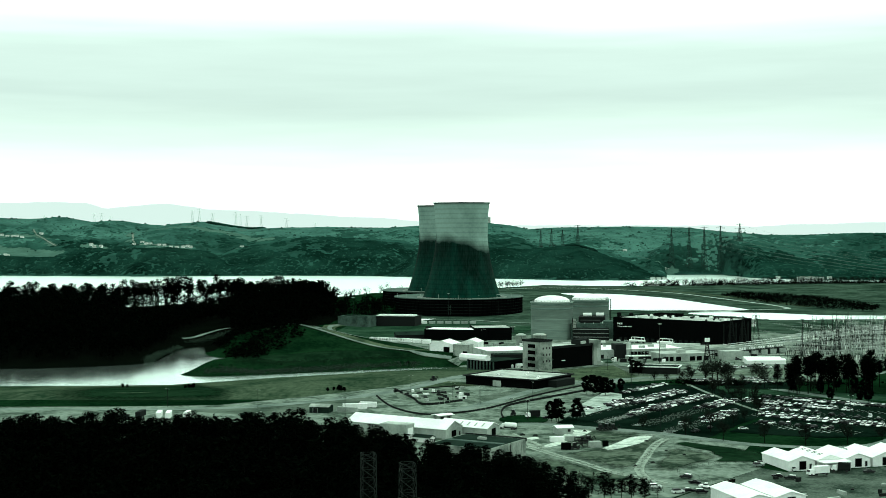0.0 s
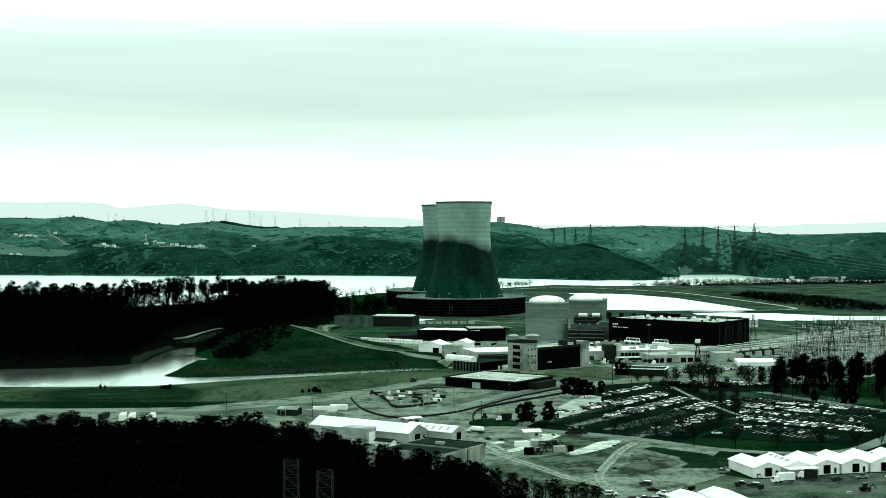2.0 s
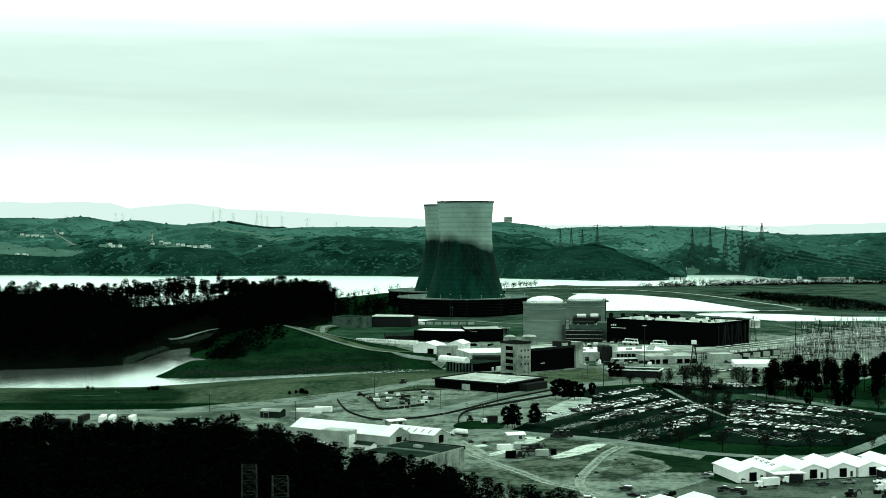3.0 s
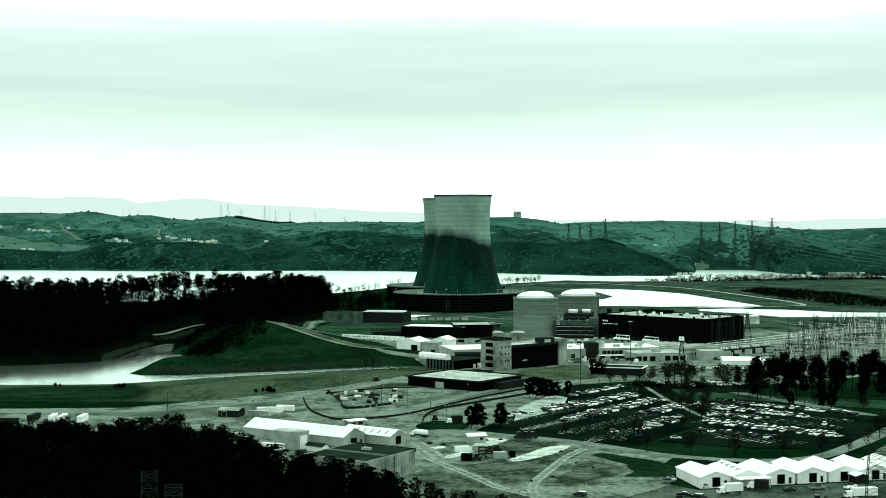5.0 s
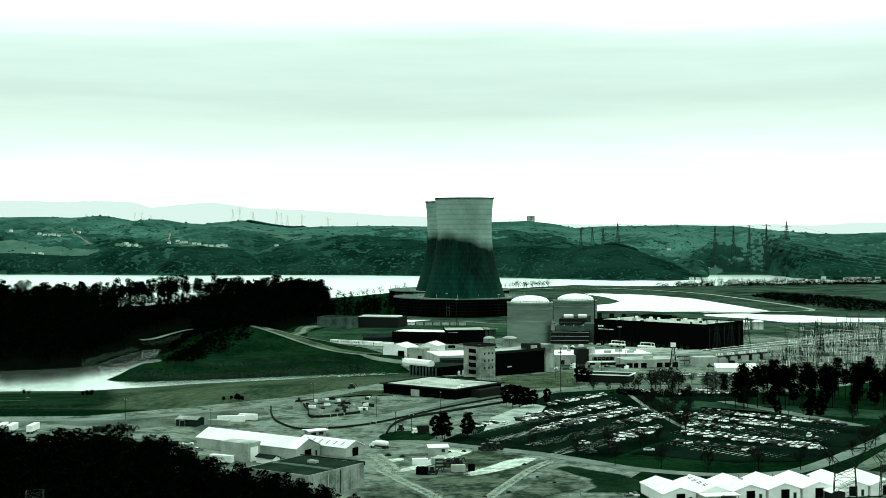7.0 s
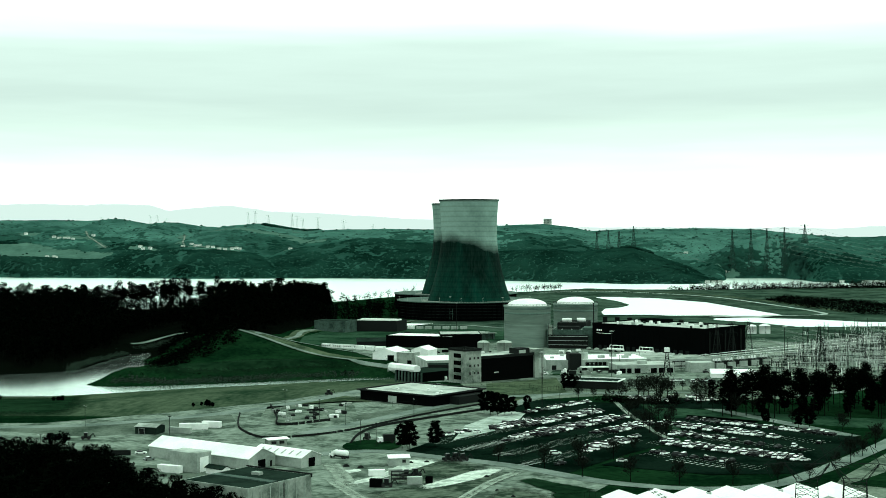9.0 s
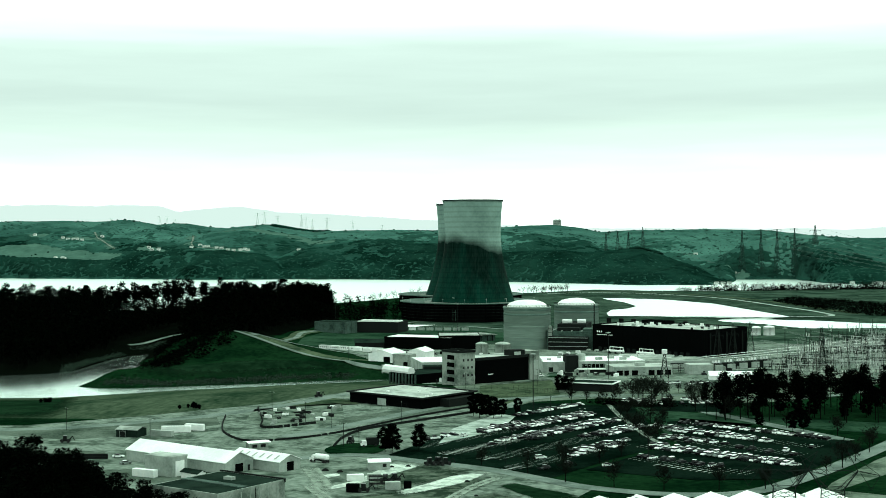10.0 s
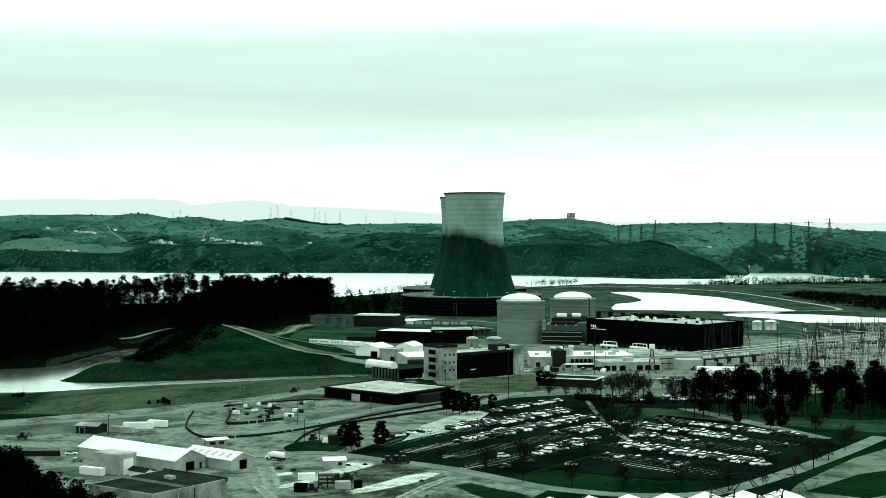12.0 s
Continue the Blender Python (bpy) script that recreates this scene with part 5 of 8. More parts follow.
def machine(m, label):
    t = thing("construction_machine", label, "machine", m)
    part("chassis", boxes((-2, -1, 0.5, 2, 1, 1.3)), DARKSTEEL, t)
    part("cab", boxes((-0.9, -0.8, 1.3, 0.7, 0.8, 2.9)), GLASS, t)
    bm = bmesh.new()
    bar(bm, (1.6, 0, 1.2), (3.0, 0, 2.6), 0.3)
    bar(bm, (3.0, 0, 2.6), (3.9, 0, 0.8), 0.25)
    part("arm", bm, DARKSTEEL, t)
    for x in (-1.3, 1.3):
        for y in (-1.0, 1.0):
            o = part("wheel", wheel_mesh(0.6, 0.4), RUBBER, t)
            o.matrix_basis = pose(x, y, 0)
    return t


mc = machine(pose(66, 646, 0.3, 0, 0, 30), "dark wheeled loader on the slab")
for x, y, a in ((69, 648, 60), (72, 647, 20), (26.5, 699, 80), (54, 609, 0), (57, 611, 30), (-18, 862, 40), (-96, 692, 10), (49, 590, 10), (2, 655, 50), (165, 515, 0), (177, 512, 40)):
    copy_thing(mc, pose(x, y, gz(x, y) + 0.25, 0, 0, a))


def scaffold(m, label):
    t = thing("steel_rack", label, "rack", m)
    for x in (0, 3, 6):
        for y in (0, 2.4):
            part("post", boxes((x - 0.1, y - 0.1, 0, x + 0.1, y + 0.1, 4.0)), DARKSTEEL, t)
    for z in (1.4, 2.7, 4.0):
        part("shelf", boxes((-0.2, -0.2, z, 6.2, 2.6, z + 0.18)), DARKSTEEL, t)
    return t


scaffold(pose(50, 596, 0.3, 0, 0, 8), "dark steel storage rack on the yard")
# strewn laydown goods
for i in range(70):
    x, y = rng.uniform(-34, 6), rng.uniform(745, 822)
    if inside_depth(np.array(x), np.array(y), [(-38, 806), (0, 826), (9, 770), (-19, 744), (-33, 770)]) > 1:
        s = rng.uniform(0.5, 1.0)
        t = part("crate", boxes((0, 0, 0, 2.2 * s + rng.random() * 3, 1.4, 0.5 + rng.random())), rng.choice((PALE_WALL, WHITE, DARKSTEEL, DARKSTEEL, CONCRETE)))
        t.matrix_basis = pose(x, y, 0.2, 0, 0, rng.uniform(0, 180))
        tagged(t, "crate of building parts on the laydown yard", "crate", "laydown goods")
for i in range(20):
    x, y = rng.uniform(95, 185), rng.uniform(478, 526)
    t = part("pallet_load", boxes((0, 0, 0, 1.2 + rng.random() * 4, 1.2, 0.4 + rng.random() * 1.2)), rng.choice((DARKSTEEL, DARKSTEEL, PALE_WALL, BARK)))
    t.matrix_basis = pose(x, y, 0.15, 0, 0, rng.uniform(0, 180))
    tagged(t, "stack of pallets and pipes in the gravel yard", "pallet load", "yard goods")
for x, y, a, s in ((52, 640, 10, 1), (47, 645, 20, .8), (58, 642, 0, 1), (28, 631, 10, 1.2), (34, 629, 30, 1), (83, 612, 10, .9), (88, 586, 40, .6), (94, 575, 0, .7), (78, 556, 20, .8), (70, 548, 0, .7)):
    bm = bmesh.new()
    side_profile(bm, [(-1.1 * s, 0), (1.2 * s, 0), (0.9 * s, 0.45 * s), (0.2 * s, 0.8 * s), (-0.6 * s, 0.55 * s)], 1.3 * s, 0.35 * s)
    t = part("scrap_heap", bm, DARKSTEEL)
    t.matrix_basis = pose(x, y, 0.2, 0, 0, a)
    tagged(t, "dark stack of scrap on the yard", "building material", "yard scrap")


for x, y, a in ((72, 506, 5), (86.4, 524.4, 150), (88, 514, 140), (83.3, 499.5, 10), (87.5, 497, 8), (79, 497, 15), (119.3, 547.5, 20), (122, 526, 160), (126, 522, 150), (91, 506, 150)):
    park(x, y, a)


# barriers along the yard roads
def barrier_line(pts, label, h=1.0, w=0.7, mat=DARKSTEEL):
    line = smooth_line(pts, 3.0)
    t = thing("barrier_row", label, "barrier", pose(line[0].x, line[0].y, gz(line[0].x, line[0].y)))
    bm = boxes((-1.56, -w / 2, 0, 1.56, w / 2, h * 0.5), (-1.56, -w / 4, h * 0.5, 1.56, w / 4, h))
    first = part("barrier_block", bm, mat, t)
    o = line[0]
    for i, (a, b) in enumerate(zip(line, line[1:])):
        m = pose(a.x - o.x + (b.x - a.x) / 2, a.y - o.y + (b.y - a.y) / 2, gz(a.x, a.y) - gz(o.x, o.y), 0, 0, math.degrees(math.atan2(b.y - a.y, b.x - a.x)))
        c = first if i == 0 else first.copy()
        if i:
            scene.collection.objects.link(c)
        c.matrix_basis = m
    return t


barrier_line([(-49, 781), (-42, 748), (-34, 723), (-20, 702), (-4.4, 706), (15, 727), (44, 784), (74, 831)], "curving row of dark road barriers")
barrier_line([(21, 690), (21, 715), (27, 740), (50, 773), (76, 811), (86, 850)], "second row of dark road barriers", 1.2)
barrier_line([(-40, 812), (-28, 770), (-20, 741), (0, 758)], "dark barriers round the laydown yard", 1.3)
barrier_line([(-260, 655), (-180, 652), (-110, 648), (-64, 652)], "dark low wall along the yard edge", 2.2)


# security fences of the inner site
def fence(pts, label, h=2.6, step=3.0):
    line = smooth_line(pts, step)
    t = thing("chain_link_fence", label, "fence", pose(0, 0, 0))
    post = part("post", boxes((-0.035, -0.035, 0, 0.035, 0.035, h)), DARKSTEEL, t)
    for i, p in enumerate(line):
        c = post if i == 0 else post.copy()
        if i:
            scene.collection.objects.link(c)
        c.matrix_basis = pose(p.x, p.y, gz(p.x, p.y))
    bm = bmesh.new()
    for a, b in zip(line, line[1:]):
        for z in (0.3, h * 0.5, h):
            bar(bm, (a.x, a.y, gz(a.x, a.y) + z), (b.x, b.y, gz(b.x, b.y) + z), 0.025, 3)
    part("rail", bm, DARKSTEEL, t)
    return t


fence([(-110, 1140), (-60, 1112), (-10, 1090), (30, 1010), (45, 925), (95, 905), (125, 880)], "galvanised security fence round the plant")
fence([(0, 838), (30, 815), (80, 862), (112, 900)], "galvanised fence beside the office")
fence([(126, 557), (112.1, 556.9), (105, 554.8), (94.6, 546.6), (85, 536.3), (89.4, 526.4), (95, 516)], "low dark chain-link fence of the gravel yard", 1.5)
fence([(118, 575), (170, 586), (215, 600)], "chain-link fence behind the storage halls", 2.2)


# vehicles, boxes and gear standing about the plant grounds
r6 = random.Random(41)
CLUTTER = [(10, 1050, 60, 1110), (-20, 1130, 60, 1195), (110, 990, 150, 1018), (150, 1085, 215, 1140), (20, 985, 50, 1004), (200, 1022, 235, 1060), (-60, 1240, 30, 1420), (100, 1120, 140, 1200)]
for i in range(84):
    x0, y0, x1, y1 = CLUTTER[i % len(CLUTTER)]
    x, y = r6.uniform(x0, x1), r6.uniform(y0, y1)
    w, d, h = r6.uniform(1.5, 6), r6.uniform(1.5, 2.6), r6.uniform(1.0, 2.8)
    bm = boxes((0, 0, 0, w, d, h), (w * 0.1, d * 0.15, h, w * 0.9, d * 0.85, h + 0.18), (-0.1, -0.1, -0.2, w + 0.1, d + 0.1, 0.12))
    t = part("equipment_box", bm, r6.choice((WHITE, WHITE, PALE_WALL, DARKSTEEL, DARKSTEEL, BLACK, CONCRETE)))
    t.matrix_basis = pose(x, y, gz(x, y) + 0.2, 0, 0, r6.choice((12, 102, 30, 75)) + r6.uniform(-6, 6))
    tagged(t, "boxed equipment standing on the plant grounds", "equipment", "plant equipment")
for x, y, a in ((30, 1075, 20), (42, 1082, 100), (128, 1000, 40), (136, 1008, 60), (160, 1100, 10), (190, 1095, 15), (-10, 1150, 80), (15, 1168, 30), (205, 1008, 5), (112, 1006, 90)):
    park(x, y, a)


# buildings of the plant
def add_windows(t, rows, x0, x1, step, z0, dz, w, h, y=-0.06):
    pane = None
    for r in range(rows):
        x = x0
        while x < x1:
            if pane is None:
                pane = part("window", boxes((0, y, 0, w, 0.03, h)), GLASS, t)
                pane.matrix_basis = pose(x, 0, z0)
            else:
                c = pane.copy()
                scene.collection.objects.link(c)
                c.matrix_basis = pose(x, 0, z0 + r * dz)
            x += step


ctl = thing("service_building", "concrete service block with black hall and slotted stair tower", "building", frame_on(53.5, 931, 100.3, 975.8, 0.0))
part("stair_tower", boxes((0, 0, -2, 12.5, 16, 18.6)), CONCRETE, ctl, "pale concrete stair tower")
part("tower_parapet", boxes((-0.3, -0.3, 18.6, 12.8, 0.3, 20.0), (-0.3, 15.7, 18.6, 12.8, 16.3, 20.0), (-0.3, 0.3, 18.6, 0.3, 15.7, 20.0), (12.2, 0.3, 18.6, 12.8, 15.7, 20.0)), DARKSTEEL, ctl)
for z in (1.2, 5.6, 10.0, 14.4):
    part("louvre_opening", boxes((-0.12, 4.2, z, 0.05, 11.0, z + 2.6)), BLACK, ctl, "dark louvred slot")
for z in (4.5, 9.0, 13.5):
    for x in (3.0, 6.5, 9.5):
        part("window", boxes((x, -0.1, z, x + 1.2, 0.04, z + 1.4)), GLASS, ctl)
part("hall", boxes((12.5, 1.5, -2, 57, 24, 13.6)), BLACK, ctl, "black steel-clad hall")
part("hall_roof", boxes((12.5, 1.2, 13.6, 57, 24.3, 14.2)), ROOF, ctl, "pale roof")
part("hall_parapet", boxes((12.5, 1.0, 13.2, 57, 1.5, 14.9)), DARKSTEEL, ctl)
part("end_pylon", boxes((57, 0, -2, 64.5, 15, 16.8)), CONCRETE, ctl, "pale concrete end pylon")
part("pylon_slot", boxes((60, -0.1, 1.5, 63.5, 0.05, 11)), PALE_WALL, ctl)
part("roof_unit", boxes((46, 4, 14.2, 56, 12, 17.6)), DARKSTEEL, ctl, "dark roof plant")
part("roof_unit", boxes((47, 3.2, 14.2, 52, 4, 16.6)), PALE_WALL, ctl)
part("sign_panel", boxes((24, 1.38, 4.2, 28, 1.47, 4.6)), WHITE, ctl)

off = flat_hall("office_building", "low dark office building with a wide pale flat roof", frame_on(2.6, 843, 52, 809, 0.1), 51, 42, 5.2, BLACK, ROOF, 0.35)
part("roof_overhang", boxes((-1.5, -1.5, 5.2, 52.5, 0, 5.9), (-1.5, 42, 5.2, 52.5, 43.5, 5.9), (-1.5, 0, 5.2, 0, 42, 5.9), (51, 0, 5.2, 52.5, 42, 5.9)), DARKSTEEL, off, "dark roof fascia")
part("roller_door", boxes((20, -0.1, 0, 26, 0.04, 3.6)), PALE_WALL, off, "pale roller door")
for x, y in ((15, 12), (30, 20), (42, 16), (24, 32), (46, 8)):
    part("roof_unit", boxes((x, y, 5.4, x + 1.4, y + 1.4, 6.2)), WHITE, off, "small white roof vent")
part("loading_wing", boxes((51, 14, -1, 57, 36, 4.2)), DARKSTEEL, off, "darker low wing")


def round_tank(name, label, x, y, z, r, h, mat, dome=1.6, category="tank"):
    t = thing(name, label, category, pose(x, y, z))
    bm = bmesh.new()
    lathe(bm, [(r, -0.5), (r, h), (r + 0.12, h), (r + 0.12, h + 0.2)], 40)
    part("shell", bm, mat, t)
    bm = bmesh.new()
    lathe(bm, [(r + 0.1, h + 0.2), (r * 0.85, h + 0.2 + dome * 0.4), (r * 0.5, h + 0.2 + dome * 0.8), (0.05, h + 0.2 + dome)], 40)
    part("tank_roof", bm, mat, t)
    bm = bmesh.new()
    for s in (-0.3, 0.3):
        bar(bm, (s, -r - 0.15, 0), (s, -r - 0.15, h + 0.8), 0.08)
    for k in range(int(h / 0.6)):
        bar(bm, (-0.3, -r - 0.15, 0.4 + k * 0.6), (0.3, -r - 0.15, 0.4 + k * 0.6), 0.06)
    part("ladder", bm, DARKSTEEL, t)
    return t


round_tank("water_tank", "pale round storage tank", 51.2, 1169.8, -3.5, 4.6, 8.6, PALE_WALL)
round_tank("water_tank", "pale round storage tank", 67.5, 1171.3, -3.5, 6.0, 8.6, PALE_WALL)
round_tank("oil_tank", "large white oil tank behind the turbine hall", 295.1, 1443.5, -7, 4.6, 7.0, WHITE)
round_tank("oil_tank", "large white oil tank behind the turbine hall", 307.6, 1445.2, -7, 5.4, 7.4, WHITE)

# turbine hall details
for k in range(3):
    part("letter_bar", boxes((4.5 + k * 2.0, -0.25, 15.4, 5.7 + k * 2.0, -0.12, 16.8)), WHITE, hall, "white sign shape on the dark wall")
for k in range(3):
    part("sign_bar", boxes((4.5 + k * 5.4, -0.25, 13.4, 9.2 + k * 5.4, -0.12, 13.9)), WHITE, hall, "white line of lettering")
rr = random.Random(3)
for k in range(26):
    x, y, s = rr.uniform(8, 98), rr.uniform(4, 50), rr.uniform(0.8, 2.6)
    part("roof_unit", boxes((x, y, 20.9, x + s, y + s, 21.0 + rr.uniform(0.8, 2.2))), rr.choice((PALE_WALL, WHITE, DARKSTEEL)), hall)
part("roof_house", boxes((16, 44, 20.9, 40, 56, 23.6)), BLACK, hall, "dark roof house")
for k in range(16):
    part("door", boxes((6 + k * 5.6, -0.14, 0, 9.2 + k * 5.6, -0.02, 4)), DARKSTEEL, hall)
for k in range(5):
    part("buttress", boxes((107, 6 + k * 11, -2, 107.8, 7 + k * 11, 19)), DARKSTEEL, hall)


def pipe_loop(bm, pts, r, mat=None):
    for a, b in zip(pts, pts[1:]):
        bar(bm, a, b, r, 8)


def heat_exchanger(m, label):
    t = thing("steam_skid", label, "pipework", m)
    bm = bmesh.new()
    pipe_loop(bm, [(0, 0, 0), (0, 0, 5.0), (0.3, 0, 5.3), (12.7, 0, 5.3), (13, 0, 5.0), (13, 0, 2)], 0.42)
    pipe_loop(bm, [(2, 1.5, 0), (2, 1.5, 5), (9, 1.5, 5), (9, 1.5, 0)], 0.3)
    part("pipe", bm, WHITE, t, "white bent pipe")
    bm = bmesh.new()
    pipe_loop(bm, [(-1, -2, 2.4), (15, -2, 2.4)], 1.4)
    part("vessel", bm, WHITE, t, "white horizontal vessel")
    for x in (4, 6.5, 10):
        part("frame_post", boxes((x, 0.4, -1, x + 0.3, 0.7, 6.2)), DARKSTEEL, t)
    for x in (1, 7, 13):
        part("saddle", boxes((x, -3, -1, x + 1, -1, 2)), DARKSTEEL, t)
    return t


hx = heat_exchanger(frame_on(150, 1198, 161, 1189, -4), "white pipework and vessels before the turbine hall")
copy_thing(hx, frame_on(172, 1180, 183, 1171, -4))
for k, u in enumerate((2, 10, 18, 56, 64, 72, 80, 90)):
    t = thing("air_intake", "pale hooded air intake before the turbine hall", "air intake", hall.matrix_basis @ pose(u, -9, 0), "air intakes")
    part("stem", boxes((0.5, 0, -0.5, 2.1, 1.6, 1.2)), DARKSTEEL, t)
    bm = bmesh.new()
    side_profile(bm, [(-0.4, 0.9), (3.0, 0.9), (3.0, 1.7), (2.4, 2.4), (0.2, 2.4), (-0.4, 1.7)], 2.0)
    part("hood", bm, PALE_WALL, t)
# auxiliary blocks between the reactors and the hall
aux = thing("auxiliary_building", "stepped dark and pale auxiliary building between the reactors", "building", frame_on(100, 1238, 140, 1233, -4.5))
part("lower_block", boxes((0, 0, -2, 40, 40, 15)), DARKCONC, aux)
part("dark_front", boxes((2, -5, -2, 34, 0, 11)), DARKSTEEL, aux, "dark steel front")
part("upper_block", boxes((6, 20, 15, 30, 60, 19.5)), DARKSTEEL, aux)
part("pale_block", boxes((29, 2, 11, 40, 20, 17)), DARKCONC, aux)
part("roof_block", boxes((8, 4, 15, 26, 16, 17.5)), DARKSTEEL, aux)
for k in range(4):
    part("roof_pipe", boxes((4 + k * 8, -1, 15, 4.6 + k * 8, 30, 15.7)), STEEL, aux)
for z in (3, 6.5, 10):
    part("gallery", boxes((2, -6.2, z, 34, -5, z + 0.35)), STEEL, aux, "steel gallery")
for k in range(9):
    part("gallery_post", boxes((2 + k * 4, -6.1, -1, 2.25 + k * 4, -5.85, 11.5)), DARKSTEEL, aux)
part("vent_pipe", boxes((35, 30, 15, 35.8, 30.8, 36)), DARKSTEEL, aux)
bm = bmesh.new()
pipe_loop(bm, [(10, 22, 21.8), (18, 22, 21.8)], 2.4)
part("vessel", bm, WHITE, aux, "white tank on the roof")
bm = bmesh.new()
pipe_loop(bm, [(22, 26, 21.8), (29, 26, 21.8)], 2.4)
part("vessel", bm, WHITE, aux, "white tank on the roof")
stair = thing("stair_tower", "dark steel stair tower beside the reactor building", "stair tower", pose(101, 1236, -4.5))
for x in (0, 3.4):
    for y in (0, 3.4):
        part("post", boxes((x, y, 0, x + 0.3, y + 0.3, 20)), DARKSTEEL, stair)
for k in range(6):
    part("landing", boxes((0, 0, 3 * k + 2, 3.7, 3.7, 3 * k + 2.25)), DARKSTEEL, stair)
part("cladding", boxes((0.3, 0.35, 2, 3.4, 3.4, 19)), CONCRETE, stair)

# offices in front of the turbine hall
of1 = flat_hall("office_building", "pale windowless office block with a white flat roof", frame_on(101, 1030, 125, 1032, -2), 30, 44, 6.2, PALE_WALL, WHITE, 0.4)
for x, y in ((4, 14), (12, 30), (20, 22)):
    part("roof_unit", boxes((x, y, 6.4, x + 2.6, y + 1.8, 7.6)), STEEL, of1)
part("service_door", boxes((4, -0.08, 0, 7, 0.04, 3)), DARKSTEEL, of1)
of2 = flat_hall("office_building", "long pale office block with a dark ribbon of slanted windows", frame_on(125, 1026, 170, 1035, -2), 46, 40, 7.0, PALE_WALL, WHITE, 0.5)
part("window_ribbon", boxes((2, -0.25, 3.2, 45, 0.05, 5.6)), BLACK, of2, "dark ribbon window")
for k in range(16):
    part("mullion", boxes((2.4 + k * 2.8, -0.45, 3.0, 2.7 + k * 2.8, -0.1, 5.8)), PALE_WALL, of2)
part("lower_front", boxes((-1, -5, -1, 46, -0.5, 2.4)), DARKSTEEL, of2, "dark recessed ground floor")
part("lower_roof", boxes((-1.5, -6, 2.4, 47, -0.2, 2.9)), WHITE, of2, "white canopy roof")
part("stair_block", boxes((-8, 2, -1, 0, 14, 11)), DARKSTEEL, of2, "dark stair block")
bm = bmesh.new()
lathe(bm, [(3.0, -1), (3.0, 11.6), (0.1, 11.8)], 20, 3.4, 10)
part("round_tower", bm, PALE_WALL, of2, "pale round stair turret")
for x, y in ((14, 12), (24, 20), (36, 26), (30, 10)):
    part("roof_unit", boxes((x, y, 7.2, x + 4.4, y + 2.6, 8.9)), PALE_WALL, of2)
of3 = flat_hall("office_building", "low pale concrete annex with deep dark openings", frame_on(148, 1003, 185, 1012, -1.5), 38, 26, 5.0, PALE_WALL, ROOF, 0.4)
for x0, x1 in ((1, 5), (6, 9), (11, 15), (22, 26), (27.5, 31.5), (33, 37)):
    part("opening", boxes((x0, -0.1, 0, x1, 0.05, 3.2)), BLACK, of3, "deep dark opening")
part("roof_unit", boxes((16, 8, 5.2, 22, 12, 7.4)), PALE_WALL, of3)
of4 = flat_hall("office_building", "wide low concrete building with a grey gravel roof", frame_on(172, 1042, 214, 1052, -2.2), 42, 30, 6.0, PALE_WALL, CONCRETE, 0.5)
part("recess", boxes((24, -0.1, 0, 32, 0.05, 4)), BLACK, of4, "dark recess")
yard_rack = thing("pipe_rack", "open steel pipe rack beside the offices", "pipe rack", frame_on(186, 1026, 206, 1030, -2))
for x in (0, 5, 10, 15):
    for y in (0, 4):
        part("post", boxes((x, y, 0, x + 0.3, y + 0.3, 6)), DARKSTEEL, yard_rack)
for z in (3, 4.6, 6):
    part("pipe_run", boxes((-0.5, 0.2, z, 15.8, 3.6, z + 0.35)), STEEL if z == 4.6 else DARKSTEEL, yard_rack)
cb = flat_hall("switch_house", "plain pale concrete cube house", frame_on(196, 1014.5, 211, 1018, -2), 16, 12, 6.4, PALE_WALL, ROOF, 0.3)
part("door", boxes((9, -0.1, 0, 10.4, 0.04, 2.4)), BLACK, cb)
flat_hall("retaining_wall", "long pale concrete wall before the turbine hall", frame_on(165, 1085, 225, 1075, -2.6), 62, 2, 6, PALE_WALL, ROOF, 0.2, category="wall")
flat_hall("store_building", "pale flat-roofed store before the turbine hall", frame_on(150, 1075, 188, 1068, -2.6), 38, 26, 6.5, PALE_WALL, ROOF, 0.3)
gable_hall("long_shed", "long low shed with a bright white roof", frame_on(206, 990, 228, 989, -1), 26, 9, 2.6, 3.6, WHITE, WHITE, "x")
gable_hall("long_shed", "second low shed with a bright white roof", frame_on(205, 976, 230, 977, -1), 28, 8, 2.4, 3.4, WHITE, WHITE, "x")
gate = flat_hall("gate_building", "low dark gate building with a pale folded roof", frame_on(112, 908, 143, 899, 0), 32, 16, 4.0, DARKSTEEL, DARK_ROOF, 0.4)
part("roof_rim", boxes((-1, -1, 4.2, 33, -0.3, 4.8), (-1, 16.3, 4.2, 33, 17, 4.8), (32.3, -0.3, 4.2, 33, 16.3, 4.8), (-1, -0.3, 4.2, -0.3, 16.3, 4.8)), WHITE, gate, "white roof rim")

# stores and trailers left of the service block
gable_hall("store_building", "white gabled metal store", frame_on(-26, 1099, -6, 1093, -3), 20, 22, 6.4, 9.4, WHITE, WHITE, "y", door=((12, 17, 4.6, "front"),))
gable_hall("store_building", "second white gabled metal store", frame_on(0, 1118, 14, 1114, -3), 14, 18, 6.4, 9.0, WHITE, WHITE, "y")
flat_hall("store_building", "low dark building with pale roof edge", frame_on(-34, 1240, 22, 1226, -4.5), 58, 30, 9.5, BLACK, WHITE, 0.5)
flat_hall("store_building", "second low dark building with a pale roof", frame_on(12, 1232, 46, 1236, -4.5), 34, 36, 11, BLACK, ROOF, 0.5)
flat_hall("store_building", "pale low building with a bright flat roof", frame_on(20, 1030, 60, 1042, -2), 38, 40, 5.5, PALE_WALL, WHITE, 0.3)
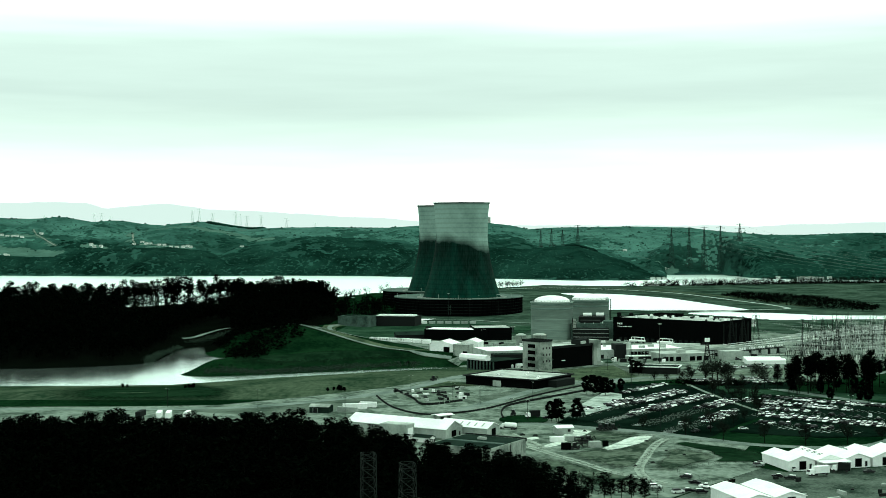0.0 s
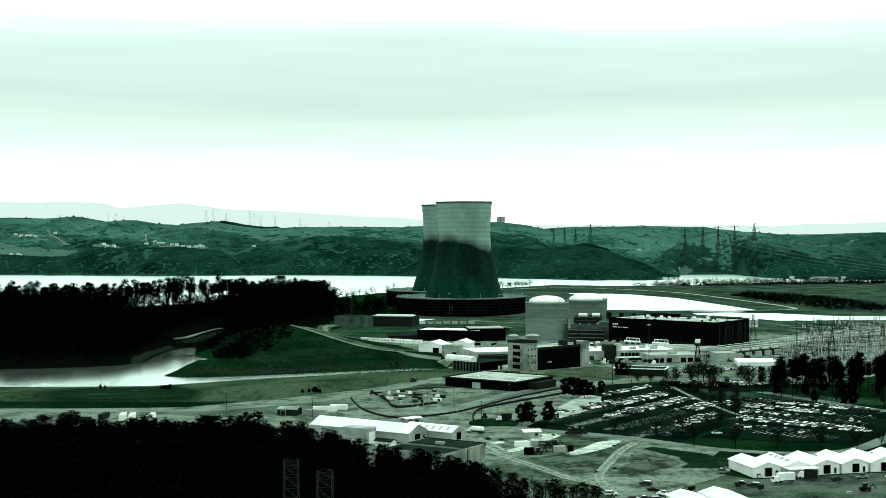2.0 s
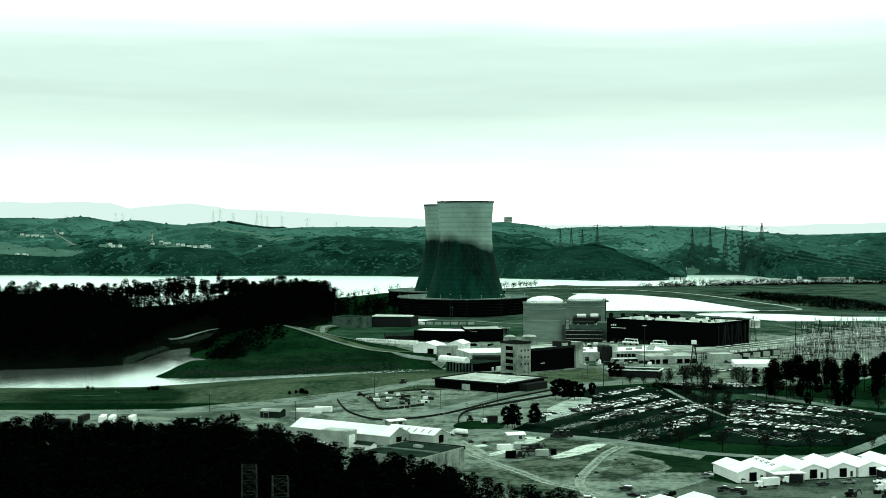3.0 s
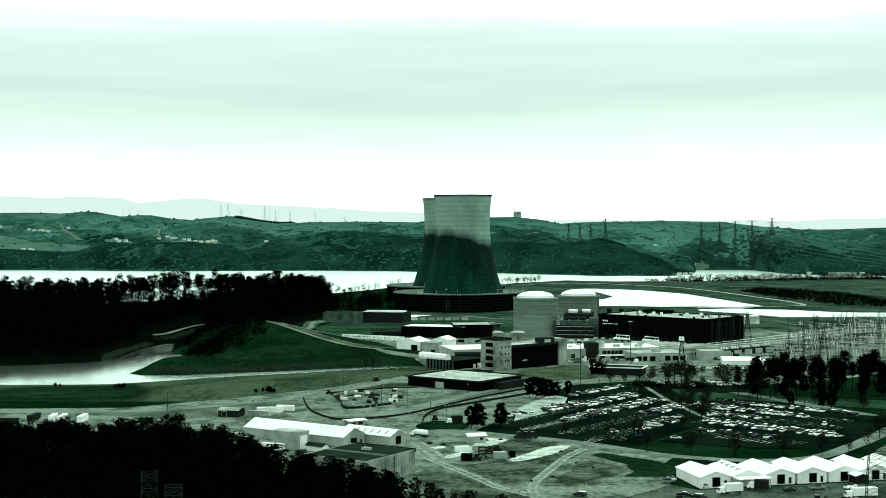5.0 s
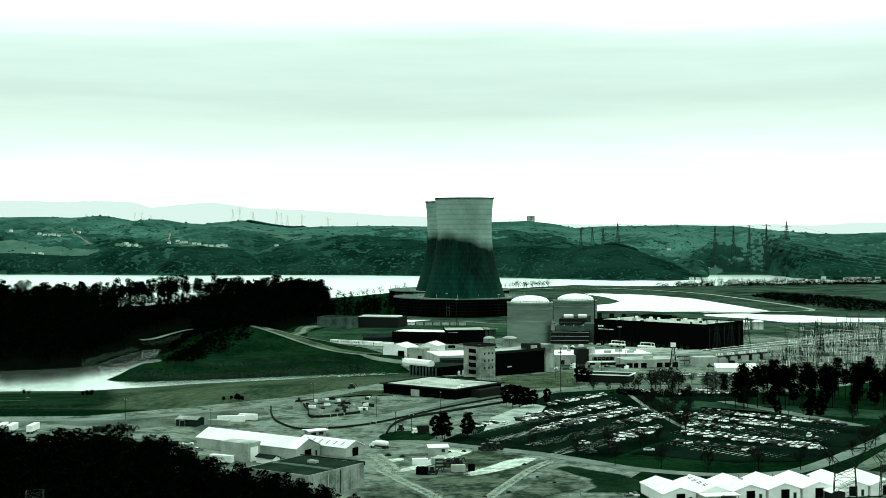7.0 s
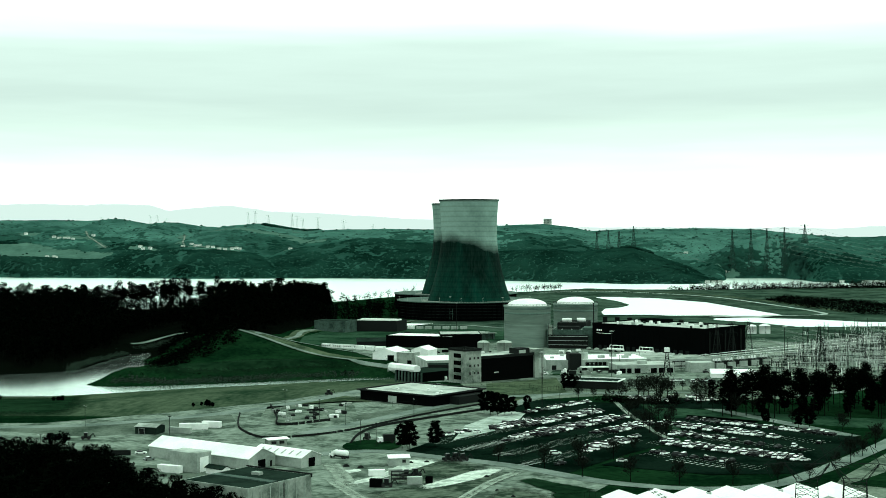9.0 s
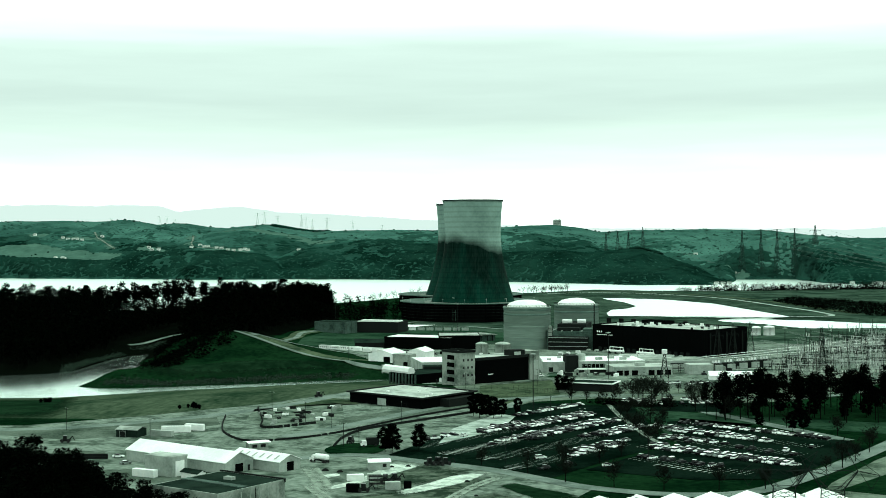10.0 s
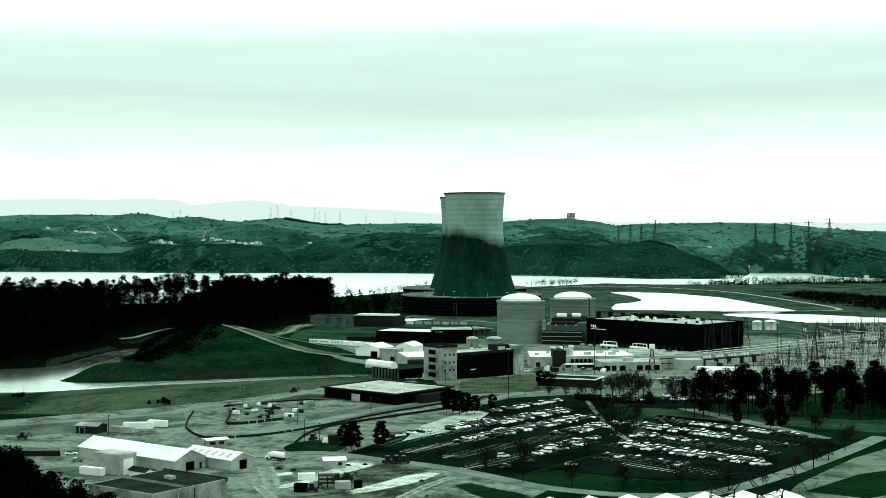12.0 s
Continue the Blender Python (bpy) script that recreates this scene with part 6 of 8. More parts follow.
flat_hall("store_building", "dark low store with stacked goods", frame_on(24, 1008, 48, 1012, -1.6), 26, 12, 4.5, DARKSTEEL, DARK_ROOF, 0.3)
pump = flat_hall("pump_house", "dark concrete pump house on the channel", frame_on(4, 990, 24, 972, -3), 26, 34, 4, BLACK, DARK_ROOF, 0.4)
for k in range(9):
    part("buttress", boxes((0.6 + k * 3.1, -1.1, -4, 1.2 + k * 3.1, 0, 4.2)), DARKCONC, pump)
pc = thing("pipe_culvert", "white round pipe culvert on the pump house", "pipe", frame_on(0, 1000, 22, 978, 2.5))
bm = bmesh.new()
pipe_loop(bm, [(0, 0, 0), (27, 0, 0)], 4.2)
part("pipe", bm, WHITE, pc)
part("pipe_collar", boxes((-0.6, -2.6, -2.8, 0, 2.6, 2.6)), PALE_WALL, pc)
for k in range(6):
    x, y = -82 + k * 9.3, 1204 - k * 4.6
    t = container(frame_on(x, y, x + 8, y - 3, gz(x, y) + 0.5), "white office trailer by the plant road", WHITE, 8.6, 3.0, "trailer")
    for q in range(4):
        part("window", boxes((0.9 + q * 1.9, -0.1, 1.3, 1.7 + q * 1.9, 0.02, 2.2)), GLASS, t)
    part("trailer_roof", boxes((-0.15, -0.15, 3.0, 8.75, 2.55, 3.15)), WHITE, t)
cp = flat_hall("store_building", "grey flat-roofed canopy building below the cooling tower", frame_on(24, 1322, 52, 1345, -6.2), 36, 24, 6.5, DARKCONC, CONCRETE, 0.4)
for k in range(6):
    part("post", boxes((2 + k * 6, -1.6, -1, 2.5 + k * 6, -1.1, 6.4)), DARKSTEEL, cp)
part("roof_overhang", boxes((-1, -2.2, 6.0, 37, 0, 6.5)), CONCRETE, cp)
blk = flat_hall("pump_block", "weathered concrete block beside the culvert", frame_on(-7, 1088, 6, 1082, -5), 14, 9, 9, CONCRETE, ROOF, 0.4)
part("opening", boxes((9, -0.1, 1, 12.5, 0.05, 4)), BLACK, blk, "dark opening")
dr = gable_hall("store_building", "low store with a dark pitched roof", frame_on(-60, 1248, -34, 1252, -5.2), 28, 18, 4.5, 7.0, DARKSTEEL, DARK_ROOF, "x")
for k in range(5):
    x = -50 + k * 8.0
    container(frame_on(x, 1178 - k * 3, x + 6.4, 1176 - k * 3, gz(x, 1176) + 0.3), "white site container by the plant road", WHITE, 6.2, 2.9)
for k in range(7):
    container(frame_on(-45 + k * 9, 1500, -38 + k * 9, 1500, -8), "pale container before the cooling tower", rr.choice((WHITE, PALE_WALL)), 7, 3.2)
flat_hall("concrete_bunker", "grey concrete basin building with a sloping front", frame_on(-132, 1446, -100, 1436, -8), 34, 26, 12, DARKCONC, DARK_ROOF, 0.6)
cl = flat_hall("concrete_bunker", "long dark concrete building with a bright roof strip", frame_on(-99, 1463, -50, 1452, -8), 50, 30, 11, DARKSTEEL, PALE_WALL, 0.8)
part("roof_strip", boxes((4, 20, 11.3, 46, 26, 12.4)), WHITE, cl, "white roof strip")
part("door", boxes((-18, -0.2, 0, -12, 0.1, 6)), PALE_WALL, cl)
water_pan = sheet("water_basin", [(-75, 1560), (-45, 1560), (-30, 1640), (-62, 1640)], WHITE, "pale bright basin beside the tower", "basin", 0.5)
for k in range(8):
    round_tank("small_tank", "small dark round tank by the reservoir", 148 + k * 13, 1640 - k * 10, -9, 2.6, 6.5, DARKSTEEL, 0.8)


# switchyard
SWITCHGROUND = material("crushed_stone", (0.3, 0.325, 0.285), 0.95, grain=0.5, scale=0.5, stain=0.9, stain_scale=0.05, dark=(0.04, 0.058, 0.046), gloss=0.0, crisp=0.5)
def gantry(m, label, w=16.0, h=13.0, steel=STEEL):
    t = thing("switchyard_gantry", label, "gantry", m, "switchyard gantries")
    for x in (0, w):
        bm = bmesh.new()
        for a, b in ((-0.7, -0.7), (0.7, -0.7), (0.7, 0.7), (-0.7, 0.7)):
            bar(bm, (x + a, b, -0.5), (x + a * 0.35, b * 0.35, h + 3), 0.1, 3)
        for k in range(6):
            z0, z1 = h * k / 6, h * (k + 1) / 6
            s0, s1 = 0.7 - 0.4 * k / 6, 0.7 - 0.4 * (k + 1) / 6
            bar(bm, (x - s0, -s0, z0), (x + s1, -s1, z1), 0.08, 3)
            bar(bm, (x + s0, s0, z0), (x - s1, s1, z1), 0.08, 3)
        part("lattice_post", bm, steel, t)
    bm = bmesh.new()
    for z in (h - 0.5, h + 0.5):
        bar(bm, (0, 0, z), (w, 0, z), 0.11, 3)
    for k in range(10):
        bar(bm, (w * k / 10, 0, h - 0.5 if k % 2 else h + 0.5), (w * (k + 1) / 10, 0, h + 0.5 if k % 2 else h - 0.5), 0.08, 3)
    part("lattice_beam", bm, steel, t)
    for k in range(3):
        bm = bmesh.new()
        x = w * (k + 0.5) / 3
        bar(bm, (x, 0, h - 0.5), (x, 0, h - 3.0), 0.22, 5)
        part("insulator", bm, WHITE, t)
    return t


def breaker(m, label):
    t = thing("circuit_breaker", label, "switchgear", m, "switchgear")
    part("cabinet", boxes((-1.2, -0.6, 0, 1.2, 0.6, 1.5)), PALE_WALL, t)
    for x in (-1.0, 0, 1.0):
        bm = bmesh.new()
        bar(bm, (x, 0, 1.5), (x, 0, 5.2), 0.3, 6)
        part("bushing", bm, WHITE if x else PALE_WALL, t)
    bm = bmesh.new()
    bar(bm, (-2.2, 0, 5.2), (2.2, 0, 5.2), 0.14, 4)
    part("busbar", bm, STEEL, t)
    return t


r4 = random.Random(11)
ga = gantry(pose(300, 1100, -3, 0, 0, 20), "grey lattice steel gantry of the switchyard")
gd = gantry(pose(316, 1120, -3, 0, 0, 10), "dark lattice steel gantry of the switchyard", 14.0, 16.0, DARKSTEEL)
br = breaker(pose(290, 1090, -3), "grey switchgear with white insulators")
n = 0
for i in range(15):
    for j in range(10):
        x, y = 244 + i * 19 + j * 12 + r4.uniform(-3, 3), 985 + j * 40 + i * 3 + r4.uniform(-5, 5)
        if x < 246 + max(0, y - 1080) * 0.42:
            continue
        z = gz(x, y)
        if inside_depth(np.array(x), np.array(y), BASIN) > -8:
            continue
        c = copy_thing(ga if (i + j) % 3 == 0 else gd, pose(x, y, z, 0, 0, 8 + r4.choice((0, 0, 90)) + r4.uniform(-2, 2)))
        s = r4.uniform(0.55, 1.1)
        c.scale = (s * 0.8, s, s)
        for k in range(1):
            xb, yb = x + r4.uniform(-8, 8), y + r4.uniform(6, 20)
            copy_thing(br, pose(xb, yb, gz(xb, yb), 0, 0, r4.uniform(0, 20)))
sheet("pavement", [(222, 1010), (300, 968), (600, 990), (700, 1420), (470, 1500), (330, 1330), (262, 1200), (225, 1120), (206, 1060)], SWITCHGROUND, "grey gravel of the switchyard", "yard", 0.16)
for k in range(3):
    bm = bmesh.new()
    pipe_loop(bm, [(206 + k * 3, 1112 - k * 9, 0.5), (262 + k * 6, 1170 - k * 12, 1), (340 + k * 9, 1256 - k * 16, 1.5), (470 + k * 10, 1384 - k * 22, 1.5)], 0.22)
    b = part("bus_pipe", bm, WHITE)
    tagged(b, "long pale busbar pipe across the switchyard", "busbar", "busbars")
    for q in range(7):
        x, y = 218 + q * 34 + k * 4, 1132 + q * 36 - k * 11
        s = part("bus_support", boxes((-0.2, -0.2, -7, 0.2, 0.2, 1.0)), STEEL)
        s.matrix_basis = pose(x, y, 0)
        tagged(s, "grey steel post carrying a busbar", "post", "busbar posts")
for k in range(5):
    t = thing("transformer", "dark power transformer by the turbine hall", "transformer", frame_on(214 + k * 9, 1042 + k * 8, 221 + k * 9, 1046 + k * 8, -2.4))
    part("tank", boxes((0, 0, 0, 8, 5, 5)), DARKSTEEL, t)
    part("radiator", boxes((1, -1.2, 0.6, 7, 0, 4.4)), PALE_WALL, t)
    part("conservator", boxes((1, 1.5, 5.6, 6.5, 3, 7)), WHITE, t)
    for x in (1.5, 4, 6.5):
        bm = bmesh.new()
        bar(bm, (x, 2, 5), (x, 0.6, 8.5), 0.4, 6)
        part("bushing", bm, PALE_WALL, t)


# strung conductors and small gear between the gantries
bm = bmesh.new()
for i in range(210):
    x, y = 258 + r4.random() * 280, 995 + r4.random() * 340
    if x < 246 + max(0, y - 1080) * 0.42:
        continue
    h0, ln = r4.uniform(4, 13), r4.uniform(30, 80)
    dx, dy = (ln, ln * 0.18) if i % 3 else (-ln * 0.25, ln)
    a, b = Vector((x, y, gz(x, y) + h0)), Vector((x + dx, y + dy, gz(x + dx, y + dy) + h0))
    for s in (-2.5, 0, 2.5):
        o = Vector((-dy, dx, 0)).normalized() * s
        c = (a + b) / 2 + o - Vector((0, 0, 1.5))
        bar(bm, a + o, c, 0.1, 3)
        bar(bm, c, b + o, 0.1, 3)
tagged(part("conductor", bm, STEEL), "thin conductors strung across the switchyard", "cables", kind="stuff")
for steel, seed in ((STEEL, 21), (DARKSTEEL, 22), (DARKSTEEL, 23)):
    r5 = random.Random(seed)
    bm = bmesh.new()
    for i in range(230):
        y = 985 + r5.random() * 400
        x = max(238, 238 + (y - 1050) * 0.42) + r5.random() * 270
        if inside_depth(np.array(x), np.array(y), BASIN) > -8:
            continue
        z, h0, w0 = gz(x, y), 4 + 11 * r5.random() ** 2.2, r5.uniform(7, 18)
        for d in (0, w0):
            bar(bm, (x + d - 0.4, y, z - 0.3), (x + d, y, z + h0), 0.14, 3)
            bar(bm, (x + d + 0.4, y, z - 0.3), (x + d, y, z + h0), 0.14, 3)
        bar(bm, (x, y, z + h0 - 1), (x + w0, y + 1.5, z + h0 - 1), 0.16, 3)
        bar(bm, (x, y, z + h0 - 1.9), (x + w0, y + 1.5, z + h0 - 1.9), 0.12, 3)
        bar(bm, (x, y, z + 4), (x + w0, y + 1.5, z + 4), 0.14, 3)
        for q in range(3):
            bar(bm, (x + w0 * (q + 0.5) / 3, y + 0.7, z + h0 - 1.9), (x + w0 * (q + 0.5) / 3, y + 0.7, z + h0 - 4), 0.26, 4)
    tagged(part("steel_frame", bm, steel), "dense steel frames and insulators of the switchyard", "switchgear", kind="stuff")
bm = bmesh.new()
for i in range(420):
    x, y = 252 + r4.random() * 300, 985 + r4.random() * 350
    if x < 246 + max(0, y - 1080) * 0.42:
        continue
    z = gz(x, y)
    h0 = r4.uniform(2.5, 6)
    bar(bm, (x, y, z), (x, y, z + h0), r4.uniform(0.15, 0.35), 4)
    box(bm, x - 0.5, y - 0.4, z, x + 0.5, y + 0.4, z + r4.uniform(0.6, 1.6))
tagged(part("insulator_post", bm, PALE_WALL), "pale insulator posts standing on crushed stone", "switchgear", kind="stuff")
# lattice transmission towers
def lattice_tower(m, label, h, base, arms, mat, w=0.35, levels=8, name="transmission_tower", top=0.6):
    t = thing(name, label, "pylon", m)
    half = lambda z: (base / 2 - top) * (1 - z / h) ** 1.15 + top
    bm = bmesh.new()
    zs = [h * (1 - (1 - k / levels) ** 1.3) for k in range(levels + 1)]
    bm.free()
    for sx, sy in ((-1, -1), (1, -1), (1, 1), (-1, 1)):
        bm = bmesh.new()
        sweep(bm, [(sx * half(a), sy * half(a), a) for a in zs], w)
        part("leg", bm, mat, t)
    bm = bmesh.new()
    for a, b in zip(zs, zs[1:]):
        for sx, sy, tx, ty in ((-1, -1, 1, -1), (1, -1, 1, 1), (1, 1, -1, 1), (-1, 1, -1, -1)):
            bar(bm, (sx * half(a), sy * half(a), a), (tx * half(b), ty * half(b), b), w * 0.6, 3)
            bar(bm, (tx * half(a), ty * half(a), a), (sx * half(b), sy * half(b), b), w * 0.6, 3)
            bar(bm, (sx * half(b), sy * half(b), b), (tx * half(b), ty * half(b), b), w * 0.6, 3)
    part("bracing", bm, mat, t, kind="stuff")
    for z, reach in arms:
        bm = bmesh.new()
        for s in (-1, 1):
            bar(bm, (0, 0.5, z), (s * reach, 0, z + 0.4), w * 0.7, 3)
            bar(bm, (0, -0.5, z), (s * reach, 0, z + 0.4), w * 0.7, 3)
            bar(bm, (0, 0, z + 2.2), (s * reach, 0, z + 0.4), w * 0.7, 3)
            bar(bm, (s * reach, 0, z + 0.4), (s * reach, 0, z - 1.8), w * 0.6, 4)
        part("crossarm", bm, mat, t, kind="stuff")
    return t


PYLON_FAR = material("distant_pylon_steel", (0.012, 0.025, 0.02), 0.8)
PYLON_NEAR = material("pylon_steel_dull", (0.011, 0.0145, 0.0125), 0.8, grain=0.3, scale=2.0)
lattice_tower(pose(-27.0, 390, -4, 0, 0, 15), "dull lattice power pylon rising from the pines", 35.5, 4.6, ((20, 7),), PYLON_NEAR, 0.13, 10, top=1.9)
lattice_tower(pose(-14.8, 366, -4, 0, 0, 15), "dull lattice power pylon among the pines", 36.8, 4.6, ((26, 6),), PYLON_NEAR, 0.13, 10, top=1.9)


def waist_pylon(m, label, h):
    """A broad pylon: lattice body, and two horns that carry the crossarm."""
    t = lattice_tower(m, label, h, 9.0, (), DARKSTEEL, 0.15, 9, top=2.6)
    for s in (-1, 1):
        struts = [((s * 3.4, 0, h + 8.5), (s * 10.5, 0, h + 3.4), 0.1), ((s * 10.5, 0, h + 3.4), (s * 8.6, 0, h), 0.09), ((s * 8.6, 0, h), (s * 6.2, 0, h + 3.8), 0.09)]
        for q in (-0.7, 0.7):
            tip = (s * 5.6, q, h + 4.2)
            struts += [((s * 2.6, q, h), tip, 0.13), ((s * 1.2, q, h), tip, 0.09), (tip, (s * 3.4, 0, h + 8.5), 0.1), (tip, (s * 10.5, 0, h + 3.4), 0.1)]
        for a, b, w in struts:
            bm = bmesh.new()
            bar(bm, a, b, w, 3)
            part("strut", bm, DARKSTEEL, t)
    bm = bmesh.new()
    for k in range(8):
        a, b = -5.6 + k * 1.4, -5.6 + (k + 1) * 1.4
        bar(bm, (a, 0, h + 4.2), (b, 0, h + 4.2), 0.12, 3)
        bar(bm, (a, 0, h + (4.2 if k % 2 else 3.2)), (b, 0, h + (3.2 if k % 2 else 4.2)), 0.09, 3)
    part("crossarm", bm, DARKSTEEL, t)
    return t


waist_pylon(pose(172, 466, -4, 0, 0, -10), "dark lattice power pylon before the storage halls", 30.5)
waist_pylon(pose(181, 452, -4, 0, 0, -10), "dark lattice power pylon before the storage halls", 33.0)
for x, y in ((228, 1148), (241, 1164), (256, 1182), (279, 1010), (330, 1060), (395, 1110), (300, 1130)):
    lattice_tower(pose(x, y, -4.5), "dark lattice dead-end tower of the switchyard", 26, 7, ((18, 4), (25, 3)), DARKSTEEL, 0.17, 6)
SHORE_PYLONS = ((510, 3296, 101), (552, 3292, 102), (588, 3290, 103), (627, 3288, 104.5), (670, 3270, 111))
for x, y, top_z in SHORE_PYLONS:
    h = top_z - gz(x, y)
    lattice_tower(pose(x, y, gz(x, y), 0, 0, 25), "tall dark lattice pylon on the far lake shore", h, 12, ((h - 24, 13), (h - 13, 15), (h - 3, 12)), PYLON_FAR, 0.5, 12)
for x, y, top_z in ((285, 3316, 109), (204, 3480, 96), (233, 3500, 100), (257, 3440, 97)):
    h = top_z - gz(x, y)
    lattice_tower(pose(x, y, gz(x, y), 0, 0, 25), "dark lattice pylon on the grassy knoll beyond the lake", h, 9, ((h - 13, 11), (h - 3, 9)), PYLON_FAR, 0.42, 8)
# haze over the skyline pylons is put into a pale base colour
SKYP = material("hazy_pylon_steel", (0.75, 0.77, 0.76), 0.8)
for x, y, top_z in ((-826, 4161, 161), (-805, 4166, 165), (-766, 4174, 152), (-696, 4188, 156), (-682, 4190, 149), (-664, 4194, 143), (-620, 4201, 146), (-543, 4214, 137), (-1131, 4170, 153), (-1109, 4170, 153), (-1082, 4170, 143), (-1285, 4170, 147), (-454, 4226, 123)):
    z0 = gz(x, y) - 1
    lattice_tower(pose(x, y, z0, 0, 0, rr.uniform(0, 40)), "pale hazy lattice pylon on the skyline", top_z - z0, 9, ((top_z - z0 - 9, 9), (top_z - z0 - 2, 7)), SKYP, 0.38, 6)
# power lines
CABLE = material("power_cable", (0.3, 0.32, 0.31), 0.6)


def cable(a, b, sag, r, label, mat=CABLE):
    bm = bmesh.new()
    a, b = Vector(a), Vector(b)
    side = (b - a).cross(Vector((0, 0, 1))).normalized()
    prev = None
    for k in range(17):
        t = k / 16
        q = a.lerp(b, t) - Vector((0, 0, sag * 4 * t * (1 - t)))
        ring = [bm.verts.new(q + d * r * 0.7) for d in (side, Vector((0, 0, 1)), -side - Vector((0, 0, 1)))]
        if prev:
            for i in range(3):
                bm.faces.new((prev[i], prev[(i + 1) % 3], ring[(i + 1) % 3], ring[i]))
        prev = ring
    bmesh.ops.recalc_face_normals(bm, faces=bm.faces[:])
    return tagged(part("power_cable", bm, mat), label, "cable", "power lines")


cable((-27, 390, 16), (-330, 410, 17), 4, 0.07, "thin power cable over the pines")
cable((-27, 390, 16), (-14.8, 366, 22), 1, 0.06, "thin power cable between pylons")
cable((-14.8, 366, 22), (120, 320, 18), 3, 0.05, "thin power cable over the pines")
LINE = material("far_power_line", (0.1, 0.13, 0.115), 0.8)
for k, (x, y, h) in enumerate(SHORE_PYLONS):
    for s in (4, 14, 24):
        cable((x, y, h - s), (x + 400, 1500 + 40 * k, 20), 30, 0.13, "power line sloping from the far pylon to the switchyard", LINE)
for s, h in ((0, 104), (11, 95)):
    cable((285, 3316, h), (420, 2990, 30), 8, 0.2, "power line sloping down from the knoll", LINE)


# trees
def tri_cloud(r, centre, size, count, leaf):
    """Loose triangles filling an ellipsoid about centre."""
    d = r.normal(size=(count, 3))
    d = d / np.linalg.norm(d, axis=1, keepdims=True) * r.uniform(0.45, 1.0, (count, 1)) ** 0.6 * np.array(size) + np.array(centre)
    v = d[:, None, :] + r.normal(size=(count, 3, 3)) * leaf * np.array([1, 1, 0.65])
    return v.reshape(-1, 3)


def rod(a, b, ra, rb, sides=5):
    a, b = np.array(a, float), np.array(b, float)
    d = (b - a) / np.linalg.norm(b - a)
    u = np.cross(d, (0.3, 0.9, 0.2))
    u /= np.linalg.norm(u)
    w = np.cross(d, u)
    ang = np.arange(sides) * math.tau / sides
    ring = np.cos(ang)[:, None] * u + np.sin(ang)[:, None] * w
    A, B = a + ring * ra, b + ring * rb
    out = []
    for k in range(sides):
        j = (k + 1) % sides
        out += [A[k], A[j], B[j], A[k], B[j], B[k]]
    return np.array(out)


def pine_shape(seed, clumps, leaves, height=18.0, low=0.35, leaf=0.55, wide=0.17, belly=0.4):
    """Pine of loose needle clumps on short limbs: (trunk soup, crown soup)."""
    r = np.random.RandomState(seed)
    lean = r.uniform(-0.6, 0.6, 2)
    trunk = [rod((0, 0, -1), (lean[0] * 0.5, lean[1] * 0.5, height * 0.55), 0.26, 0.17), rod((lean[0] * 0.5, lean[1] * 0.5, height * 0.55), (lean[0], lean[1], height * 0.97), 0.17, 0.05)]
    crown = []
    for k in range(clumps):
        f = low + (1 - low) * (k + r.uniform(0, 0.8)) / clumps
        g = (f - low) / (1 - low)
        rad = height * wide * math.sqrt(max(0.05, 1 - ((g - belly) / (0.99 - belly + 0.03)) ** 2 if g > belly else 1 - ((belly - g) / 0.7) ** 2))
        a = k * 2.4 + r.uniform(-0.6, 0.6)
        reach = rad * r.uniform(0.35, 1.0)
        c = (lean[0] * f + reach * math.cos(a), lean[1] * f + reach * math.sin(a), height * f)
        if clumps > 17:
            trunk.append(rod((lean[0] * f, lean[1] * f, height * f - 0.8), c, 0.07, 0.03, 3))
        s = r.uniform(0.75, 1.35) * height / 18
        crown.append(tri_cloud(r, c, (1.7 * s, 1.7 * s, 0.95 * s), leaves, leaf))
    return np.concatenate(trunk), np.concatenate(crown)


def bare_shape(seed, height=10.0, limbs=9, twigs=9):
    """Leafless broad-leaved tree: trunk, limbs and a haze of twigs."""
    r = np.random.RandomState(seed)
    trunk = [rod((0, 0, -0.5), (0, 0, height * 0.3), 0.2, 0.15), rod((0, 0, height * 0.3), (r.uniform(-.3, .3), r.uniform(-.3, .3), height * 0.85), 0.15, 0.03)]
    crown = []
    for k in range(limbs):
        a, f = k * 2.4 + r.uniform(-0.4, 0.4), r.uniform(0.22, 0.62)
        reach = height * r.uniform(0.22, 0.36) * (1.15 - f * 0.6)
        e = np.array((reach * math.cos(a), reach * math.sin(a), height * min(0.95, f + r.uniform(0.18, 0.36))))
        b = np.array((0, 0, height * f))
        trunk.append(rod(b, e, 0.09, 0.03, 3))
        for j in range(twigs):
            t = r.uniform(0.35, 1.0)
            p = b + (e - b) * t
            q = p + r.normal(size=3) * height * 0.085 + np.array((0, 0, height * 0.07))
            crown.append(rod(p, q, 0.035, 0.012, 3)[:12])
            for i in range(3):
                q2 = q + r.normal(size=3) * height * 0.06 + np.array((0, 0, height * 0.04))
                w = r.normal(size=3) * 0.09
                crown.append(np.array((q - w, q + w, q2)))
    return np.concatenate(trunk), np.concatenate(crown)


def soup_part(name, soup, mat, parent):
    tris = np.arange(len(soup)).reshape(-1, 3)
    o = new(name, array_mesh(name, soup, tris, [mat]))
    o.parent = parent
    return o


def single_tree(name, shape, mats, label, category="tree", group=""):
    t = thing(name, label, category, pose(0, 0, 0), group)
    soup_part("trunk", shape[0], mats[0], t)
    soup_part("crown", shape[1], mats[1], t)
    return t


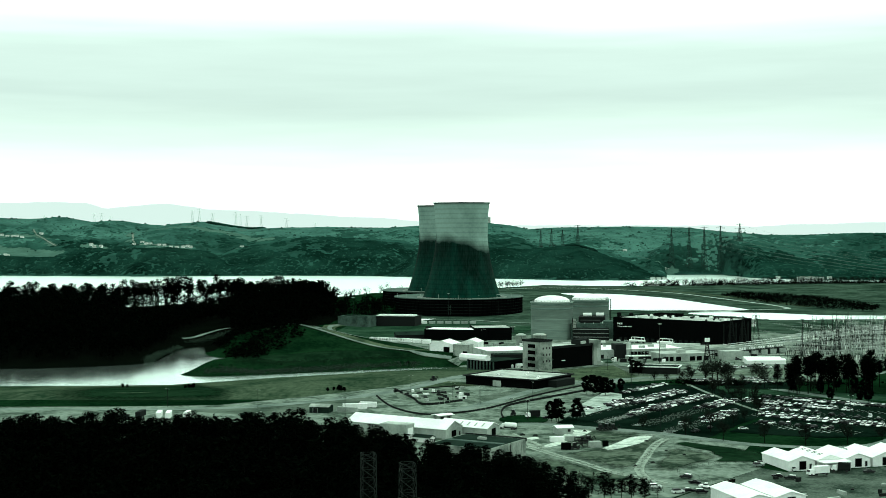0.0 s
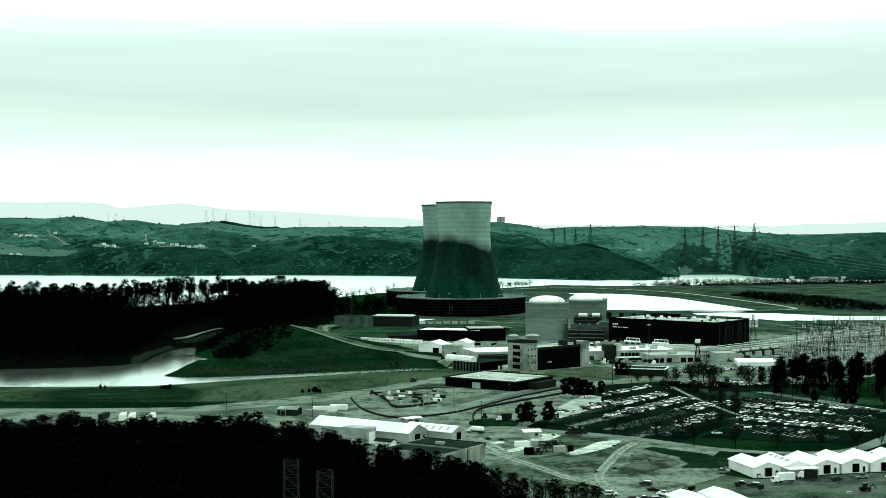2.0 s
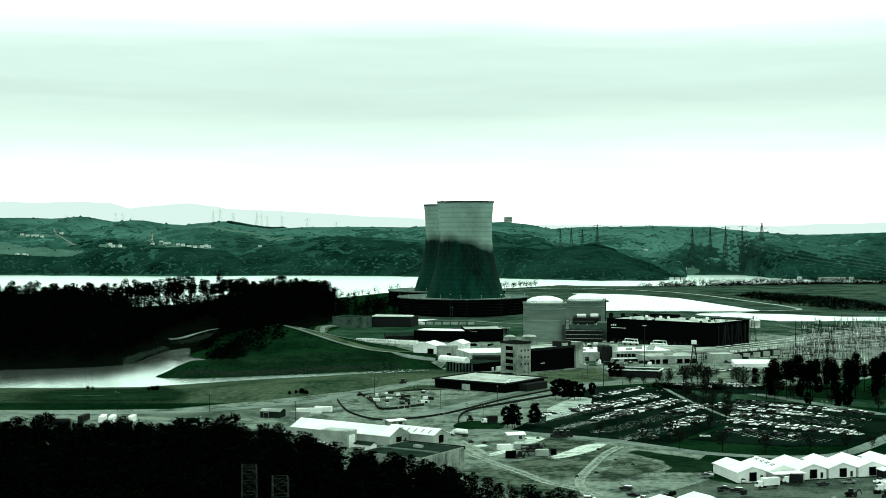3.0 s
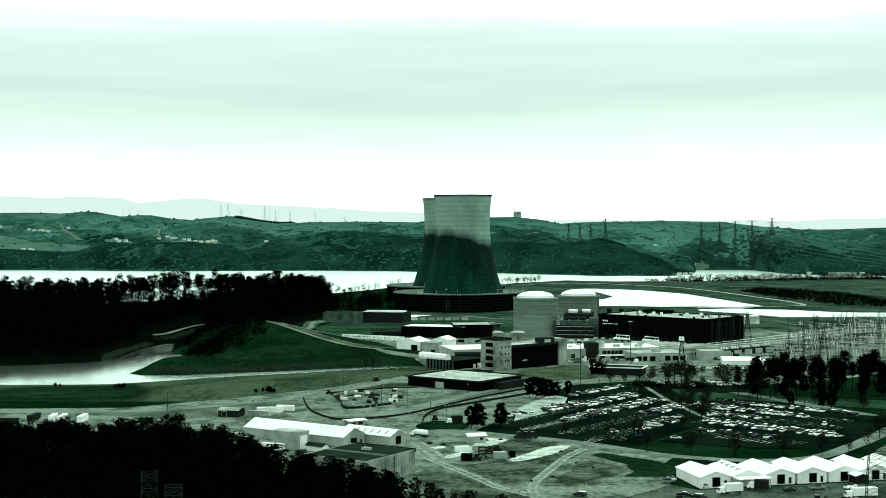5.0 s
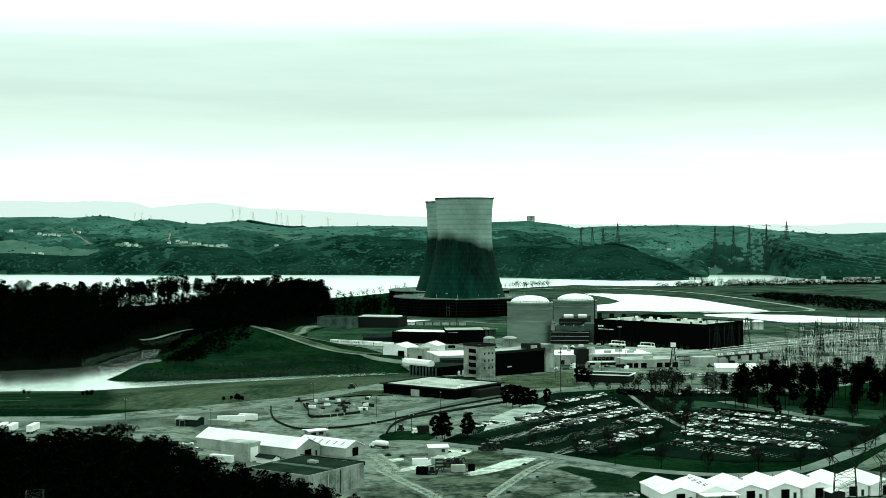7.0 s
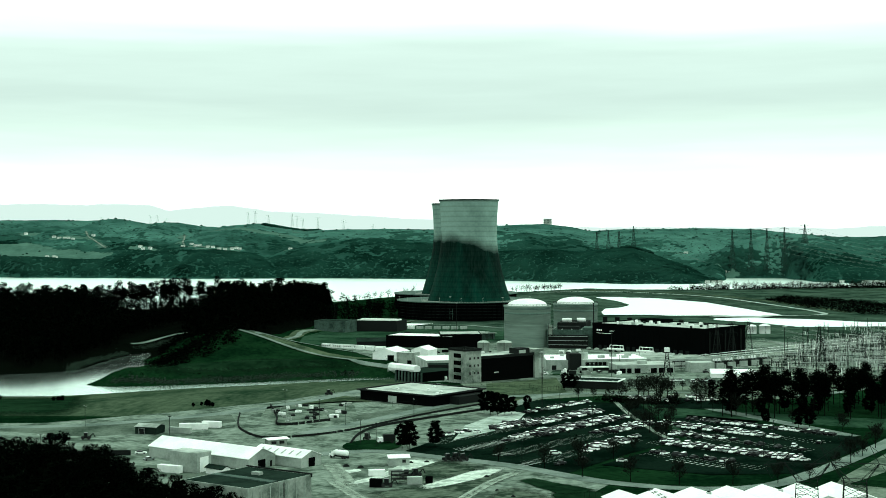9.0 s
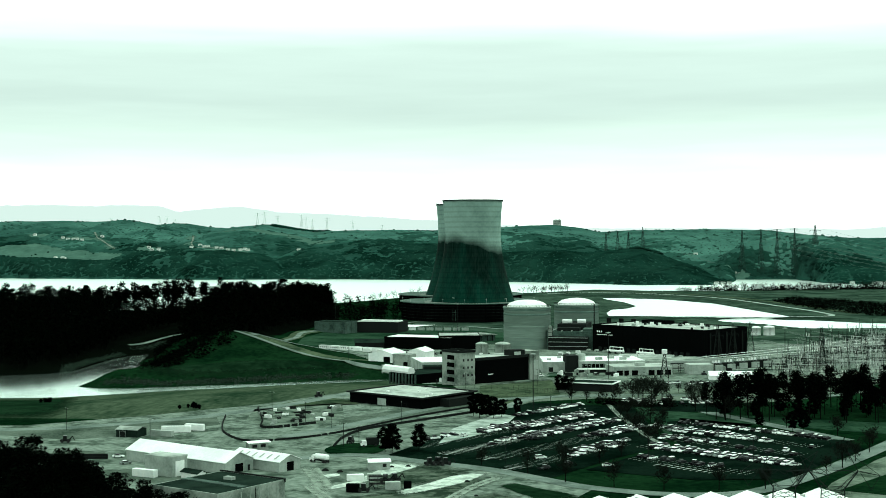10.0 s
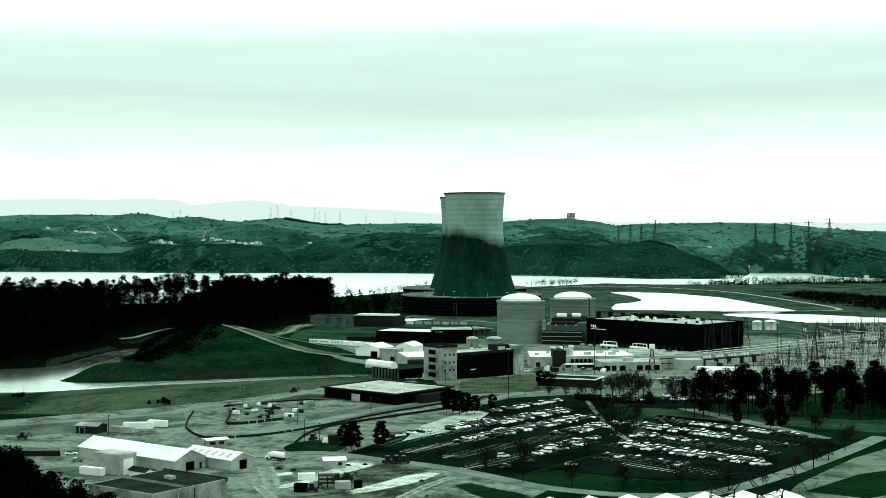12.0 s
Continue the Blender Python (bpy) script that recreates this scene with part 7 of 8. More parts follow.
def wood(name, shapes, where, mats, label, category, lo=0.75, hi=1.15, drape=False):
    """Uncountable trees as one mesh: shapes set out at the points, turned and scaled, and laid along the slope if draped."""
    r = np.random.RandomState(5)
    V, M = [], []
    pick = r.randint(0, len(shapes), len(where))
    pts = np.array(where)
    zz = ground_z(pts[:, 0], pts[:, 1])
    for k, (tr, cr) in enumerate(shapes):
        sel = np.where(pick == k)[0]
        if not len(sel):
            continue
        both = np.concatenate([tr, cr]) if tr is not None else cr
        kind = np.concatenate([np.zeros(len(tr) // 3, int), np.ones(len(cr) // 3, int)]) if tr is not None else np.ones(len(cr) // 3, int)
        a = r.uniform(0, math.tau, len(sel))
        s = r.uniform(lo, hi, len(sel))
        c, sn = np.cos(a) * s, np.sin(a) * s
        x = both[:, 0][None] * c[:, None] - both[:, 1][None] * sn[:, None] + pts[sel, 0][:, None]
        y = both[:, 0][None] * sn[:, None] + both[:, 1][None] * c[:, None] + pts[sel, 1][:, None]
        z = both[:, 2][None] * (s * r.uniform(0.85, 1.15, len(sel)))[:, None] + zz[sel][:, None]
        if drape:
            px, py = pts[sel, 0], pts[sel, 1]
            sx = np.clip((ground_z(px + 6, py) - ground_z(px - 6, py)) / 12, -0.5, 0.5)
            sy = np.clip((ground_z(px, py + 6) - ground_z(px, py - 6)) / 12, -0.5, 0.5)
            z = z + (x - px[:, None]) * sx[:, None] + (y - py[:, None]) * sy[:, None]
        V.append(np.stack([x, y, z], -1).reshape(-1, 3))
        M.append(np.tile(kind, len(sel)))
    V, M = np.concatenate(V), np.concatenate(M)
    o = new(name, array_mesh(name, V, np.arange(len(V)).reshape(-1, 3), mats, M))
    return tagged(o, label, category, kind="stuff")


def scatter(poly, spacing, seed, margin=0.0, keep=None):
    r = np.random.RandomState(seed)
    P = np.array(poly)
    x0, y0 = P.min(0)
    x1, y1 = P.max(0)
    gx_, gy_ = np.meshgrid(np.arange(x0, x1, spacing), np.arange(y0, y1, spacing))
    x = gx_.ravel() + r.uniform(-0.5, 0.5, gx_.size) * spacing
    y = gy_.ravel() + r.uniform(-0.5, 0.5, gx_.size) * spacing
    ok = inside_depth(x, y, poly) > margin
    if keep is not None:
        ok &= keep(x, y)
    return np.stack([x[ok], y[ok]], 1)


near_pines = [pine_shape(s, 24, 46, 13.5, 0.36, 0.36, 0.25, 0.56) for s in range(6)]
deep_pines = [pine_shape(s + 6, 14, 14, 13.5, 0.4, 0.7, 0.26, 0.56) for s in range(4)]
wood("pine_wood", near_pines, scatter(NEAR_WOOD, 6.3, 1, 1.0, lambda x, y: (y > 440) & (x > -250) & (inside_depth(x, y, NEAR_WOOD) < 30)), [BARK, PINE], "dense dark pine wood before the works yard", "pine wood", lo=0.7, hi=1.2)
wood("pine_wood", deep_pines, scatter(NEAR_WOOD, 6.2, 1, 1.0, lambda x, y: (y > 430) & (x > -250) & (inside_depth(x, y, NEAR_WOOD) > 29)), [BARK, PINE], "inner part of the dark pine wood", "pine wood", lo=0.7, hi=1.2)
wood("pine_wood", near_pines, [(31, 506), (36, 500), (40, 490), (45, 484), (53, 483), (57, 486), (60, 481), (50, 478), (64, 478)], [BARK, PINE], "dark young pines at the corner of the wood", "pine wood", lo=0.6, hi=0.85)
wood("bare_wood", [bare_shape(s + 95, 8, 8, 7) for s in range(3)], [(40, 505), (44, 502), (48, 499), (36, 508), (62, 492), (66, 488), (70, 486), (52, 498)], [BARK, TWIG], "bare brush at the edge of the yard", "trees", lo=0.7, hi=1.1)
bushes = [pine_shape(s + 70, 18, 40, 4.2, 0.14, 0.4, 0.36) for s in range(3)]
point_pines = [pine_shape(s + 20, 12, 10, 20.0, 0.25, 1.15, 0.19) for s in range(6)]
BACK = [(-720, 1840), (-330, 1890), (-190, 1850), (-150, 1650), (-215, 1660), (-245, 1800), (-340, 1838), (-720, 1790)]
wood("pine_wood", point_pines, scatter(POINT_WOOD, 10.0, 2, 2.0, lambda x, y: (x > -600) & (waves(x, y, 180, 41) < 1.3) & (ground_z(x, y) > WATER + 1.2) & (inside_depth(x, y, BACK) < 0) & ((y < 1500) | (x < -436) | (x > -278))), [BARK, PINE], "dense dark pine wood on the point beyond the pond", "pine wood", lo=0.55, hi=1.15)
wood("pine_wood", point_pines, scatter(POINT_WOOD, 9.5, 27, 2.0, lambda x, y: (x > -436) & (x < -278) & (y > 1498) & (y < 1700) & (inside_depth(x, y, BACK) < 0)), [BARK, PINE], "lower dark pines behind the wooded rise", "pine wood", lo=0.18, hi=0.4)
wood("pine_wood", [pine_shape(s + 40, 13, 40, 30.0, 0.56, 0.8, 0.15) for s in range(8)], scatter(BACK, 10.5, 14), [BARK, PINE], "open stand of tall pines against the lake", "pine wood", lo=0.75, hi=1.2)
wood("pine_wood", point_pines, scatter([(-900, 1680), (-452, 1712), (-446, 1785), (-900, 1755)], 9, 28), [BARK, PINE], "solid dark pines closing the stand", "pine wood", lo=0.85, hi=1.3)
wood("pine_wood", point_pines, scatter([(-470, 1780), (-335, 1800), (-250, 1760), (-250, 1785), (-335, 1830), (-470, 1810)], 8, 29), [BARK, PINE], "lower dark pines under the open stand", "pine wood", lo=0.6, hi=0.95)
wood("pine_wood", [pine_shape(s + 46, 12, 14, 21.0, 0.3, 0.8, 0.2) for s in range(5)], scatter([(-165, 1450), (-150, 1650), (-190, 1850), (-110, 1900), (-75, 1760), (-85, 1600), (-130, 1460)], 19, 15), [BARK, PINE], "loose pines at the end of the point", "pine wood", lo=0.6, hi=1.1)
# hill woods behind the lake
HILLS = [(-1750, 2880), (1350, 2880), (1500, 4230), (-1800, 4230)]


def hill_tree(seed, h, w, n, leaf):
    r = np.random.RandomState(seed)
    return None, tri_cloud(r, (0, 0, h * 0.5), (w, w, h * 0.5), n, leaf)


def crown_dome(seed, h, w, rings=3, sides=6):
    """Far crown: an uneven closed dome of a few facets, with a couple of loose sprays."""
    r = np.random.RandomState(seed)
    P = []
    for k in range(rings):
        f = k / (rings - 0.25)
        rad = w * math.cos(f * 1.35)
        P.append([np.array((rad * math.cos(a + k * 0.5) * r.uniform(0.75, 1.2), rad * math.sin(a + k * 0.5) * r.uniform(0.75, 1.2), h * (-0.45 + 1.45 * math.sin(f * 1.5)) * r.uniform(0.93, 1.06))) for a in np.arange(sides) * math.tau / sides])
    out = []
    for A, B in zip(P, P[1:]):
        for k in range(sides):
            j = (k + 1) % sides
            out += [A[k], A[j], B[j], A[k], B[j], B[k]]
    tip = np.array((0, 0, h * r.uniform(1.0, 1.12)))
    for k in range(sides):
        out += [P[-1][k], P[-1][(k + 1) % sides], tip]
    return None, np.concatenate([np.array(out), tri_cloud(r, (0, 0, h * 0.75), (w, w, h * 0.3), 1, 0.5)])


def is_wood(x, y):
    """Wooded ground that is not tucked away behind a crest."""
    z = ground_z(x, y)
    return ~clearing(x, y) & (z > WATER + 1.5) & (ground_z(x, y - 55) < z + 9)


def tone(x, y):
    """Evergreens near the lake, mixed woods above them, pale bare woods on the high ground: the paling paints in
    distance haze.
    """
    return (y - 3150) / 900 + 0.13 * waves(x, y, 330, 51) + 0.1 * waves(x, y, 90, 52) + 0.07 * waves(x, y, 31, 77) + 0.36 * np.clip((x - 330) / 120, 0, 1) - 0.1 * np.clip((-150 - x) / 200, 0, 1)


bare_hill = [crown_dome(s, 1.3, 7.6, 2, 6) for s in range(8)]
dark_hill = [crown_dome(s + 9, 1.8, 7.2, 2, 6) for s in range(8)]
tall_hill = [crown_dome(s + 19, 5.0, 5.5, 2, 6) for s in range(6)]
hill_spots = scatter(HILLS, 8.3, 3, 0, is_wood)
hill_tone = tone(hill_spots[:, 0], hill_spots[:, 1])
wood("hill_wood", bare_hill, hill_spots[hill_tone >= 0.6], [BARK, PALEWOODS], "leafless woods on the high hills across the lake, paled by painted haze", "woods", lo=0.6, hi=1.25, drape=True)
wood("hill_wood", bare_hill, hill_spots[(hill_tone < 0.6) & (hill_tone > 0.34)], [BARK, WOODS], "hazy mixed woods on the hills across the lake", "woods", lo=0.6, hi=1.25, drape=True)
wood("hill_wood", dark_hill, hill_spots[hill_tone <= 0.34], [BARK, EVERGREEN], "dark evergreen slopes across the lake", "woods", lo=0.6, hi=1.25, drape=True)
wood("hill_wood", tall_hill, hill_spots[(hill_tone > 0.3) & (waves(hill_spots[:, 0], hill_spots[:, 1], 120, 58) > 0.2)][::31], [BARK, WOODS], "taller trees standing out of the hill woods", "woods", lo=0.6, hi=1.1)
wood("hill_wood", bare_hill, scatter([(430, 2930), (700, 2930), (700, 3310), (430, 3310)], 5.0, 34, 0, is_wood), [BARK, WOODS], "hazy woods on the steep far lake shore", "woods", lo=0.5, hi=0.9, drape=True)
wood("tree_row", tall_hill, scatter([(-770, 4090), (-600, 4090), (-600, 4170), (-770, 4170)], 6, 12), [BARK, EVERGREEN], "dark row of trees on the crest of the cleared hill", "trees", lo=0.9, hi=1.3)
wood("tree_row", tall_hill, scatter([(255, 3290), (330, 3290), (325, 3345), (262, 3345)], 6, 13), [BARK, EVERGREEN], "dark clump of trees on the grassy knoll", "trees", lo=0.8, hi=1.5)
wood("tree_row", tall_hill, scatter(HILLS, 24, 6, 0, lambda x, y: clearing(x, y) & (waves(x, y, 90, 53) > 0.75)), [BARK, EVERGREEN], "scattered trees and hedges in the hill meadows", "trees", lo=0.4, hi=0.8)
# bare bushes and trees along the near lake shore
shore = [bare_shape(s, 12, 7, 5) for s in range(4)]
wood("shore_tree", shore, scatter([(350, 2588), (440, 2618), (640, 2700), (1000, 2760), (1000, 2690), (640, 2640), (430, 2570), (340, 2555)], 8, 8), [BARK, TWIG], "bare trees along the lake shore", "trees", lo=0.5, hi=1.2)
wood("shore_tree", shore, scatter([(-215, 2160), (-160, 2280), (-120, 2350), (-60, 2400), (-70, 2350), (-130, 2240), (-180, 2120)], 13, 9, 0, lambda x, y: waves(x, y, 70, 63) > -0.2), [BARK, TWIG], "bare trees by the lake beside the towers", "trees", lo=0.4, hi=1.3)
wood("shore_tree", shore, scatter([(20, 2455), (60, 2490), (110, 2550), (120, 2520), (70, 2450)], 8, 10), [BARK, TWIG], "bare bushes on the reservoir bank", "trees")
SCRUB_BANK = [(417, 2180), (466, 2290), (512, 2200), (556, 2100), (570, 1850), (535, 1760), (486, 1800), (440, 1960)]
scrub = [hill_tree(s + 30, 5, 3.2, 16, 0.9) for s in range(4)]
wood("scrub", scrub, scatter([(300, 2590), (440, 2610), (640, 2690), (1000, 2750), (1000, 2690), (640, 2630), (430, 2560), (330, 2550)], 6, 18, 0, lambda x, y: waves(x, y, 60, 62) > -0.7), [BARK, PINE], "dark brush along the lake shore", "scrub", lo=0.6, hi=1.6)
wood("scrub", scrub, scatter(SCRUB_BANK, 6.5, 11, 0, lambda x, y: waves(x, y, 80, 66) > -0.9), [BARK, PINE], "dark scrub on the reservoir bank", "scrub")
wood("scrub", scrub, scatter([(-172, 1030), (-158, 1034), (-148, 1076), (-128, 1108), (-142, 1180), (-180, 1240), (-218, 1284), (-232, 1266), (-212, 1190), (-199, 1150), (-188, 1100), (-184, 1060)], 4.4, 12, 0, lambda x, y: (waves(x, y, 40, 64) > -0.75) & (ground_z(x, y) > WATER + 0.8)), [BARK, PINE], "dark scrub on the end of the grassy dike", "scrub")
wood("scrub", scrub, scatter([(-192, 1018), (-110, 1042), (-20, 1086), (-14, 1078), (-100, 1042), (-190, 1011)], 4, 13, 0, lambda x, y: waves(x, y, 30, 61) > 0.3), [BARK, PINE], "low scrub and rubble on the channel bank", "scrub", lo=0.25, hi=0.5)
wood("scrub", bushes, [(-177, 866), (-174, 868), (-175, 867.5), (-172, 866), (-226, 902), (-223, 901), (-77, 812), (-74, 811), (-72, 810), (-80, 808), (-70, 809)], [BARK, PINE], "lone dark bushes on the grassy bank", "scrub", lo=0.45, hi=0.75)

LIGHTTWIG = material("pale_bare_twigs", (0.03, 0.045, 0.035), 0.95, island=0.4, gloss=0.0)
wood("bare_wood", [bare_shape(s + 90, 13, 8, 6) for s in range(4)], scatter([(-620, 1700), (-400, 1760), (-400, 1840), (-620, 1800)], 13, 16), [BARK, LIGHTTWIG], "bare trees at the edge of the pine wood", "trees")
wood("pine_wood", point_pines, scatter([(-600, 1072), (-345, 1079), (-282, 1100), (-268, 1128), (-272, 1290), (-300, 1290), (-296, 1130), (-345, 1096), (-600, 1090)], 8.0, 19), [BARK, PINE], "dark pines and brush on the edge of the point", "pine wood", lo=0.3, hi=0.75)

# stone revetments of the channel and the pond
stones = [(None, crown_dome(s + 50, 0.6, 0.75, 2, 5)[1][:45]) for s in range(5)]
def along(pts, width, count, seed):
    r = np.random.RandomState(seed)
    P = np.array(pts, float)
    k = r.randint(0, len(P) - 1, count)
    t = r.uniform(0, 1, (count, 1))
    return P[k] + (P[k + 1] - P[k]) * t + r.normal(size=(count, 2)) * width * 0.5
RIPRAP = material("grey_rubble_stone", (0.017, 0.024, 0.018), 0.95, island=0.9, gloss=0.0)
wood("rubble_bank", stones, along([(-192, 1013), (-158, 1019), (-119, 1035), (-79, 1055), (-30, 1078)], 3.2, 1100, 31), [BARK, RIPRAP], "loose grey stones on the channel bank", "rubble")
wood("rubble_bank", stones, along([(-258, 1112), (-261, 1140), (-262, 1180), (-260, 1250)], 4, 900, 32), [BARK, RIPRAP], "loose grey stones on the pond shore", "rubble")
wood("rubble_bank", stones, along([(-256, 1276), (-240, 1292), (-224, 1300)], 8, 420, 33), [BARK, RIPRAP], "loose grey stones above the pond", "rubble")

wood("hedge", scrub, along([(131, 845), (150, 833), (175, 832), (240, 834), (330, 852)], 2.5, 190, 35), [BARK, PINE], "long dark hedge behind the pines and the car park", "hedge", lo=0.4, hi=0.75)

# trees of the car parks
pines = [single_tree("pine_tree", pine_shape(60 + k, 26, (150, 80, 80, 80)[k], 17.5, (0.2, 0.5, 0.56, 0.42)[k], (0.5, 0.33, 0.33, 0.33)[k], (0.28, 0.13, 0.125, 0.15)[k], 0.45), (BARK, PINE), "tall dark pine beside the car park", "pine tree", "pines by the car park") for k in range(4)]
spots = [(p, 0.88 + 0.38 * ((i * 37) % 10) / 10) for i, p in enumerate(scatter([(186, 788), (208, 778), (258, 778), (330, 800), (330, 850), (262, 846), (208, 835)], 10.8, 21).tolist())]
spots += [((48, 674), 0.66), ((44.5, 676), 0.58), ((57.7, 682), 0.62), ((72.4, 790), 0.6), ((75.8, 784), 0.66), ((79.5, 782), 0.64), ((82.7, 782), 0.6), ((86.3, 786), 0.5), ((93.5, 799), 0.45),
         ((206, 761), 0.4), ((219, 749), 0.5), ((224, 750), 0.55), ((194, 796), 0.6), ((208, 789), 0.5), ((203, 820), 0.6), ((228, 790), 0.55), ((236, 796), 0.6), ((250, 792), 0.5), ((262, 800), 0.6), ((280, 806), 0.6), ((222, 806), 0.6), ((300, 812), 0.6), ((113, 897), 0.55), ((117, 899), 0.5),
          ((193, 783), 1.3), ((189, 786), 1.0), ((186, 800), 0.9)]
used = [False] * 4
for i, ((x, y), s) in enumerate(spots):
    k = 0 if s < 0.85 else 1 + (i * 7) % 3
    m = pose(x, y, gz(x, y), 0, 0, (i * 77) % 360)
    if not used[k]:
        pines[k].matrix_basis = m
        pines[k].scale = (s, s, s)
        used[k] = True
    else:
        c = copy_thing(pines[k], m)
        c.scale = (s, s, s)
bares = [single_tree("bare_tree", bare_shape(80 + k, 9.5, 13, 12), (BARK, TWIG), "leafless young tree beside the car park", "tree", "bare trees by the car park") for k in range(4)]
bspots = [(118, 614), (135, 607), (152, 602), (171, 604), (187, 606), (199, 612), (104, 632), (86, 645), (117, 640), (131, 655), (140, 673), (152, 700), (156, 712), (150, 728), (148, 742), (145, 756), (143, 775),
          (158, 735), (161, 748), (147, 790), (152, 805), (160, 815), (170, 822), (182, 818), (120, 845), (128, 850), (136, 838), (143, 850), (196, 790), (205, 792), (218, 760), (236, 735), (246, 712), (222, 652),
          (230, 668), (214, 640), (240, 690), (47, 676), (120, 905), (150, 900), (180, 900), (172, 880), (156, 870), (146, 862), (166, 868), (150, 815), (155, 790), (157, 770)]
wide_spots = [(152, 849), (158, 856), (164, 850), (168, 856), (156, 868), (163, 866), (182, 841), (188, 851)]
used = [False] * 4
for i, (x, y) in enumerate(bspots):
    k = (i * 5) % 4
    s = (0.75, 1.0, 0.85, 1.15, 0.9)[i % 5] * (0.8 if y > 858 else 1.0)
    m = pose(x, y, gz(x, y), 0, 0, (i * 53) % 360)
    if not used[k]:
        bares[k].matrix_basis = m
        used[k] = True
    else:
        c = copy_thing(bares[k], m)
        c.scale = (s, s, s)


for i, (x, y) in enumerate(wide_spots):
    c = copy_thing(bares[i % 4], pose(x, y, gz(x, y), 0, 0, i * 71))
    c.scale = (1.5 + 0.12 * (i % 3), 1.5, 1.25 + 0.1 * (i % 2))


# lamp posts over the yards
def lamp_post(m, label, h=10.0):
    t = thing("lamp_post", label, "lamp post", m, "yard lamp posts")
    bm = bmesh.new()
    bar(bm, (0, 0, -0.5), (0, 0, h), 0.16, 6)
    part("pole", bm, DARKSTEEL, t)
    bm = bmesh.new()
    bar(bm, (-1.2, 0, h), (1.2, 0, h), 0.1, 4)
    part("arm", bm, DARKSTEEL, t)
    for x in (-1.2, 1.2):
        part("lamp_head", boxes((x - 0.35, -0.15, h - 0.1, x + 0.35, 0.15, h + 0.1)), STEEL, t)
    return t


lp = lamp_post(pose(-60, 696, 0), "dark steel lamp post on the yard")
for x, y in ((-96, 640), (25, 690), (33, 681), (10, 745), (-5, 760), (40, 765), (-110, 730), (-160, 735), (-30, 800), (95, 650), (150, 660), (190, 660), (170, 700), (60, 900), (100, 930), (130, 960), (-40, 1095), (20, 1060), (150, 1030), (165, 1060),
             (95, 700), (125, 745), (110, 790), (200, 700)):
    copy_thing(lp, pose(x, y, gz(x, y), 0, 0, (x * 7) % 180))
hm = thing("light_mast", "tall slender light mast over the plant", "light mast", pose(0, 0, 0), "light masts")
bm = bmesh.new()
sweep(bm, [(0, 0, -0.5), (0, 0, 14), (0, 0, 29)], 0.3, 6)
part("pole", bm, DARKSTEEL, hm)
bm = bmesh.new()
lathe(bm, [(0.2, 28.4), (1.5, 28.7), (1.7, 29.0), (0.3, 29.3)], 12)
part("lamp_ring", bm, PALE_WALL, hm)
for k, (x, y) in enumerate([(143, 981), (9, 1452), (-16, 1687), (46, 1666), (-119, 1492), (260, 1038), (101, 810)]):
    m = pose(x, y, gz(x, y))
    if k:
        copy_thing(hm, m)
    else:
        hm.matrix_basis = m
wt = lattice_tower(pose(178, 985, -1), "small lattice mast with a white box on top", 16, 5, (), DARKSTEEL, 0.25, 5, "lattice_mast")
part("mast_box", boxes((-1.6, -1.6, 15.4, 1.6, 1.6, 18)), WHITE, wt, "white box on the mast")


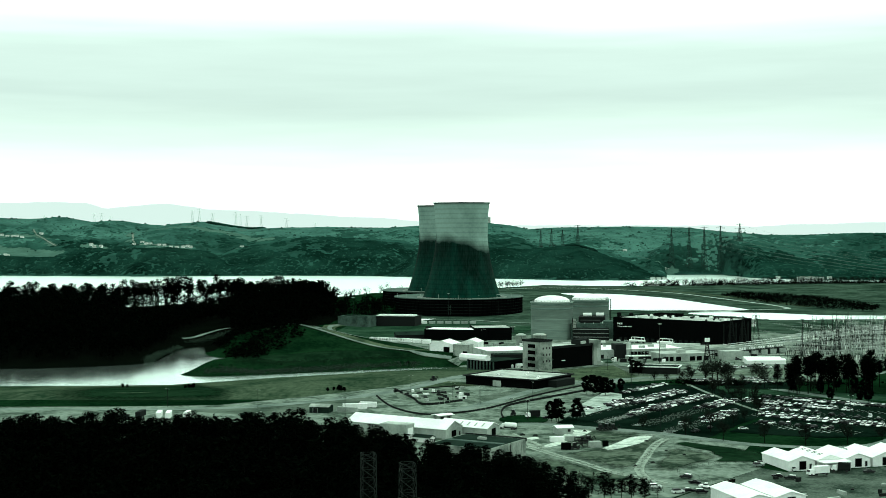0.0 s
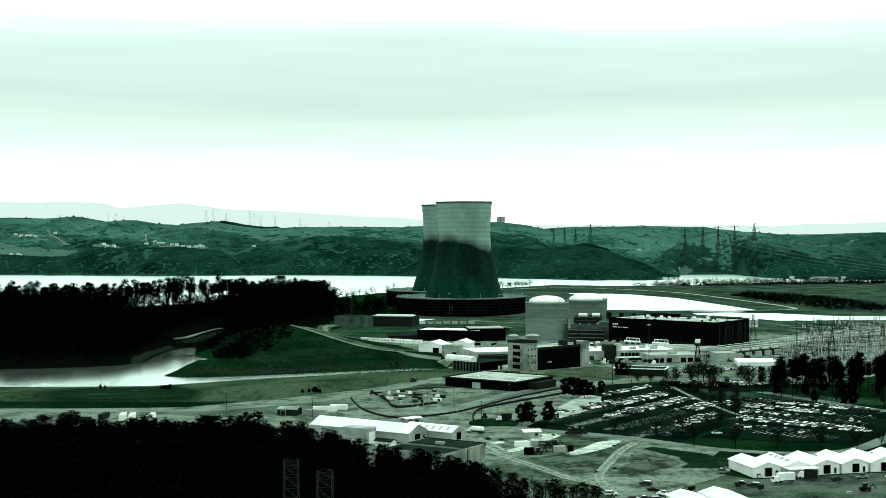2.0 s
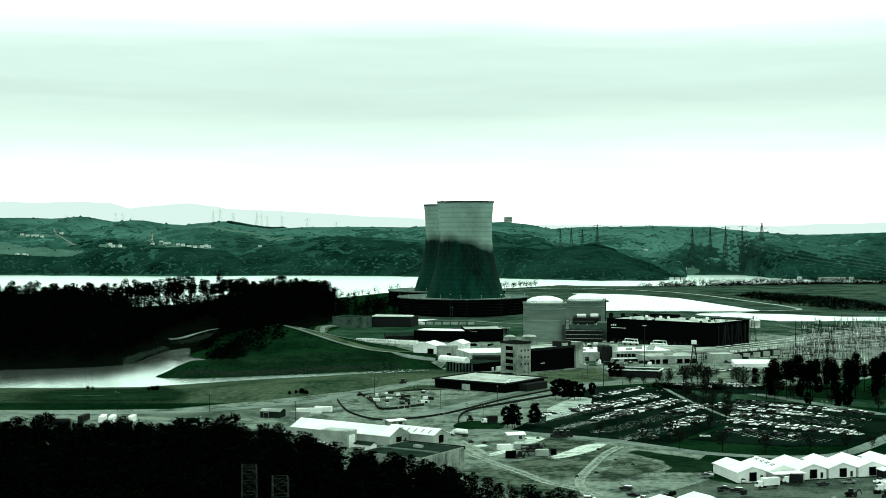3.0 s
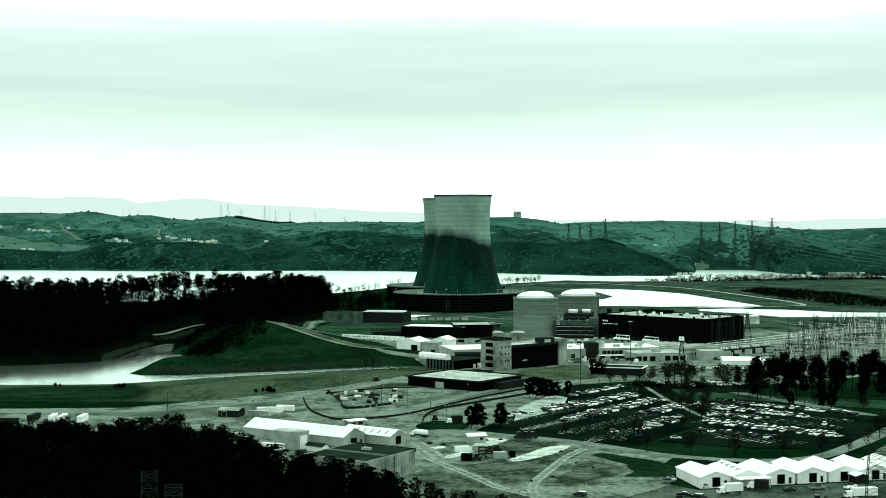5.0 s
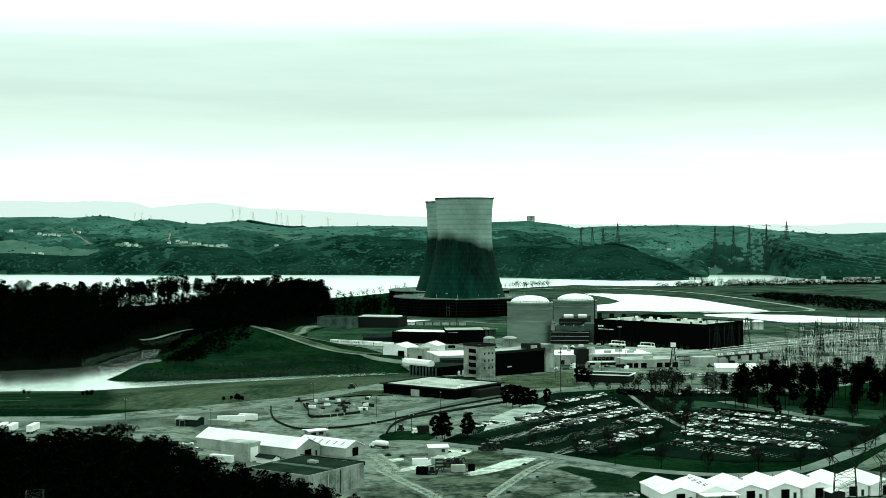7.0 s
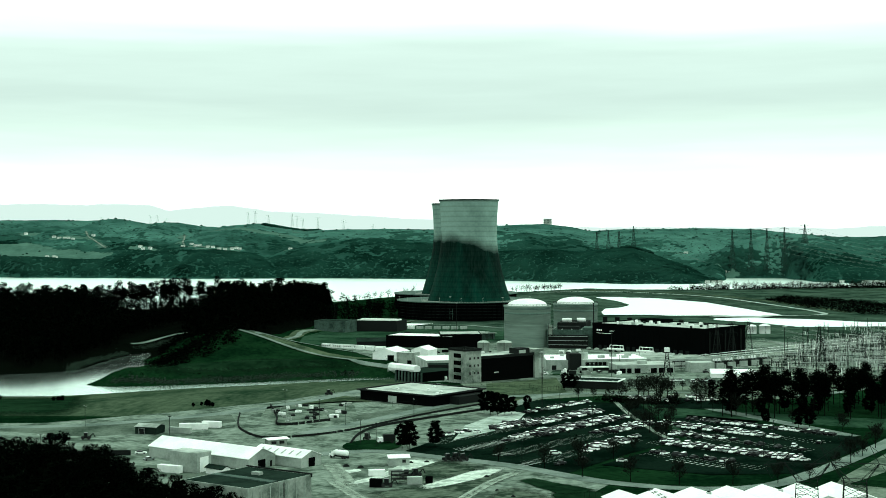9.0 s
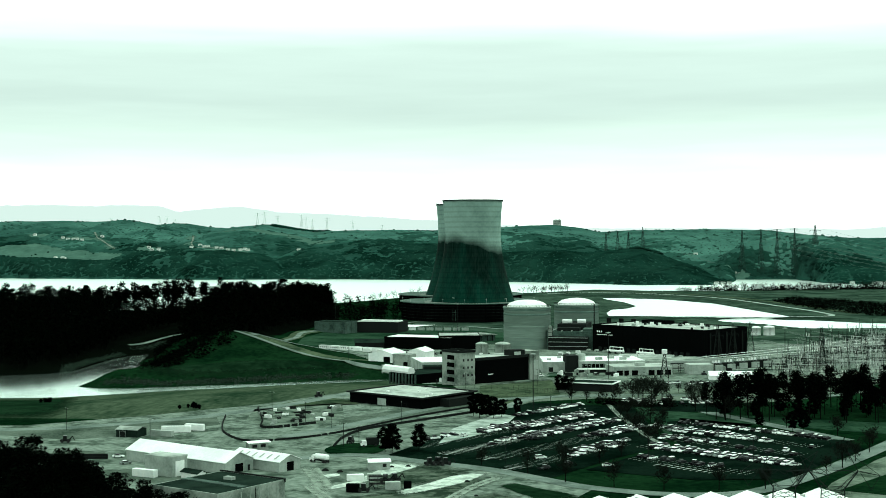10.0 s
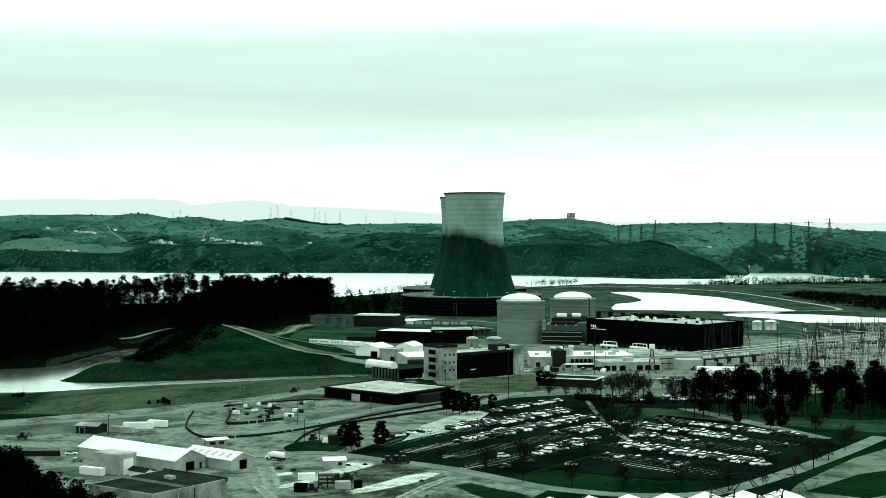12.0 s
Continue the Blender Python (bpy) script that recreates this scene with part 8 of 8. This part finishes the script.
# far houses on the hills
def house(m, label):
    t = thing("house", label, "house", m, "far houses")
    w, d, e, r_ = 9, 6, 3.2, 5.6
    bm = bmesh.new()
    prof = [(0, -3), (d, -3), (d, e), (d / 2, r_), (0, e)]
    a = [bm.verts.new((0, y, z)) for y, z in prof]
    b = [bm.verts.new((w, y, z)) for y, z in prof]
    for k in (0, 1, 4):
        bm.faces.new((a[k], a[(k + 1) % 5], b[(k + 1) % 5], b[k]))
    bm.faces.new(a)
    bm.faces.new(b)
    bmesh.ops.recalc_face_normals(bm, faces=bm.faces[:])
    part("wall", bm, WHITE, t)
    bm = bmesh.new()
    for s in (-1, 1):
        q = [(d / 2, r_ + 0.1), (d / 2 + s * (d / 2 + 0.6), e - 0.4)]
        vs = [bm.verts.new((x, y, z)) for x, (y, z) in ((-0.5, q[0]), (w + 0.5, q[0]), (w + 0.5, q[1]), (-0.5, q[1]))]
        bm.faces.new(vs)
    part("roof", bm, PALE_WALL, t)
    for x in (1.2, 3.8, 6.4):
        part("window", boxes((x, -0.15, 0.9, x + 1.3, 0.05, 2.3)), GLASS, t)
    return t


hs = house(pose(-979, 3589, gz(-979, 3589), 0, 0, 10), "white house among the hill woods")
for x, y in ((-1364, 3759), (-1276, 3738), (-1255, 3722), (-1234, 3708), (-1222, 3702), (-1205, 3692), (-1177, 3772), (-966, 3607), (-990, 3600), (-879, 3611), (-863, 3638), (-848, 3622), (-835, 3617), (-804, 3585), (-789, 3576), (-769, 3565), (-756, 3572), (-741, 3585),
             (-733, 3599), (-722, 3590), (-579, 3542), (-1215, 3528), (-1195, 3524), (-1180, 3496), (744, 2937), (760, 2932), (728, 2942), (735, 2950), (752, 2946), (771, 2930), (790, 2936), (495, 3290), (438, 2957), (425, 2950), (412, 2944), (420, 3520), (688, 2974)):
    copy_thing(hs, pose(x, y, gz(x, y), 0, 0, (x * 3) % 50 - 25))
for lane in ([(-1200, 3795), (-1177, 3750), (-1152, 3721), (-1085, 3636)], [(-926, 3815), (-908, 3745), (-892, 3676), (-871, 3619)], [(-880, 3612), (-835, 3612), (-790, 3585)]):
    strip("road", lane, 4.5, DIRT, "pale lane climbing the far hill", off=1.2)
hb = flat_hall("hotel_block", "pale block on the skyline of the far hill", pose(66, 4140, gz(66, 4140) + 2), 24, 16, 15, PALE_WALL, ROOF, 0.5)
add_windows(hb, 3, 2, 24, 4, 4, 5, 2, 2)
